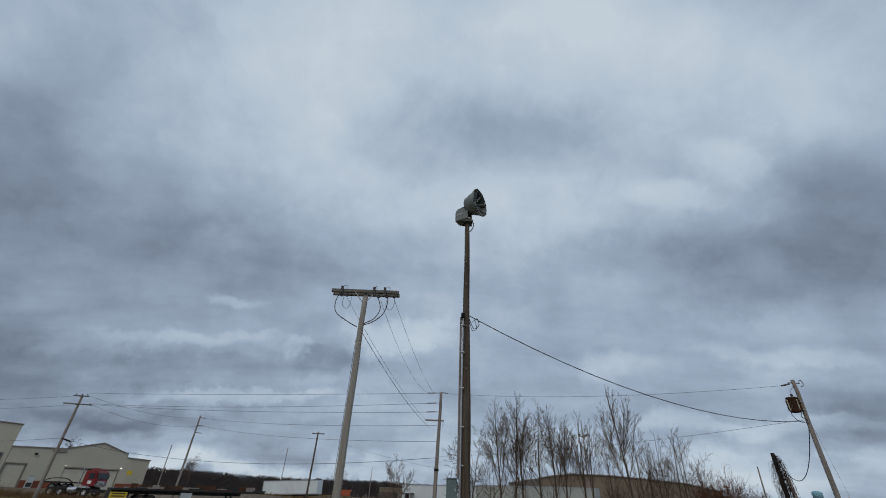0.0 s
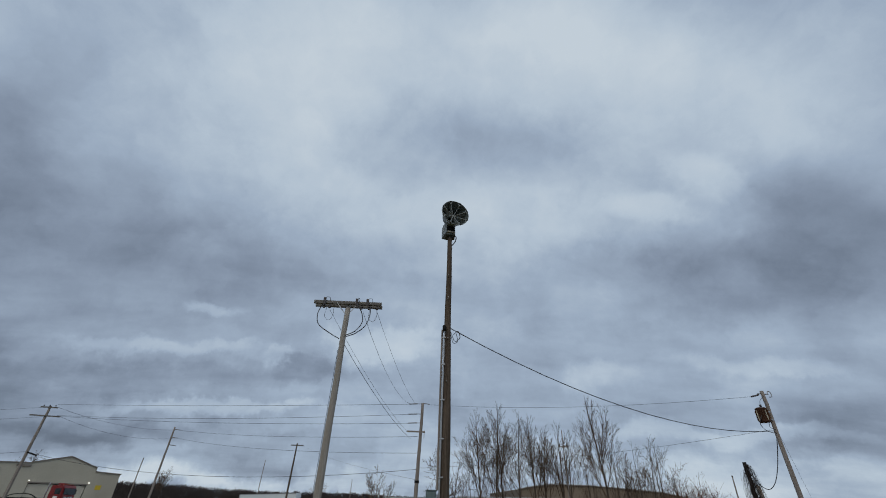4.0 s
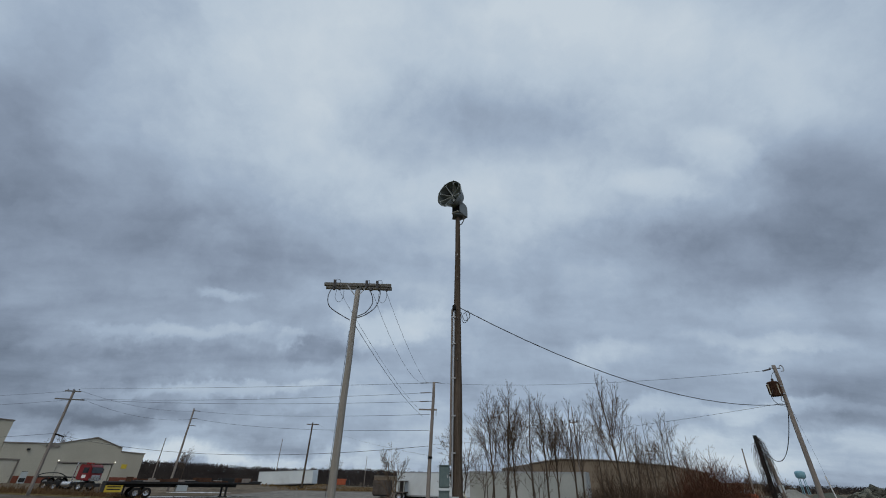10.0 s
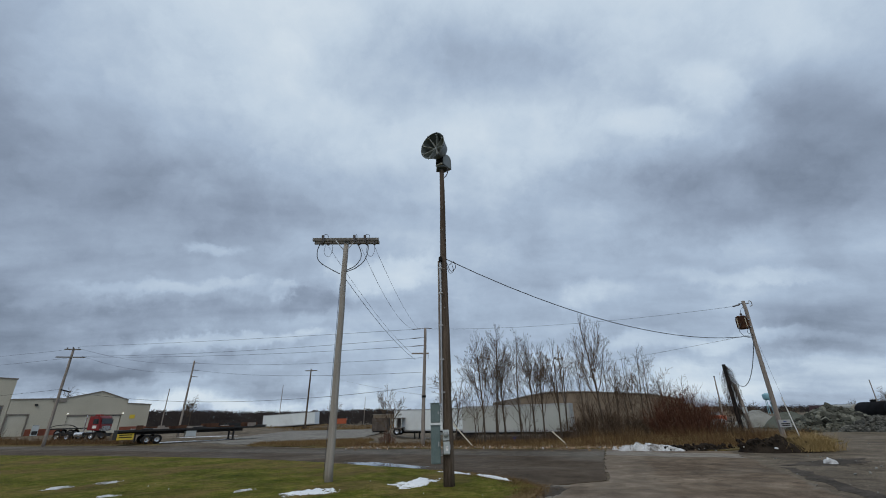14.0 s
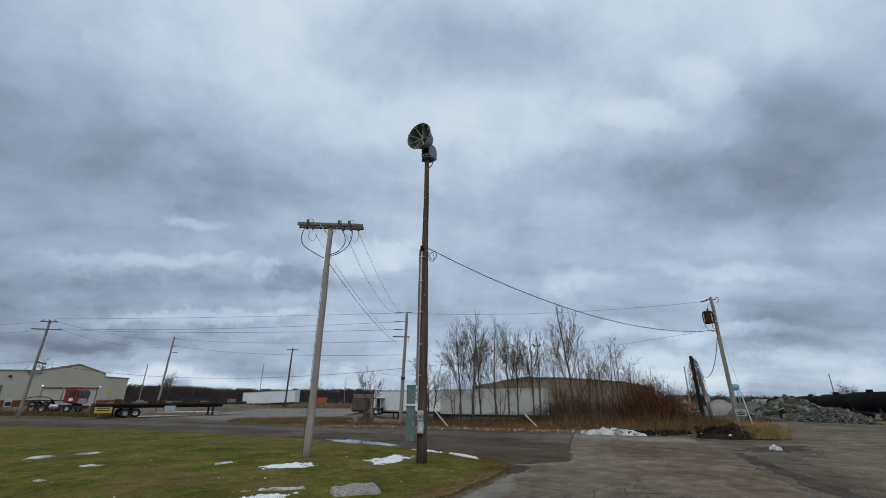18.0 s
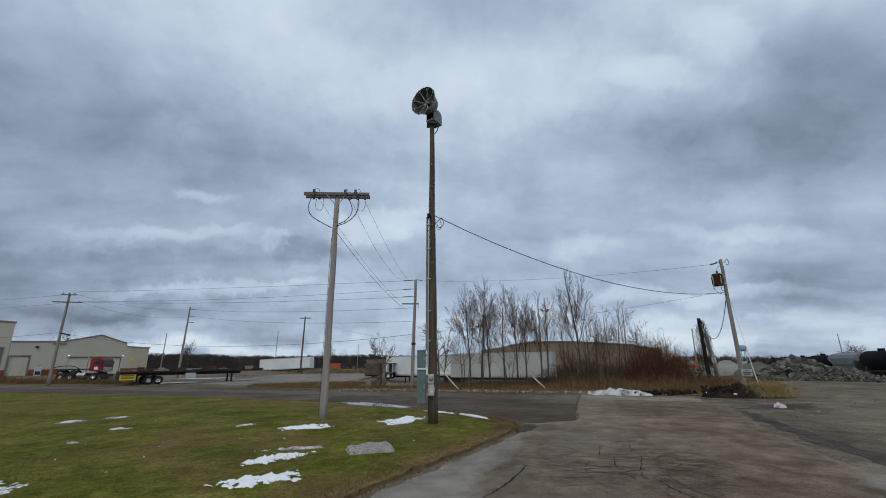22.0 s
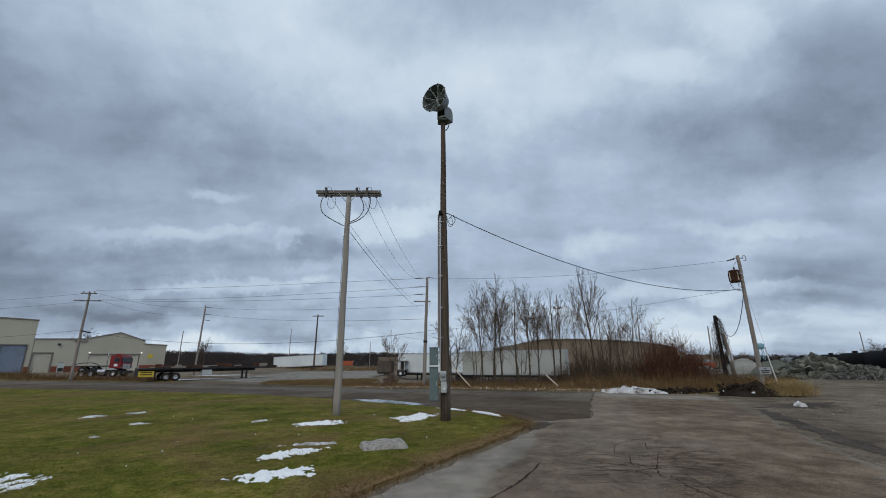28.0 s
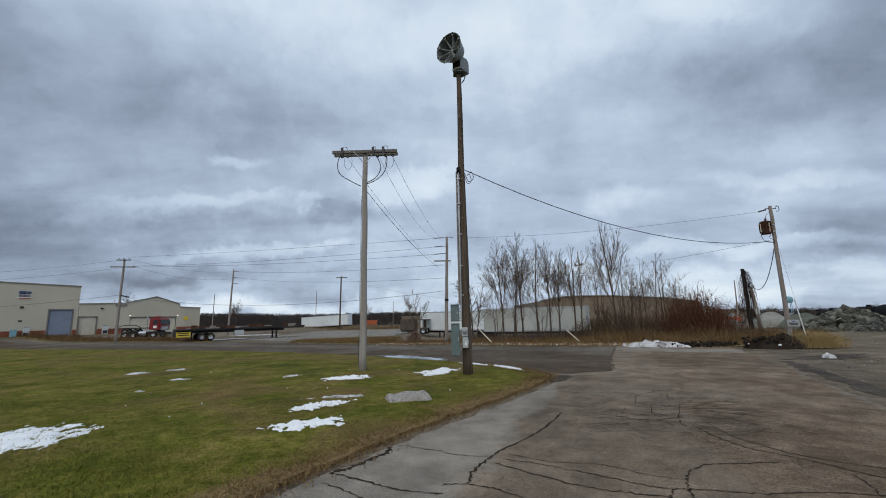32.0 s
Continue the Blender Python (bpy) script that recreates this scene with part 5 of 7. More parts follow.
for x in (-5.6, 3.4):
    ac = thing("air_conditioner", "pale grey air-conditioning unit beside the shed wall", "air conditioner")
    ac.matrix_basis = SHED @ Matrix.Translation((x, -1.0, 0.6))
    part("case", boxes((-0.36, 0.36, -0.36, 0.36, 0, 1.45), bevel=0.03), "meter", ac)
    part("grille", boxes((-0.3, 0.3, -0.375, -0.362, 0.2, 0.7)), "gap_shade", ac)
    part("fan_guard", rods(((0, 0, 1.45), (0, 0, 1.5), 0.3), n=16), "chassis", ac)
bin_ = thing("green_bin", "small green plastic bin by the warehouse wall", "bin")
bin_.matrix_basis = SHED @ Matrix.Translation((-6.9, -1.2, 0.6))
part("body", boxes((-0.35, 0.35, -0.35, 0.35, 0, 1.1), bevel=0.04), M["teal"], bin_)
part("lid", boxes((-0.38, 0.38, -0.38, 0.38, 1.1, 1.18), bevel=0.02), M["teal"], bin_)


# ---- vehicles ----
def wheel(parent, x, y, r=0.5, w=0.28, rim="chrome"):
    t = smooth(part("tyre", lathe([(r * 0.55, -w / 2), (r * 0.92, -w / 2), (r, -w * 0.35), (r, w * 0.35), (r * 0.92, w / 2), (r * 0.55, w / 2), (r * 0.55, -w / 2)], 24, "Y"), "black", parent))
    t.matrix_basis = pose(x, y, r)
    part("rim", lathe([(0.0, -w * 0.2), (r * 0.2, -w * 0.42), (r * 0.25, -w * 0.25), (r * 0.5, -w * 0.3), (r * 0.57, -w * 0.48), (r * 0.57, w * 0.48), (r * 0.3, w * 0.2), (0, w * 0.2)], 20, "Y"), rim, t)
    return t


def van_trailer(name, label, x, y, z, turn, length, mat, height=2.75, tilt=0.0, group="van trailers"):
    """A box trailer: x runs from the rear doors (0) to the front."""
    e = thing(name, label, "semi-trailer", group=group)
    e.matrix_basis = pose(x, y, z, 0, tilt, turn)
    f, top, w = 1.12, 1.12 + height, 1.27
    part("box", boxes((0.05, length, -w, w, f, top), bevel=0.03), mat, e)
    for s in (-1, 1):
        ys = sorted((s * (w + 0.002), s * (w + 0.035)))
        part("top_rail", boxes((0, length, *ys, top - 0.1, top + 0.02)), "steel", e)
        part("bottom_rail", boxes((0, length, *ys, f - 0.04, f + 0.14)), "steel", e)
        for k in range(1, int(length / 1.2)):
            part("side_post", boxes((k * 1.2 - 0.03, k * 1.2 + 0.03, sorted((s * (w + 0.002), s * (w + 0.014)))[0], sorted((s * (w + 0.002), s * (w + 0.014)))[1], f + 0.15, top - 0.11)), mat, e)
    for y0, y1 in ((-w + 0.05, -0.02), (0.02, w - 0.05)):
        d = part("rear_door", boxes((-0.03, 0.045, y0, y1, f + 0.1, top - 0.1), bevel=0.01), mat, e)
        part("lock_rod", rods(((-0.06, (y0 + y1) / 2, f + 0.1), (-0.06, (y0 + y1) / 2, top - 0.1), 0.025), n=6), "steel", d)
    part("rear_frame", boxes((-0.05, 0.05, -w - 0.03, -w + 0.05, f - 0.05, top + 0.02), (-0.05, 0.05, w - 0.05, w + 0.03, f - 0.05, top + 0.02), (-0.05, 0.05, -w, w, top - 0.08, top + 0.03), (-0.06, 0.05, -w, w, f - 0.1, f + 0.08)), "steel", e)
    part("underride_bar", boxes((-0.04, 0.06, -1.0, 1.0, 0.5, 0.6), (-0.02, 0.05, -0.7, -0.6, 0.55, 1.1), (-0.02, 0.05, 0.6, 0.7, 0.55, 1.1)), "chassis", e)
    part("chassis", boxes((0.2, length - 0.3, -0.5, -0.36, 0.8, 1.11), (0.2, length - 0.3, 0.36, 0.5, 0.8, 1.11)), "chassis", e)
    for ax in (1.3, 2.6):
        part("axle", rods(((ax, -1.1, 0.5), (ax, 1.1, 0.5), 0.07), n=8), "chassis", e)
        for s in (-1.08, 1.08):
            wheel(e, ax, s, 0.5, 0.5, "chassis")
    for s in (-0.7, 0.7):
        part("landing_leg", boxes((length - 3.2, length - 3.05, s - 0.08, s + 0.08, 0.1, 1.1), (length - 3.3, length - 2.95, s - 0.15, s + 0.15, 0.02, 0.1)), "chassis", e)
    part("mud_flap", boxes((0.45, 0.47, -1.25, -0.75, 0.25, 1.0), (0.45, 0.47, 0.75, 1.25, 0.25, 1.0)), "black", e)
    return e


van_trailer("van_trailer", "dulled grey-white van trailer parked behind the bank", 16.4, 47.4, -0.98, 152.5, 12.2, "grey_van", 2.72)
van_trailer("van_trailer", "white van trailer standing behind the grey-white one", 8.2, 60.6, -1.06, 151, 12.8, "white_van", 2.8)
van_trailer("van_trailer", "long white van trailer tilted nose-up across the lot", -38.0, 114.2, -0.81, -13, 13.6, "white_van", 2.75, -2.3)
crate = thing("open_box_trailer", "weathered brown open-sided box trailer beside the white trailer", "trailer", -2.85, 64.0, -0.42, -12)
part("floor", boxes((-0.7, 0.7, -1.2, 1.2, 0.85, 0.97)), "weathered", crate)
part("roof", boxes((-0.7, 0.7, -1.2, 1.2, 2.15, 2.25)), "weathered", crate)
part("wall", boxes((-0.7, 0.7, 1.1, 1.2, 0.97, 2.15)), "weathered", crate)
for x in (-0.65, 0.0, 0.65):
    part("post", boxes((x - 0.05, x + 0.05, -1.2, -1.1, 0.97, 2.15)), "grey_van", crate)
for s in (-1.0, 1.0):
    wheel(crate, 0.0, s, 0.5, 0.3)
dump = thing("roll_off_container", "weathered brown steel container at the end of the drive", "container", -5.3, 66.0, 0.0, -10)
part("body", boxes((-1.3, 0.9, -1.0, 1.0, 0.15, 1.85), bevel=0.04), "weathered", dump)
for x in (-1.1, -0.5, 0.1, 0.7):
    part("rib", boxes((x - 0.06, x + 0.06, -1.08, -1.002, 0.2, 1.8)), "weathered", dump)
part("skid", boxes((-1.2, 0.8, -0.8, 0.8, -0.05, 0.15)), "chassis", dump)
for k, (x, y) in enumerate(((9.6, 45.4), (8.0, 46.2))):
    drum = thing("plastic_drum", "blue plastic drum under the grey-white trailer", "drum", x, y, land(x, y))
    smooth(part("body", lathe([(0, 0), (0.28, 0), (0.3, 0.1), (0.3, 0.4), (0.31, 0.45), (0.3, 0.5), (0.3, 0.8), (0.26, 0.88), (0, 0.88)], 16), "blue_drum" if k == 0 else "black", drum))
    part("cap", rods(((0.12, 0, 0.88), (0.12, 0, 0.92), 0.05), n=8), "black", drum)

# long black flatbed trailer, its rear to the left
flat = thing("flatbed_trailer", "long black flatbed trailer loaded with rusty scrap and timber", "flatbed trailer", -28.2, 48.2, 0.0, 40.5)
part("deck", boxes((-2.3, 12.0, -1.25, 1.25, 1.18, 1.36), bevel=0.02), "chassis", flat)
part("beam", boxes((-2.2, 9.6, -0.62, -0.44, 0.9, 1.18)), "chassis", flat)
part("beam", boxes((-2.2, 9.6, 0.44, 0.62, 0.9, 1.18)), "chassis", flat)
for k in range(8):
    part("side_rail", boxes((-1.4 + k * 1.65, 0.15 + k * 1.65, -1.3, -1.253, 1.2, 1.34)), "chassis", flat)
for ax in (0.2, 1.08):
    part("axle", rods(((ax, -1.1, 0.5), (ax, 1.1, 0.5), 0.07), n=8), "chassis", flat)
    for s in (-1.08, 1.08):
        wheel(flat, ax, s, 0.44, 0.5, "chrome")
part("mud_flap", boxes((-0.8, -0.77, -1.3, -0.75, 0.25, 1.1)), "black", flat)
part("rear_bar", boxes((-2.3, -2.22, -1.2, 1.2, 0.5, 1.175)), "chassis", flat)
for s in (-0.75, 0.75):
    part("landing_leg", boxes((8.5, 8.66, s - 0.09, s + 0.09, 0.08, 1.18), (8.38, 8.78, s - 0.2, s + 0.2, 0.0, 0.08)), "chassis", flat)
part("leg_brace", rods(((8.58, -0.75, 0.5), (8.58, 0.75, 0.8), 0.035), n=6), "chassis", flat)
part("tool_box", boxes((3.6, 4.6, -1.25, -0.7, 0.55, 1.1), bevel=0.02), "meter", flat, "pale grey box under the deck")
part("oversize_banner", boxes((-2.3, -0.95, -1.34, -1.305, 0.5, 1.05)), "yellow", flat, "yellow warning banner with plain dark bars")
for z in (0.74, 0.95):
    part("banner_bar", boxes((-2.15, -1.1, -1.352, -1.3405, z - 0.06, z + 0.03)), "chassis", flat)
part("gooseneck", boxes((10.8, 12.1, -1.2, 1.2, 1.365, 1.48), bevel=0.03), "chassis", flat)
rnd = random.Random(5)
for k in range(22):
    x = rnd.uniform(-0.6, 10.5)
    l, w, h = rnd.uniform(0.5, 2.0), rnd.uniform(0.3, 0.9), rnd.uniform(0.1, 0.42)
    load = part("scrap_beam", boxes((-l / 2, l / 2, -w / 2, w / 2, 0, h), bevel=0.02), rnd.choice(("rust", "rust", "chassis", "pole_grey")))
    load.matrix_basis = flat.matrix_basis @ pose(x, rnd.uniform(-0.8, 0.8), 1.362, 0, 0, rnd.uniform(-12, 12))
    tagged(load, "rusty scrap beam lying on the flatbed", "scrap", "scrap on the flatbed")

truck = thing("lorry_tractor", "red cab-over truck tractor parked before the shed", "truck", -43.9, 63.4, land(-43.9, 63.4), -2)
cabm = bmesh.new()
prof = [(0.1, 1.25), (1.75, 1.15), (1.78, 1.95), (1.62, 2.8), (1.45, 2.95), (0.15, 2.95), (0.1, 2.85)]
a = [cabm.verts.new((x, -1.1, z)) for x, z in prof]
b = [cabm.verts.new((x, 1.1, z)) for x, z in prof]
cabm.faces.new(a), cabm.faces.new(b[::-1])
for k in range(len(prof)):
    cabm.faces.new((a[k], b[k], b[(k + 1) % len(prof)], a[(k + 1) % len(prof)]))
bmesh.ops.recalc_face_normals(cabm, faces=cabm.faces)
bmesh.ops.bevel(cabm, geom=list(cabm.edges), offset=0.07, segments=2, affect="EDGES")
part("cab", cabm, "red_paint", truck)
part("windscreen", box(bmesh.new(), 0.0, 0.03, -0.95, 0.95, -0.34, 0.34, 0.01, Matrix.Translation((1.735, 0, 2.32)) @ Matrix.Rotation(radians(-9), 4, "Y")), "glass", truck)
part("wiper", rods(((1.82, -0.1, 1.98), (1.79, -0.6, 2.3), 0.012), n=5), "black", truck)
for s in (-1.115, 1.115):
    part("side_window", boxes((0.75, 1.45, min(s, s * 0.995), max(s, s * 0.995), 2.0, 2.62)), "glass", truck)
    part("door_seam", boxes((0.62, 0.64, min(s, s * 0.998), max(s, s * 0.998), 1.1, 2.8)), "chassis", truck)
    part("door_emblem", boxes((0.8, 1.3, min(s, s * 0.996), max(s, s * 0.996), 1.45, 1.8)), "white", truck)
    part("mirror", boxes((1.45, 1.52, s * 1.25 - 0.08, s * 1.25 + 0.08, 2.0, 2.55), bevel=0.02), "chassis", truck)
    part("exhaust", rods(((-0.45, s * 0.7, 1.0), (-0.45, s * 0.7, 3.25), 0.07), n=10), "chrome", truck)
part("grille", boxes((1.77, 1.83, -0.75, 0.75, 1.1, 1.75), bevel=0.02), "chrome", truck)
for k in range(5):
    part("grille_bar", boxes((1.831, 1.845, -0.7, 0.7, 1.16 + k * 0.12, 1.2 + k * 0.12)), "chassis", truck)
for s in (-0.95, 0.95):
    part("headlight", rods(((1.76, s, 1.3), (1.83, s, 1.3), 0.11), n=12), "meter_glass", truck)
for k in range(5):
    part("roof_lamp", boxes((1.2, 1.3, -0.8 + k * 0.4, -0.7 + k * 0.4, 3.0, 3.07)), "orange", truck)
part("horn_rack", boxes((0.2, 0.9, -0.3, 0.3, 3.0, 3.2), bevel=0.04), "red_paint", truck)
part("bumper", boxes((1.7, 1.95, -1.22, 1.22, 0.45, 0.85), bevel=0.05), "chassis", truck)
part("frame_rail", boxes((-4.2, 1.6, -0.5, -0.36, 0.7, 0.98)), "chassis", truck)
part("frame_rail", boxes((-4.2, 1.6, 0.36, 0.5, 0.7, 0.98)), "chassis", truck)
part("fifth_wheel", rods(((-2.6, 0, 0.98), (-2.6, 0, 1.12), 0.5), n=20), "chassis", truck)
part("fuel_tank", rods(((-1.3, -0.95, 0.75), (-0.2, -0.95, 0.75), 0.3), n=14), "chrome", truck)
part("fuel_tank", rods(((-1.3, 0.95, 0.75), (-0.2, 0.95, 0.75), 0.3), n=14), "chrome", truck)
for ax, w in ((0.9, 0.3), (-2.1, 0.55), (-3.4, 0.55)):
    for s in (-1.02, 1.02):
        wheel(truck, ax, s, 0.5, w)
car = thing("low_flat_trailer", "low black trailer half hidden behind the weeds", "trailer", -48.8, 66.6, land(-48.8, 66.6), 20)
part("deck", boxes((-2.6, 2.6, -1.1, 1.1, 0.85, 1.02), bevel=0.02), "chassis", car)
for ax in (-1.2, 0.2):
    for s in (-1.0, 1.0):
        wheel(car, ax, s, 0.42, 0.3, "steel")
part("arch", tubes([curve_through([(-2.4, -1.15, 0.9), (-1.6, -1.15, 1.35), (0.0, -1.15, 1.4), (1.0, -1.15, 0.95)], 0.06)], 6), "chassis", car)

# ---- behind the trees ----
hall = thing("long_hall", "long low tan-brown metal hall behind the bare trees", "industrial hall", 16, 92, land(16, 92))
bm = bmesh.new()
prof = [(5.5, -0.3), (5.5, 6.15), (8, 6.6), (11.5, 7.05), (20, 7.0), (34, 6.2), (41, 5.0), (41, -0.3)]
a = [bm.verts.new((x, 0, z)) for x, z in prof]
b = [bm.verts.new((x, 35, z)) for x, z in prof]
bm.faces.new(a), bm.faces.new(b[::-1])
for k in range(len(prof)):
    bm.faces.new((a[k], b[k], b[(k + 1) % len(prof)], a[(k + 1) % len(prof)]))
bmesh.ops.recalc_face_normals(bm, faces=bm.faces)
part("hall_body", bm, "brown_wall", hall)
part("roof_edge", tubes([[((x, -0.12, z + 0.06), 0.14) for x, z in prof[1:7]]], 6), "roof_trim", hall)
for k in range(8):
    part("wall_rib", boxes((6.5 + k * 4.5, 6.8 + k * 4.5, -0.1, -0.005, 0, 5.2)), "brown_wall", hall)
far = thing("red_container", "bright red skip far across the lot", "skip", -31, 180, land(-31, 180))
part("body", boxes((-3, 2.5, -1.2, 1.2, 0.2, 2.1), bevel=0.05), "orange", far)
part("lid", boxes((2.6, 3.8, -1.2, 1.2, 0.2, 1.6), bevel=0.05), "chassis", far)
for x, y, w, d, h, m in ((-15, 300, 30, 14, 4.5, "brown_wall"), (150, 260, 34, 16, 5.0, "siding"), (230, 330, 30, 16, 7.0, "brown_wall"), (120, 280, 18, 12, 4.0, "white_van")):
    hut = thing("far_building", "small far-off industrial building on the horizon", "building", x, y, land(x, y), group="far buildings")
    part("wall_block", boxes((-w / 2, w / 2, 0, d, 0, h)), m, hut)
    part("roof", boxes((-w / 2 - 0.5, w / 2 + 0.5, -0.5, d + 0.5, h, h + 0.5)), "roof_trim", hut)
tower = thing("water_tower", "pale teal water tower on the horizon", "water tower", 208, 250, 0.8)
smooth(part("tank", lathe([(0, 5.2), (1.6, 5.3), (2.3, 5.8), (2.42, 8.0), (2.2, 8.5), (1.1, 9.0), (0, 9.1)], 20), "teal", tower))
for k in range(4):
    a = k * math.pi / 2 + 0.4
    part("leg", rods(((1.8 * math.cos(a), 1.8 * math.sin(a), -2.4), (1.5 * math.cos(a), 1.5 * math.sin(a), 6.2), 0.18), n=6), "teal", tower)

# ---- yard by the railway ----
heap("gravel_pile", 40.6, 52.0, 2.7, 2.2, 1.75, "gravel_pile", "smooth pale grey gravel pile", "gravel pile", 11, 0, 0.12)
heap("gravel_pile", 40.9, 47.6, 2.7, 2.1, 1.6, "green_gravel", "smooth grey-green gravel pile", "gravel pile", 12, 0, 0.1)


def rock_pile(name, x0, y0, rx, ry, h, count, seed, small, large, label, category, stone):
    """A heap coloured as the shade between stones, with broken stones all over it."""
    base = heap(name, x0, y0, rx, ry, h * 0.9, "stone_gap_shade", label, category, seed, 0, 0.35)
    rnd, rows = random.Random(seed), []
    while len(rows) < count:
        u, v = rnd.uniform(-1, 1), rnd.uniform(-1, 1)
        d = math.hypot(u, v)
        if d < 1.05:
            x, y = x0 + rx * 1.03 * u, y0 + ry * 1.03 * v
            rows.append((x, y, land(x, y) - 0.05 + h * max(0, 1 - d**1.4) ** 0.8 * rnd.uniform(0.85, 1.12), small + (large - small) * rnd.random() ** 2))
    stones(rows, seed + 40, stone, "broken_rock", "", "", 1, "stuff").parent = base


rock_pile("rubble_pile", 39.7, 41.0, 4.0, 2.7, 1.62, 1700, 13, 0.09, 0.48, "long pile of broken concrete and rock", "rubble pile", "rock")
rock_pile("stone_pile", 37.9, 35.0, 3.2, 2.1, 1.1, 1600, 14, 0.04, 0.17, "pile of pale broken stones", "stone pile", "pale_rock")


def track_point(s, side=0.0):
    off = TRACK_OFF + side
    return s * TRACK_U[0] + off * TRACK_N[0], s * TRACK_U[1] + off * TRACK_N[1]


def track_strip(name, half, lift, side, mat, label, category):
    verts, faces = [], []
    for k in range(61):
        s = -170 + 10 * k
        z = rail_height(s)
        for w, h in ((-half, lift - 0.18), (-half * 0.8, lift), (half * 0.8, lift), (half, lift - 0.18)):
            x, y = track_point(s, side + w)
            verts.append((x, y, z + h))
        if k:
            i = 4 * k
            faces += [(i - 4 + j, i - 3 + j, i + 1 + j, i + j) for j in range(3)]
    return tagged(part(name, (verts, faces), mat), label, category, kind="structure")


track_strip("railway_ballast", 2.4, -0.12, 0.0, "gravel_pile", "grey gravel bed of the railway line", "railway")
for side in (-0.72, 0.72):
    track_strip("rail", 0.05, 0.03, side, "rust", "rusty steel rail on the gravel bed", "rail")


def bogie(parent, x):
    for ax in (x - 0.9, x + 0.9):
        part("wheelset", rods(((ax, -0.78, 0.46), (ax, -0.66, 0.46), 0.46), ((ax, 0.66, 0.46), (ax, 0.78, 0.46), 0.46), ((ax, -0.66, 0.46), (ax, 0.66, 0.46), 0.09), n=14), "rust", parent)
    part("bogie_frame", boxes((x - 1.2, x + 1.2, -0.98, -0.82, 0.35, 0.68), (x - 1.2, x + 1.2, 0.82, 0.98, 0.35, 0.68), (x - 0.2, x + 0.2, -0.85, 0.85, 0.5, 0.8), bevel=0.03), "chassis", parent)


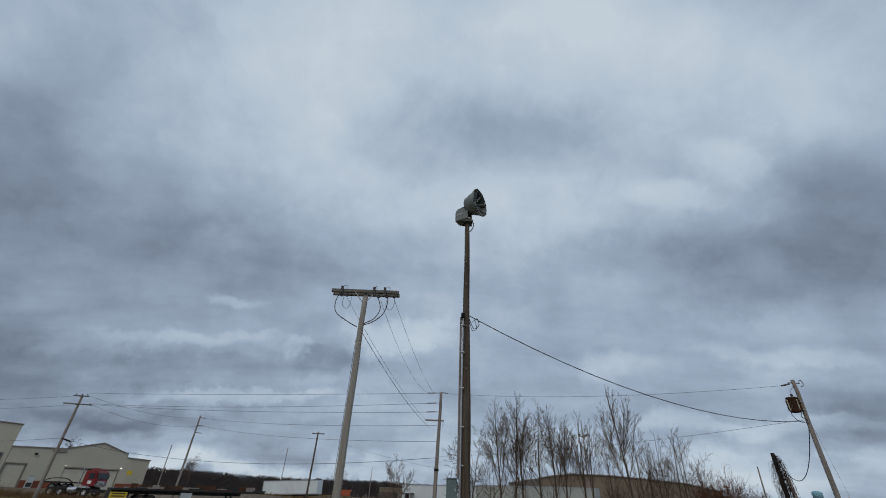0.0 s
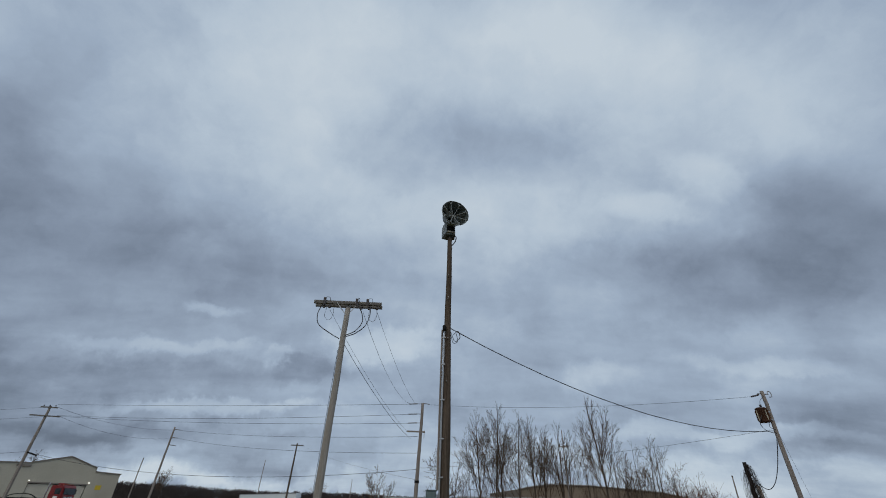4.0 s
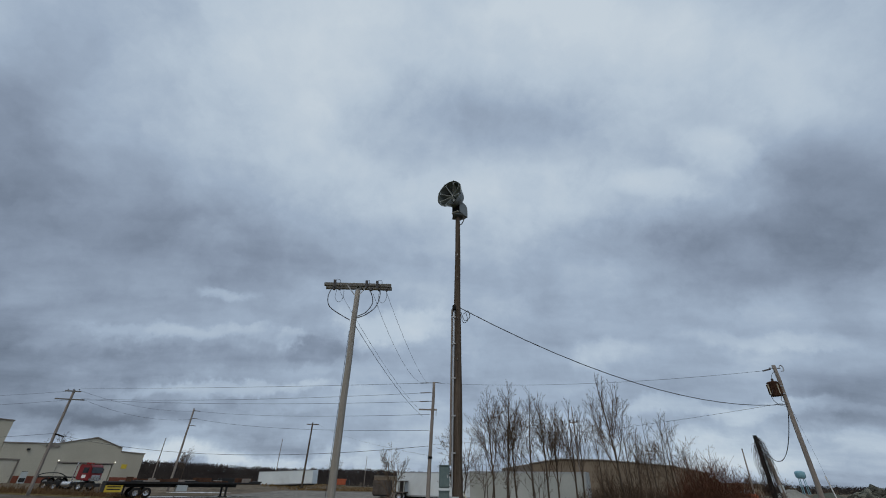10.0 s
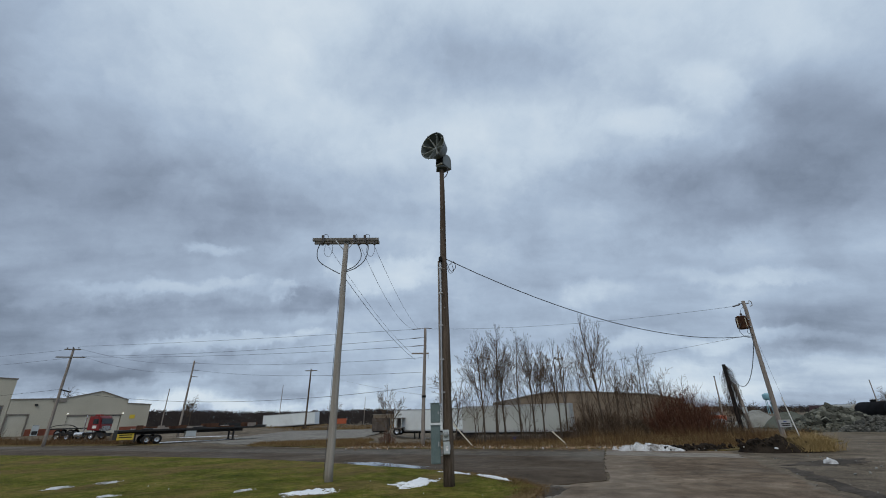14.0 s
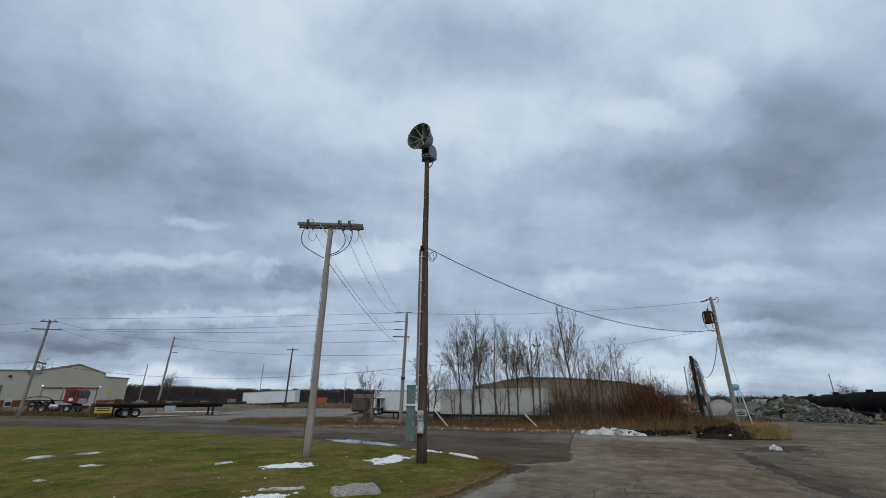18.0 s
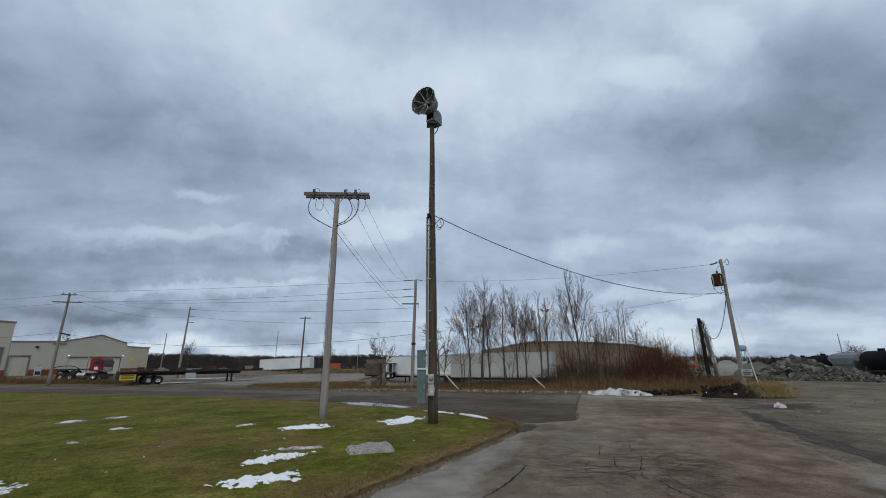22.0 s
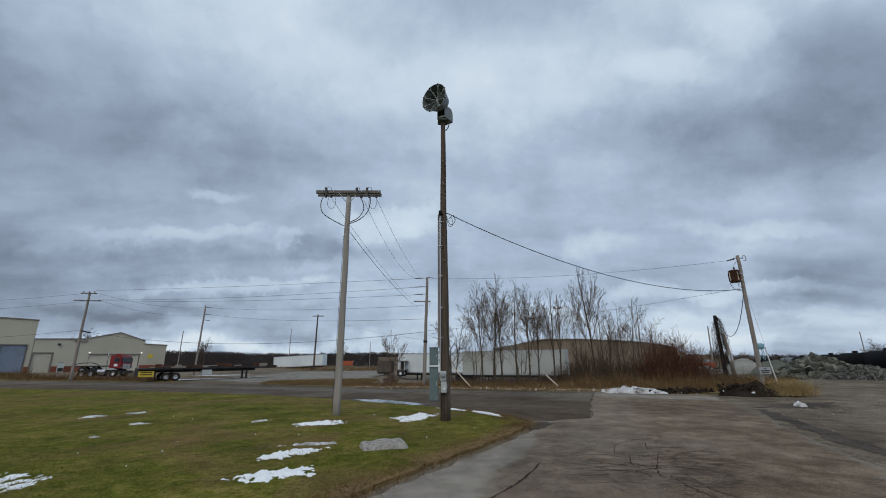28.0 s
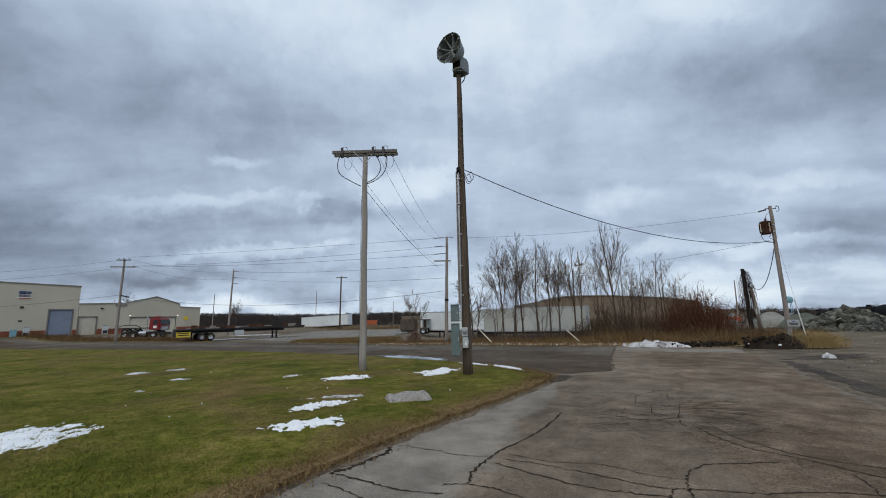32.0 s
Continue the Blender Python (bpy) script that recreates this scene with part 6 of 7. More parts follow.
def wagon(kind, length):
    """A railway wagon, centred on its own middle, running along x."""
    names = {"tank": ("tank_wagon", "black railway tank wagon rolling past behind the rubble"), "silver": ("hopper_wagon", "silver-grey covered hopper wagon rolling past behind the rubble"), "tan": ("hopper_wagon", "dusty pale covered hopper wagon rolling past behind the rubble"), "box": ("box_wagon", "maroon box wagon rolling past behind the rubble"), "flat": ("flat_wagon", "low dark flat wagon rolling past behind the rubble")}
    e = thing(names[kind][0], names[kind][1], "railway wagon", group="wagons of the freight train")
    h = length / 2
    part("sill", boxes((-h + 0.4, h - 0.4, -0.4, 0.4, 0.82, 1.1)), "chassis", e)
    for x in (-h + 2.0, h - 2.0):
        bogie(e, x)
    for x0, x1 in ((-h - 0.12, -h + 0.5), (h - 0.5, h + 0.12)):
        part("coupler", boxes((x0, x1, -0.12, 0.12, 0.75, 0.98), bevel=0.03), "rust", e)
    if kind == "tank":
        m = smooth(part("tank", lathe([(0, -h + 0.5), (0.8, -h + 0.55), (1.25, -h + 0.8), (1.45, -h + 1.2), (1.45, h - 1.2), (1.25, h - 0.8), (0.8, h - 0.55), (0, h - 0.5)], 24, "X"), "tank_black", e))
        m.matrix_basis = pose(0, 0, 2.56)
        part("dome", rods(((0, 0, 3.95), (0, 0, 4.35), 0.42), n=14), "tank_black", e)
        part("walkway", boxes((-1.4, 1.4, -1.0, -0.55, 3.72, 3.78)), "chassis", e)
        part("saddle", boxes((-h + 1.6, -h + 2.4, -1.1, 1.1, 1.08, 1.7), (h - 2.4, h - 1.6, -1.1, 1.1, 1.08, 1.7)), "chassis", e)
        part("ladder", boxes((-0.25, -0.2, -1.52, -1.47, 1.1, 3.7), (0.2, 0.25, -1.52, -1.47, 1.1, 3.7)), "chassis", e)
    elif kind in ("silver", "tan"):
        mt = "silver_wagon" if kind == "silver" else "tan_wagon"
        bm = bmesh.new()
        rings = []
        for x, z in ((-h + 0.3, 2.7), (-h + 1.8, 1.5), (h - 1.8, 1.5), (h - 0.3, 2.7)):
            rings.append([bm.verts.new((x, y, zz)) for y, zz in ((-1.1, z), (-1.46, max(z, 2.0) + 0.2), (-1.48, 3.15), (-1.2, 3.7), (-0.5, 3.98), (0.5, 3.98), (1.2, 3.7), (1.48, 3.15), (1.46, max(z, 2.0) + 0.2), (1.1, z))])
        for r0, r1 in zip(rings, rings[1:]):
            for k in range(10):
                bm.faces.new((r0[k], r0[(k + 1) % 10], r1[(k + 1) % 10], r1[k]))
        bm.faces.new(rings[0]), bm.faces.new(rings[-1][::-1])
        bmesh.ops.recalc_face_normals(bm, faces=bm.faces)
        part("body", bm, mt, e)
        part("roof_walk", boxes((-h + 0.6, h - 0.6, -0.3, 0.3, 4.0, 4.06)), "steel", e)
        for x in (-h * 0.45, 0.0, h * 0.45):
            part("hopper_chute", boxes((x - 0.8, x + 0.8, -0.7, 0.7, 0.7, 1.49), bevel=0.1), mt, e)
            part("side_rib", boxes((x - 0.05, x + 0.05, -1.53, -1.46, 2.2, 3.1)), mt, e)
        part("end_platform", boxes((-h + 0.15, -h + 1.2, -1.4, 1.4, 1.12, 1.2)), "chassis", e)
        part("end_platform", boxes((h - 1.2, h - 0.15, -1.4, 1.4, 1.12, 1.2)), "chassis", e)
    elif kind == "box":
        part("body", boxes((-h + 0.3, h - 0.3, -1.5, 1.5, 1.12, 4.15), bevel=0.05), "maroon", e)
        part("roof", boxes((-h + 0.25, h - 0.25, -1.53, 1.53, 4.16, 4.3), bevel=0.05), "maroon", e)
        part("sliding_door", boxes((-1.3, 1.3, -1.57, -1.51, 1.2, 3.9)), "maroon", e)
        for k in range(9):
            x = -h + 0.9 + k * (length - 1.8) / 8
            if abs(x) > 1.4:
                part("side_post", boxes((x - 0.06, x + 0.06, -1.56, -1.505, 1.2, 4.1)), "maroon", e)
    else:
        part("deck", boxes((-h + 0.2, h - 0.2, -1.4, 1.4, 1.12, 1.3), bevel=0.02), "chassis", e)
        part("load", boxes((-h + 1.2, h - 1.2, -1.1, 1.1, 1.31, 2.0), bevel=0.05), "rust", e)
    return e


TRAIN, lead = [], 36.4
for kind, length in [("flat", 12.9), ("flat", 12.9), ("box", 11.3), ("tan", 18.0)] + [("tank", 13.31)] * 6 + [("silver", 12.7), ("tank", 11.3), ("tank", 10.7)] + [("tank", 13.3)] * 7:
    TRAIN.append((wagon(kind, length - 0.25), lead - length / 2))
    lead -= length


dig = thing("excavator", "orange and white machine parts behind the brush", "machine", 48.2, 70, -0.55, 20)
part("body", boxes((-0.9, 1.1, -1.0, 1.0, 0.7, 1.5), bevel=0.15), "orange", dig)
part("cab", boxes((-1.1, -0.2, -0.9, 0.5, 1.51, 2.0), bevel=0.08), "tarp", dig)
part("track", boxes((-1.9, 1.9, -1.3, -0.8, 0.0, 0.7), bevel=0.15), "chassis", dig)
part("track", boxes((-1.9, 1.9, 0.8, 1.3, 0.0, 0.7), bevel=0.15), "chassis", dig)
tarp = thing("covered_stack", "stack under a pale grey tarpaulin beside the broken pole", "covered stack", 24.4, 36.5, 0, -30)
part("cover", boxes((-1.0, 1.0, -0.6, 0.6, 0, 1.15), bevel=0.2), "tarp", tarp)
part("pallet", boxes((-1.05, 1.05, -0.65, 0.65, -0.02, 0.1)), "pole_grey", tarp)


# ---- trees ----
def grow(h, seed, spread, stems=1, depth=4, thin=1.0, bare=0.22):
    """Limbs of a bare tree as polylines: (trunk lines, branch lines). Limbs leave at a narrow angle and sweep upwards."""
    rnd = random.Random(seed)
    trunks, branches = [], []
    step = (0.34, 0.27, 0.22, 0.19, 0.18)
    often = (0.95, 0.95, 0.95, 0.85, 0.0)
    bend = (0.035, 0.075, 0.10, 0.12, 0.13)

    def limb(p, d, length, r, level):
        n = max(2, int(length / step[level]))
        line, q, v = [], Vector(p), Vector(d).normalized()
        w = bend[level]
        for k in range(n + 1):
            t = k / n
            line.append((q.copy(), max(0.0068, r * (1 - 0.9 * t))))
            if level < depth and k < n and rnd.random() < often[level] * thin and t > (bare if level == 0 else 0.16):
                side = v.cross(Vector((rnd.uniform(-1, 1), rnd.uniform(-1, 1), rnd.uniform(-0.3, 0.3)))).normalized()
                angle = (rnd.uniform(0.42, 0.68) if level == 0 else rnd.uniform(0.35, 0.75)) * spread
                nd = v * math.cos(angle) + side * math.sin(angle)
                rest = length * (1 - t)
                reach = rest * rnd.uniform(0.45, 0.78) + 0.4 if level == 0 else (rest * 0.6 + 0.14 * length) * rnd.uniform(0.6, 1.0)
                limb(q, nd, reach, max(0.0068, line[-1][1] * (rnd.uniform(0.42, 0.62) if level == 0 else rnd.uniform(0.52, 0.72))), level + 1)
            v = (v + Vector((rnd.uniform(-w, w), rnd.uniform(-w, w), rnd.uniform(-w, w) + (0.02 if level == 0 else 0.075 / max(0.6, spread))))).normalized()
            q = q + v * (length / n)
        (trunks if level == 0 else branches).append(line)

    r0 = 0.0082 * h + 0.014
    first = rnd.uniform(0, 6.3)
    for s in range(stems):
        a = first + s * 6.28 / stems + rnd.uniform(-0.4, 0.4)
        off, lean = (0.0, 0.03) if stems == 1 else (0.14, rnd.uniform(0.07, 0.16) * spread)
        limb((off * math.cos(a), off * math.sin(a), -0.2), (lean * math.cos(a), lean * math.sin(a), 1), h * (1.0 if s == 0 else rnd.uniform(0.8, 0.95)), r0 * (1 if stems == 1 else 0.8), 0)
    return trunks, branches


def tree(x, y, h, seed, spread=1.0, stems=1, depth=4, thin=1.0, label="bare grey-brown deciduous tree with fine upright twigs", group="bare trees along the bank", twig="twig", name="tree", stout=1.0, bare=0.22):
    trunks, branches = grow(h, seed, spread, stems, depth, thin, bare)
    branches = [[(p, r * stout) for p, r in line] for line in branches]
    e = thing(name, label, "tree" if name == "tree" else "shrub", x, y, land(x, y), random.Random(seed).uniform(0, 360), group)
    smooth(part("trunk", tubes(trunks, 7), "bark", e))
    part("crown", tubes(branches, 3), twig, e)
    return e


# x, y, height, seed, spread, stems along the bank
for x, y, h, seed, spread, stems in ((4.9, 34.2, 8.6, 2, 1.05, 1), (5.7, 33.8, 9.0, 22, 1.0, 1), (6.6, 34.6, 8.2, 3, 0.95, 1), (7.6, 33.8, 8.5, 4, 1.15, 1), (8.8, 34.4, 8.3, 5, 1.0, 1), (9.7, 34.8, 7.6, 26, 0.95, 1), (10.7, 34.0, 7.8, 25, 1.0, 1), (11.6, 35.2, 7.0, 7, 0.95, 1), (14.1, 34.0, 9.9, 6, 1.0, 1), (13.0, 35.0, 6.4, 12, 0.95, 1), (14.9, 33.8, 6.3, 8, 1.0, 2), (15.9, 35.2, 5.6, 28, 0.95, 1), (16.7, 33.6, 7.0, 9, 1.4, 2), (18.2, 34.2, 7.1, 10, 1.35, 2), (20.4, 34.5, 4.8, 11, 1.2, 2)):
    tree(x, y, h, seed, spread, stems, 4, 1.0 if stems == 1 else 0.9)
for x, y, h, seed in ((4.3, 33.2, 4.6, 24), (5.9, 32.9, 4.2, 27), (7.8, 33.1, 3.6, 29)):
    tree(x, y, h, seed, 1.15, 3, 3, 0.7, "small spreading bare tree with dark crooked limbs", "small bare trees", "undergrowth", stout=1.25, bare=0.1)
tree(2.6, 35.4, 6.4, 1, 1.5, 3, 4, 0.85, "small spreading bare tree with dark crooked limbs", "small bare trees", "undergrowth", stout=1.5, bare=0.14)
for k in range(12):
    tree(12.4 + 0.62 * k, 33.0 + (k * 7 % 5) * 0.55, 3.0 + (k * 5 % 4) * 0.7, 60 + k, 0.8, 1, 3, 0.8, "thin bare sapling in the undergrowth", "bare saplings")
tree(-3.1, 46.0, 5.6, 13, 1.15, 1, 4, 1.0, "small bare tree by the gravel drive", "small bare trees", stout=1.9, bare=0.12)
tree(-13.0, 68.0, 5.4, 14, 1.3, 1, 4, 1.0, "small bare tree by the gravel drive", "small bare trees", stout=1.8, bare=0.2)
tree(-92, 185, 13.0, 15, 1.5, 1, 4, 0.8, "lone bare tree before the far woods", "small bare trees", stout=2.6, bare=0.3)
tree(-72, 94, 9.0, 16, 1.5, 1, 4, 0.9, "bare tree behind the shed roof", "small bare trees", stout=2.4)
for x, y, h, s, sp in ((108.7, 105, 6.2, 17, 1.4), (119.8, 105, 9.2, 18, 1.9), (94.9, 108, 5.0, 19, 1.6), (118, 150, 8.0, 20, 1.6), (112, 158, 7.0, 22, 1.6), (150, 200, 9.0, 21, 1.6)):
    tree(x, y, h, s, sp, 4, 4, 1.0, "broad bare tree beyond the railway", "bare trees beyond the railway", stout=2.8, bare=0.15)


def brush(name, x, y, rx, ry, h, count, seed, mat, label, group=""):
    """A thicket of thin forked stems."""
    rnd = random.Random(seed)
    lines = []
    for k in range(count):
        a, r = rnd.uniform(0, 6.3), math.sqrt(rnd.random())
        px, py = rx * r * math.cos(a), ry * r * math.sin(a)
        hh = h * (1 - 0.55 * r * r) * rnd.uniform(0.6, 1.05)
        lx, ly = rnd.uniform(-0.35, 0.35) * hh + px * 0.25, rnd.uniform(-0.35, 0.35) * hh
        z = land(x + px, y + py)
        stem = [(px, py, z - 0.1), (px + lx * 0.3, py + ly * 0.3, z + hh * 0.4), (px + lx * 0.7, py + ly * 0.7, z + hh * 0.75), (px + lx, py + ly, z + hh)]
        lines.append([(p, 0.014 - 0.0035 * i) for i, p in enumerate(stem)])
        for j in range(7):
            t = rnd.uniform(0.3, 0.95)
            i = min(2, int(t * 3))
            p = Vector(stem[i]).lerp(Vector(stem[i + 1]), t * 3 - i)
            q = p + Vector((rnd.uniform(-1, 1), rnd.uniform(-1, 1), rnd.uniform(0.3, 1.3))) * hh * 0.17
            lines.append([(p, 0.008), (p.lerp(q, 0.5) + Vector((rnd.uniform(-0.05, 0.05),) * 3), 0.006), (q, 0.004)])
    e = thing(name, label, "shrub", x, y, 0, 0, group)
    part("thicket", tubes(lines, 3), mat, e)
    return e


brush("shrub", 18.6, 30.8, 2.3, 1.5, 3.5, 620, 31, "twig_red", "dense russet-brown leafless thicket", "thickets")
brush("shrub", 20.8, 30.4, 1.3, 1.1, 1.35, 160, 32, "undergrowth", "dense russet-brown leafless thicket", "thickets")
brush("shrub", 15.0, 32.4, 1.8, 1.2, 2.2, 230, 33, "undergrowth", "tangled grey-brown leafless undergrowth", "thickets")
brush("shrub", 12.2, 34.4, 1.6, 1.0, 1.9, 170, 37, "undergrowth", "tangled grey-brown leafless undergrowth", "thickets")
brush("shrub", 16.8, 32.4, 1.7, 1.0, 2.1, 230, 38, "undergrowth", "tangled grey-brown leafless undergrowth", "thickets")
brush("shrub", 8.5, 33.8, 3.2, 1.1, 0.9, 110, 34, "undergrowth", "tangled grey-brown leafless undergrowth", "thickets")
brush("shrub", 14.2, 34.6, 1.9, 1.2, 2.7, 280, 35, "undergrowth", "tangled grey-brown leafless undergrowth", "thickets")
# scrub added before the trailers, its dark standing in for the shade beneath them
for k in range(5):
    brush("shrub", 3.4 + 2.5 * k, 40.6 - 0.35 * k, 1.9, 1.3, 1.3, 300, 90 + k, "undergrowth", "low dark leafless scrub added for the shade under the trailers", "scrub by the trailers")
brush("shrub", -2.6, 36.6, 0.6, 0.5, 1.1, 60, 36, "twig_red", "small russet shrub by the drive", "thickets")


def far_woods(name, x0, x1, y0, y1, h, count, seed, label):
    """Woods at the horizon: bare stems and fine crowns as thin upright slivers."""
    rng = np.random.default_rng(seed)
    verts, faces = [], []
    for k in range(count):
        x, y = rng.uniform(x0, x1), rng.uniform(y0, y1)
        hh = h * (0.86 + 0.25 * noise.noise(Vector((x * 0.012, seed, 0)))) * rng.uniform(0.76, 1.03)
        z, m = land(x, y), 44
        w = hh * rng.uniform(0.2, 0.34)
        rise = rng.uniform(0.0, 0.92, m)
        px = x + rng.normal(0, w, m) * (1.1 - 0.75 * rise)
        py = y + rng.uniform(-w, w, m)
        b, l = z - 0.3 + hh * rise, hh * rng.uniform(0.06, 0.16, m)
        top = np.minimum(b + l, z + hh)
        s, lean = rng.uniform(0.1, 0.3, m), rng.normal(0, 0.5, m)
        v = np.stack([np.stack([px - s, py, b], 1), np.stack([px + s, py, b], 1), np.stack([px + lean, py, top], 1)], 1).reshape(-1, 3)
        o = len(verts)
        verts += v.tolist()
        faces += [(o + 3 * j, o + 3 * j + 1, o + 3 * j + 2) for j in range(m)]
    return tagged(part(name, (verts, faces), "far_wood"), label, "woods", kind="stuff")


far_woods("far_woods", -520, -140, 300, 380, 12.8, 2200, 1, "dark bare woods along the horizon")
far_woods("far_woods", -150, 130, 330, 410, 10.5, 1500, 2, "dark bare woods along the horizon")
far_woods("far_woods", 100, 620, 420, 540, 9.0, 1400, 3, "dark bare woods along the horizon")
far_woods("far_woods", -70, 130, 640, 760, 13.0, 400, 4, "dark bare woods along the horizon")
far_woods("far_brush", -150, -20, 190, 260, 3.6, 420, 5, "low dark brush across the far lot")


# ---- grass and weeds ----
def inside(x, y, poly):
    hit, j = False, len(poly) - 1
    for i in range(len(poly)):
        (xi, yi), (xj, yj) = poly[i], poly[j]
        if (yi > y) != (yj > y) and x < (xj - xi) * (y - yi) / (yj - yi) + xi:
            hit = not hit
        j = i
    return hit


def tufts(name, spots, mat, h, w, lean, seed, label, category, blades=1):
    """Blades as thin bent slivers, all in one mesh. spots are (x, y, scale)."""
    rng = np.random.default_rng(seed)
    p = np.repeat(np.array([(x, y, land(x, y)) for x, y, _ in spots]), blades, 0)
    s = np.repeat(np.array([k for _, _, k in spots]), blades)
    n = len(p)
    p[:, :2] += rng.normal(0, 0.05 if blades > 1 else 0, (n, 2)) * (h * 2.5)
    a, hh = rng.uniform(0, 6.28, n), h * s * rng.uniform(0.5, 1.2, n)
    d = np.stack([np.cos(a), np.sin(a), 0 * a], 1) * (w * rng.uniform(0.6, 1.4, n))[:, None]
    b = rng.uniform(0, 6.28, n)
    o = np.stack([np.cos(b), np.sin(b), 0 * b], 1) * (hh * lean * rng.uniform(0.2, 1.0, n))[:, None]
    up = np.stack([0 * a, 0 * a, hh], 1)
    v = np.stack([p - d, p + d, p + d * 0.6 + up * 0.6 + o * 0.45, p - d * 0.6 + up * 0.6 + o * 0.45, p + up + o], 1).reshape(-1, 3)
    f = []
    for k in range(0, 5 * n, 5):
        f += [(k, k + 1, k + 2, k + 3), (k + 3, k + 2, k + 4)]
    return tagged(part(name, (v.tolist(), f), mat), label, category, kind="stuff")


rnd = random.Random(11)
green, edge = [], []
while len(green) < 95000:
    y = 3.5 + 26 * rnd.random() ** 2.4
    x = rnd.uniform(-1.35 * y - 3.5, 3.2)
    if inside(x, y, LAWN):
        near = min(math.hypot(x - a, y - b) for a, b in LAWN[2:10])
        q = noise.noise(Vector((x * 0.35, y * 0.35, 2)))
        if q > -0.55 and rnd.random() < 0.75 + q:
            (edge if rnd.random() < 0.8 - 0.7 * near and near < 1.1 else green).append((x, y, (0.7 + 0.6 * rnd.random()) * (1 + 0.4 * q)))
tufts("lawn_grass", green, "blade", 0.05, 0.007, 1.6, 3, "short olive-green lawn grass", "grass")
for k in range(22000):
    t = rnd.random() * 8.99
    i = int(t)
    (x0, y0), (x1, y1) = LAWN[2 + i], LAWN[3 + i]
    edge.append((x0 + (x1 - x0) * (t - i) + rnd.gauss(-0.22, 0.24), y0 + (y1 - y0) * (t - i) + rnd.gauss(0.05, 0.2), rnd.uniform(0.6, 1.5)))
tufts("edge_grass", edge, "dry_grass", 0.042, 0.007, 2.2, 4, "dead tan grass along the road edge", "grass")
VERGE = [(10.8, 26.3), (7.5, 27.2), (0.6, 30.3), (-5.2, 33.4), (-8, 35.2), (-6, 37.2), (-1, 36.2), (8, 35), (20, 36), (30, 34), (25, 27), (19.5, 23.0), (15.4, 23.2)]
dry, brown = [], []
while len(dry) < 7000:
    x, y = rnd.uniform(-8, 30), rnd.uniform(23, 37)
    if inside(x, y, VERGE):
        q = noise.noise(Vector((x * 0.5, y * 0.5, 9)))
        s = 0.35 + 0.9 * rnd.random() + 0.5 * max(0, q)
        s *= 0.5 + 0.5 * ease(26, 33, y + 0.35 * x)
        (dry if rnd.random() < 0.5 + q else brown).append((x, y, s))
tufts("verge_grass", dry, "dry_grass", 0.26, 0.008, 1.3, 6, "tall dry tan grass on the verge", "weeds", 3)
tufts("verge_weeds", brown, "brown_weed", 0.3, 0.008, 1.2, 7, "brown dead weeds on the verge", "weeds", 3)
straw = [(rnd.gauss(18.5, 0.5), rnd.gauss(21.25, 0.35), rnd.uniform(0.4, 1.15)) for k in range(1900)] + [(rnd.gauss(15.0, 2.5), rnd.gauss(28.5, 1.0), rnd.uniform(0.3, 0.8)) for k in range(260)] + [(rnd.gauss(50.5, 1.6), rnd.gauss(39.5, 0.6), rnd.uniform(0.4, 0.8)) for k in range(250)]
tufts("straw_grass", straw, "straw", 0.74, 0.006, 1.3, 8, "pale straw-coloured tall grass round the pole", "weeds", 3)
weeds = []
while len(weeds) < 3600:
    x, y = rnd.uniform(11, 24), rnd.uniform(25.2, 32.5)
    if y > 33.2 - 0.47 * x + 0.9 * noise.noise(Vector((x * 0.6, 1, 3))) and inside(x, y, VERGE):
        weeds.append((x, y, (0.35 + 0.75 * rnd.random()) * (1 + 0.6 * noise.noise(Vector((x * 0.7, y * 0.7, 5))))))
tufts("tall_dry_weeds", weeds[:2000], "dry_grass", 0.85, 0.007, 0.9, 16, "tall dry tan weeds before the thicket", "weeds", 3)
tufts("tall_brown_weeds", weeds[2000:], "brown_weed", 0.95, 0.007, 0.9, 17, "tall brown dead weeds before the thicket", "weeds", 3)
SHEDV = [(-26, 46.8), (-40, 52.2), (-60, 59.2), (-84, 67.2), (-86, 72), (-60, 62.5), (-46, 60.0), (-36, 55.0), (-28, 49.4)]
left = []
while len(left) < 5200:
    x, y = rnd.uniform(-86, -26), rnd.uniform(46, 72)
    if inside(x, y, SHEDV):
        left.append((x, y, 0.2 + 1.2 * rnd.random() ** 2 * (0.6 + noise.noise(Vector((x * 0.3, y * 0.3, 4))))))
tufts("shed_weeds", left[:2900], "brown_weed", 1.15, 0.014, 0.9, 9, "brown dead weeds before the sheds", "weeds", 3)
tufts("shed_grass", left[2900:], "dry_grass", 0.5, 0.016, 0.9, 10, "dry tan grass before the sheds", "weeds", 3)
isle = []
while len(isle) < 5000:
    x, y = rnd.uniform(-16, -4), rnd.uniform(35, 48)
    if inside(x, y, ISLAND):
        isle.append((x, y, rnd.uniform(0.4, 1.0)))
tufts("island_grass", isle, "dry_grass", 0.3, 0.012, 1.0, 12, "short dry grass beside the gravel drive", "weeds", 2)
lot = [(rnd.uniform(-60, 20), rnd.uniform(88, 180), rnd.uniform(0.5, 1.3)) for k in range(5000)]
tufts("far_weeds", lot, "dry_grass", 0.35, 0.12, 1.2, 13, "dry weeds across the far lot", "weeds", 2)
rows = []
for k in range(420):
    x = rnd.uniform(-5, 14.5)
    y = 31.2 - 0.46 * x + rnd.gauss(0, 0.6)
    rows.append((x, y, 0.02, rnd.uniform(0.015, 0.055)))
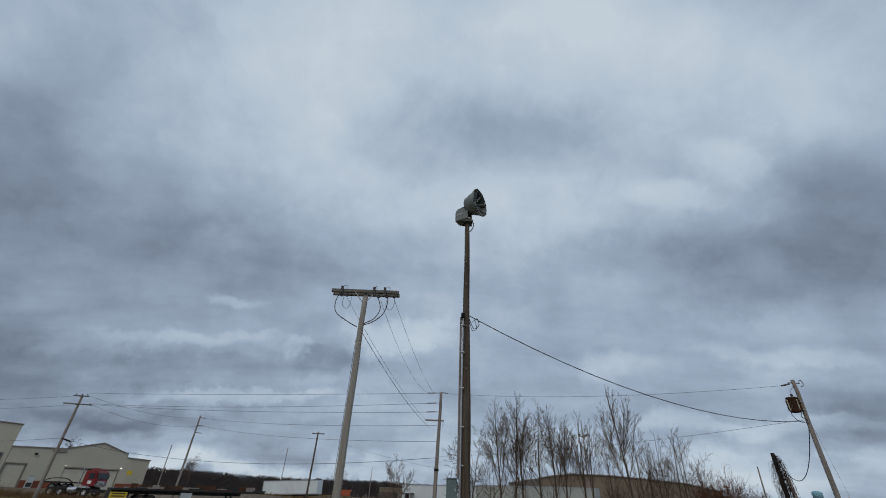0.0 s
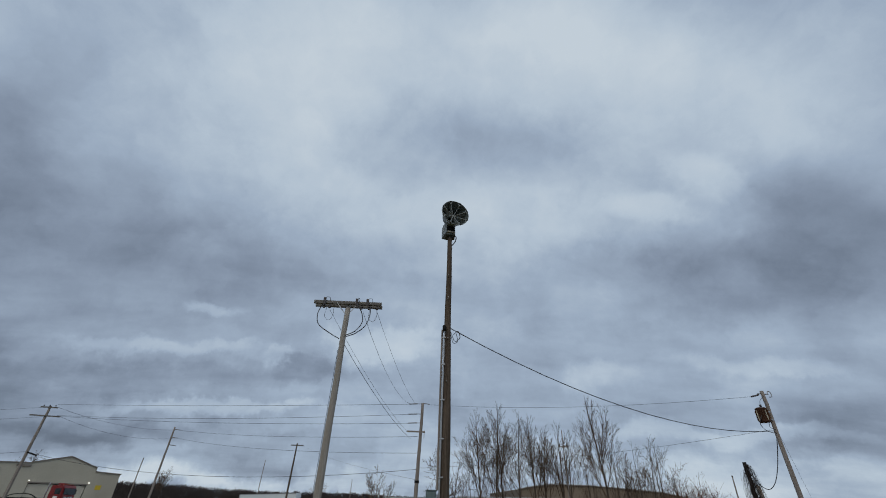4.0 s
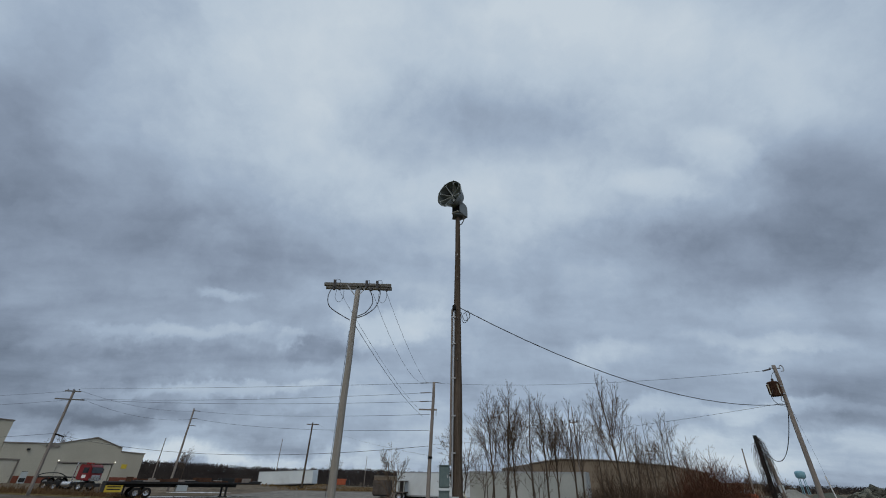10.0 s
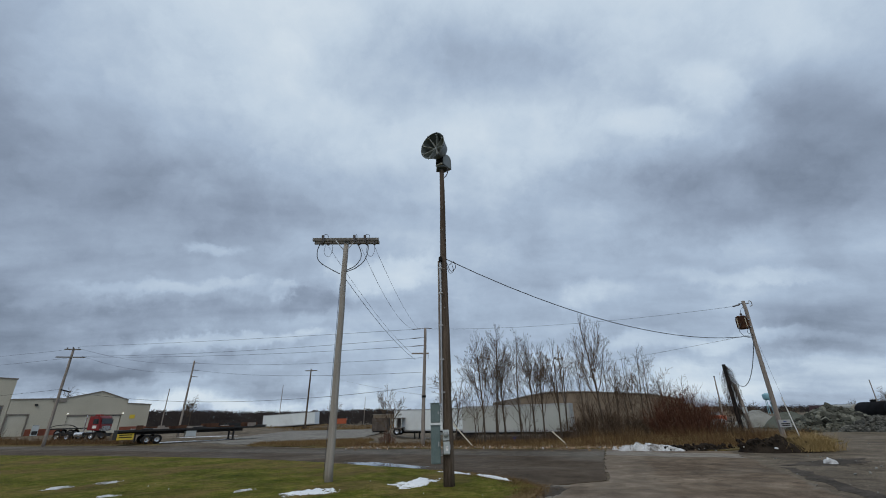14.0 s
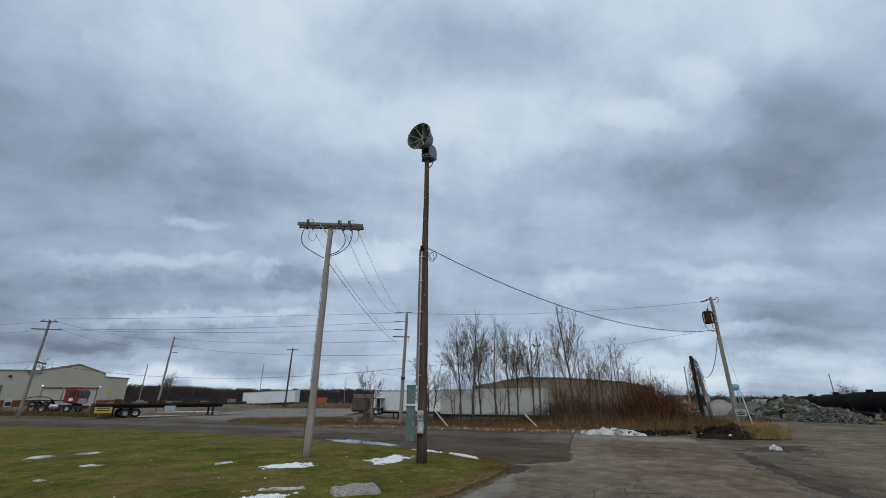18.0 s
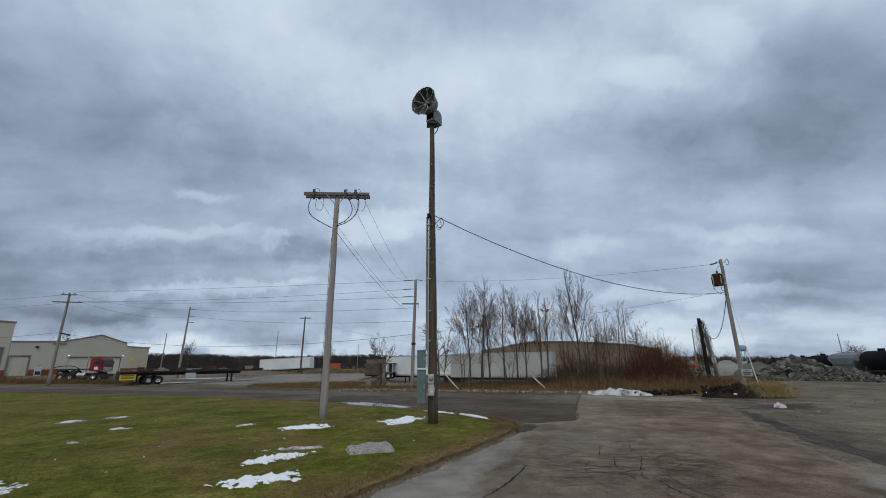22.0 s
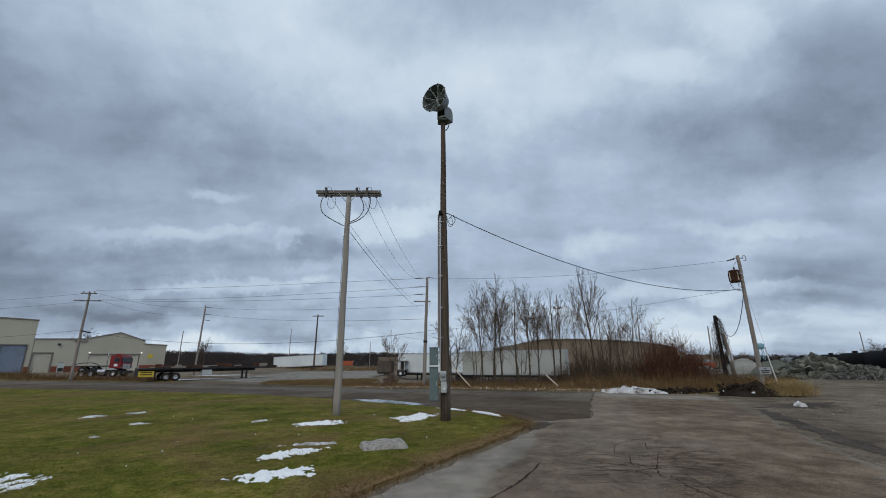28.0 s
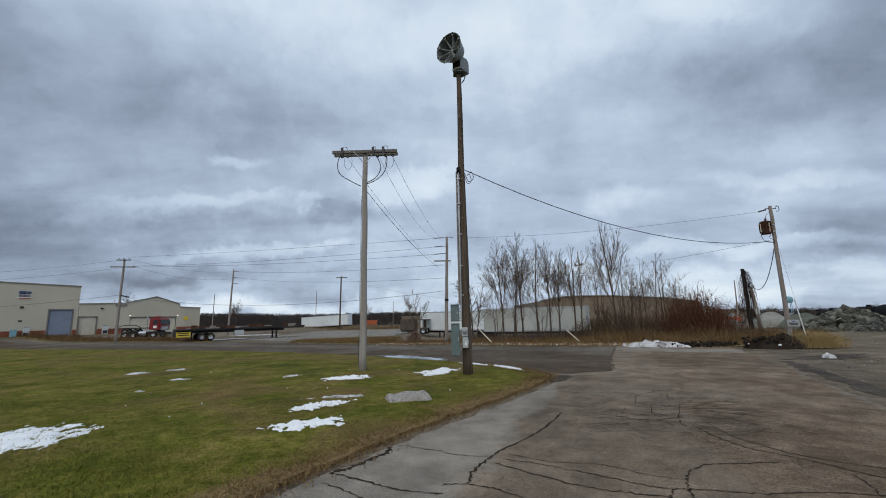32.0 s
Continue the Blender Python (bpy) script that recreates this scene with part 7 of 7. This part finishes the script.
clods = [(rnd.gauss(17.3, 0.9), rnd.gauss(21.8, 0.4), rnd.uniform(0.1, 0.5), rnd.uniform(0.03, 0.12)) for k in range(220)] + [(rnd.gauss(14.4, 1.1), rnd.gauss(23.6, 0.4), rnd.uniform(0.0, 0.2), rnd.uniform(0.03, 0.1)) for k in range(160)]
stones(clods, 25, "soil", "soil_clods", "dark clods of wet soil on the mounds", "soil", 1, "stuff")
leaves = [(x + rnd.gauss(0, 0.5), y + rnd.gauss(0.5, 0.7), 0.015, s * 1.25) for x, y, _, s in rows for _ in range(4)]
bits = [(rnd.gauss(17.0, 1.2), rnd.gauss(21.2, 0.35), 0.2, rnd.uniform(0.015, 0.05)) for k in range(9)] + [(rnd.gauss(14.2, 1.6), rnd.gauss(23.4, 0.6), 0.06, rnd.uniform(0.01, 0.045)) for k in range(10)]
stones(bits, 27, "snow", "snow_bits", "bits of old snow on the wet soil", "snow", 1, "stuff")
stones(leaves, 26, "leaf", "fallen_leaves", "fallen tan leaves along the verge", "leaves", 1, "stuff")
stones(rows[:150], 21, "dirty_snow", "litter", "pale litter and leaves along the verge", "litter", 1, "stuff")
rows = [(rnd.uniform(-9, 2.5), rnd.uniform(6, 18), 0.04, rnd.uniform(0.008, 0.02)) for k in range(20)]
stones([r for r in rows if inside(r[0], r[1], LAWN)], 22, "snow", "snow_crumbs", "small crumbs of old snow on the lawn", "snow", 1, "stuff")
rows = [(rnd.uniform(8, 30), rnd.uniform(10, 24), -0.02, rnd.uniform(0.012, 0.04)) for k in range(160)]
stones([r for r in rows if not inside(r[0], r[1], MAIN)], 23, "gravel_pile", "lot_stones", "scattered stones on the dirt lot", "stones", 1, "stuff")


# ---- cracks in the old road ----
def crack(points, w, seed):
    rnd = random.Random(seed)
    line = [p for p, _ in curve_through([(x, y, 0) for x, y in points], 0, 9)]
    verts, faces = [], []
    for k, p in enumerate(line):
        q = line[min(k + 1, len(line) - 1)] - line[max(k - 1, 0)]
        s = Vector((-q.y, q.x, 0)).normalized()
        c = p + s * rnd.gauss(0, 0.012)
        ww = w * rnd.uniform(0.15, 0.75)
        for e in (-1, 1):
            verts.append((c.x + s.x * ww * e, c.y + s.y * ww * e, -0.0135))
        if k:
            faces.append((2 * k - 2, 2 * k - 1, 2 * k + 1, 2 * k))
    ob = part("road_crack", (verts, faces), "crack")
    return tagged(ob, "dark open crack in the old asphalt", "crack", "road cracks", "structure")


crack([(0.25, 5.19), (0.35, 5.57), (0.58, 6.0), (0.84, 6.38), (1.24, 6.87), (1.67, 7.46), (2.28, 8.54)], 0.034, 0)
crack([(-0.03, 6.31), (0.22, 6.16), (0.59, 6.07)], 0.016, 1)
crack([(0.75, 5.99), (1.15, 5.78), (1.6, 5.48), (1.94, 5.22), (2.24, 4.98), (2.45, 4.88)], 0.018, 2)
crack([(0.64, 5.82), (1.07, 5.42), (1.52, 5.02), (1.91, 4.84), (2.31, 4.68)], 0.022, 3)
crack([(0.85, 6.17), (1.36, 5.83), (1.97, 5.67), (2.34, 5.33), (2.72, 5.12)], 0.013, 4)
crack([(-0.03, 5.19), (0.28, 5.15), (0.54, 5.0), (0.83, 4.74)], 0.022, 5)
crack([(4.17, 7.42), (4.1, 6.7), (4.18, 6.17), (4.38, 5.89), (4.61, 5.53), (4.88, 5.02)], 0.024, 6)
crack([(4.47, 7.49), (4.36, 6.67), (4.47, 6.21), (4.57, 5.88), (4.87, 5.56), (5.16, 5.28)], 0.018, 7)
crack([(4.16, 5.61), (3.68, 5.59), (3.3, 5.59), (2.98, 5.43), (2.75, 5.16), (2.62, 4.91), (2.53, 4.65)], 0.026, 8)
crack([(2.3, 4.66), (2.44, 4.88), (2.58, 4.87), (2.87, 4.82), (3.27, 4.71), (3.75, 4.72), (4.44, 4.6)], 0.02, 9)
crack([(4.65, 5.17), (4.54, 4.87), (4.36, 4.57)], 0.018, 10)
crack([(4.02, 9.21), (4.46, 10.02), (5.14, 10.53), (5.99, 10.84), (5.88, 11.34)], 0.02, 11)
crack([(5.28, 10.3), (4.84, 9.43)], 0.016, 12)
crack([(3.28, 9.14), (3.77, 9.08), (4.17, 8.74), (4.72, 8.96)], 0.018, 13)
crack([(3.3, 8.56), (3.64, 8.26), (3.97, 8.35), (4.1, 7.85)], 0.018, 14)
crack([(3.64, 8.8), (3.34, 8.29)], 0.014, 15)
crack([(4.25, 9.02), (3.91, 8.23), (3.95, 7.98)], 0.018, 16)
crack([(4.83, 8.95), (4.12, 7.74), (4.01, 7.33)], 0.018, 17)
crack([(2.55, 8.65), (2.98, 8.33), (3.46, 7.87), (3.93, 7.54)], 0.014, 18)
crack([(2.55, 9.73), (3.03, 9.33), (3.65, 9.41)], 0.012, 19)
crack([(3.43, 7.81), (3.77, 7.84), (3.82, 7.35)], 0.016, 20)
crack([(1.49, 8.77), (2.05, 8.57), (2.7, 8.37)], 0.012, 21)
crack([(4.97, 8.37), (5.45, 8.06), (5.77, 7.63)], 0.012, 22)
crack([(4.54, 8.04), (4.99, 7.71), (5.35, 7.1), (5.8, 6.54)], 0.012, 23)
crack([(-1.45, 5.6), (-1.23, 5.79), (-1.04, 6.07), (-0.84, 6.37), (-0.83, 6.63)], 0.075, 24)
crack([(-1.44, 5.31), (-1.13, 5.07), (-0.89, 4.86)], 0.02, 25)
crack([(-1.37, 5.59), (-0.94, 5.32), (-0.56, 5.07), (-0.03, 4.92)], 0.03, 26)
crack([(-0.7, 6.72), (-0.28, 6.47), (-0.03, 6.38)], 0.014, 27)

rnd = random.Random(88)
for k in range(18):
    y, x = 7.2 + 0.24 * k + rnd.uniform(-0.1, 0.1), 2.6 + 0.28 * k * 0.5 + rnd.uniform(-0.5, 0.8)
    line, far = [], x + rnd.uniform(1.2, 3.2)
    while x < far:
        line.append((x, y))
        x, y = x + rnd.uniform(0.25, 0.5), y + rnd.uniform(-0.19, 0.09)
    if len(line) > 2:
        crack(line, rnd.uniform(0.010, 0.018), 40 + k)

# ---- what moves ----
def motions():
    """The horn turns towards the road and on past it, then stops; a train rolls by."""
    rows = ((0, 60), (1, 52), (2, 42), (4.5, 14), (5, 8), (6, -3), (7, -14), (8, -25), (8.5, -30), (9, -34), (9.5, -36), (10, -37), (32, -37))
    walk(rotor, [(t, pose(0, 0, 0, 0, 0, -93 + a)) for t, a in rows])
    # the freight train rolls away along its track at a steady 9.3 m/s
    for vehicle, s0 in TRAIN:
        keys = []
        for t in range(0, 33, 2):
            s = s0 + 9.31 * t
            x, y = track_point(s)
            keys.append((t, pose(x, y, rail_height(s) + 0.03, 0, 0, 59.5)))
        walk(vehicle, keys)


motions()
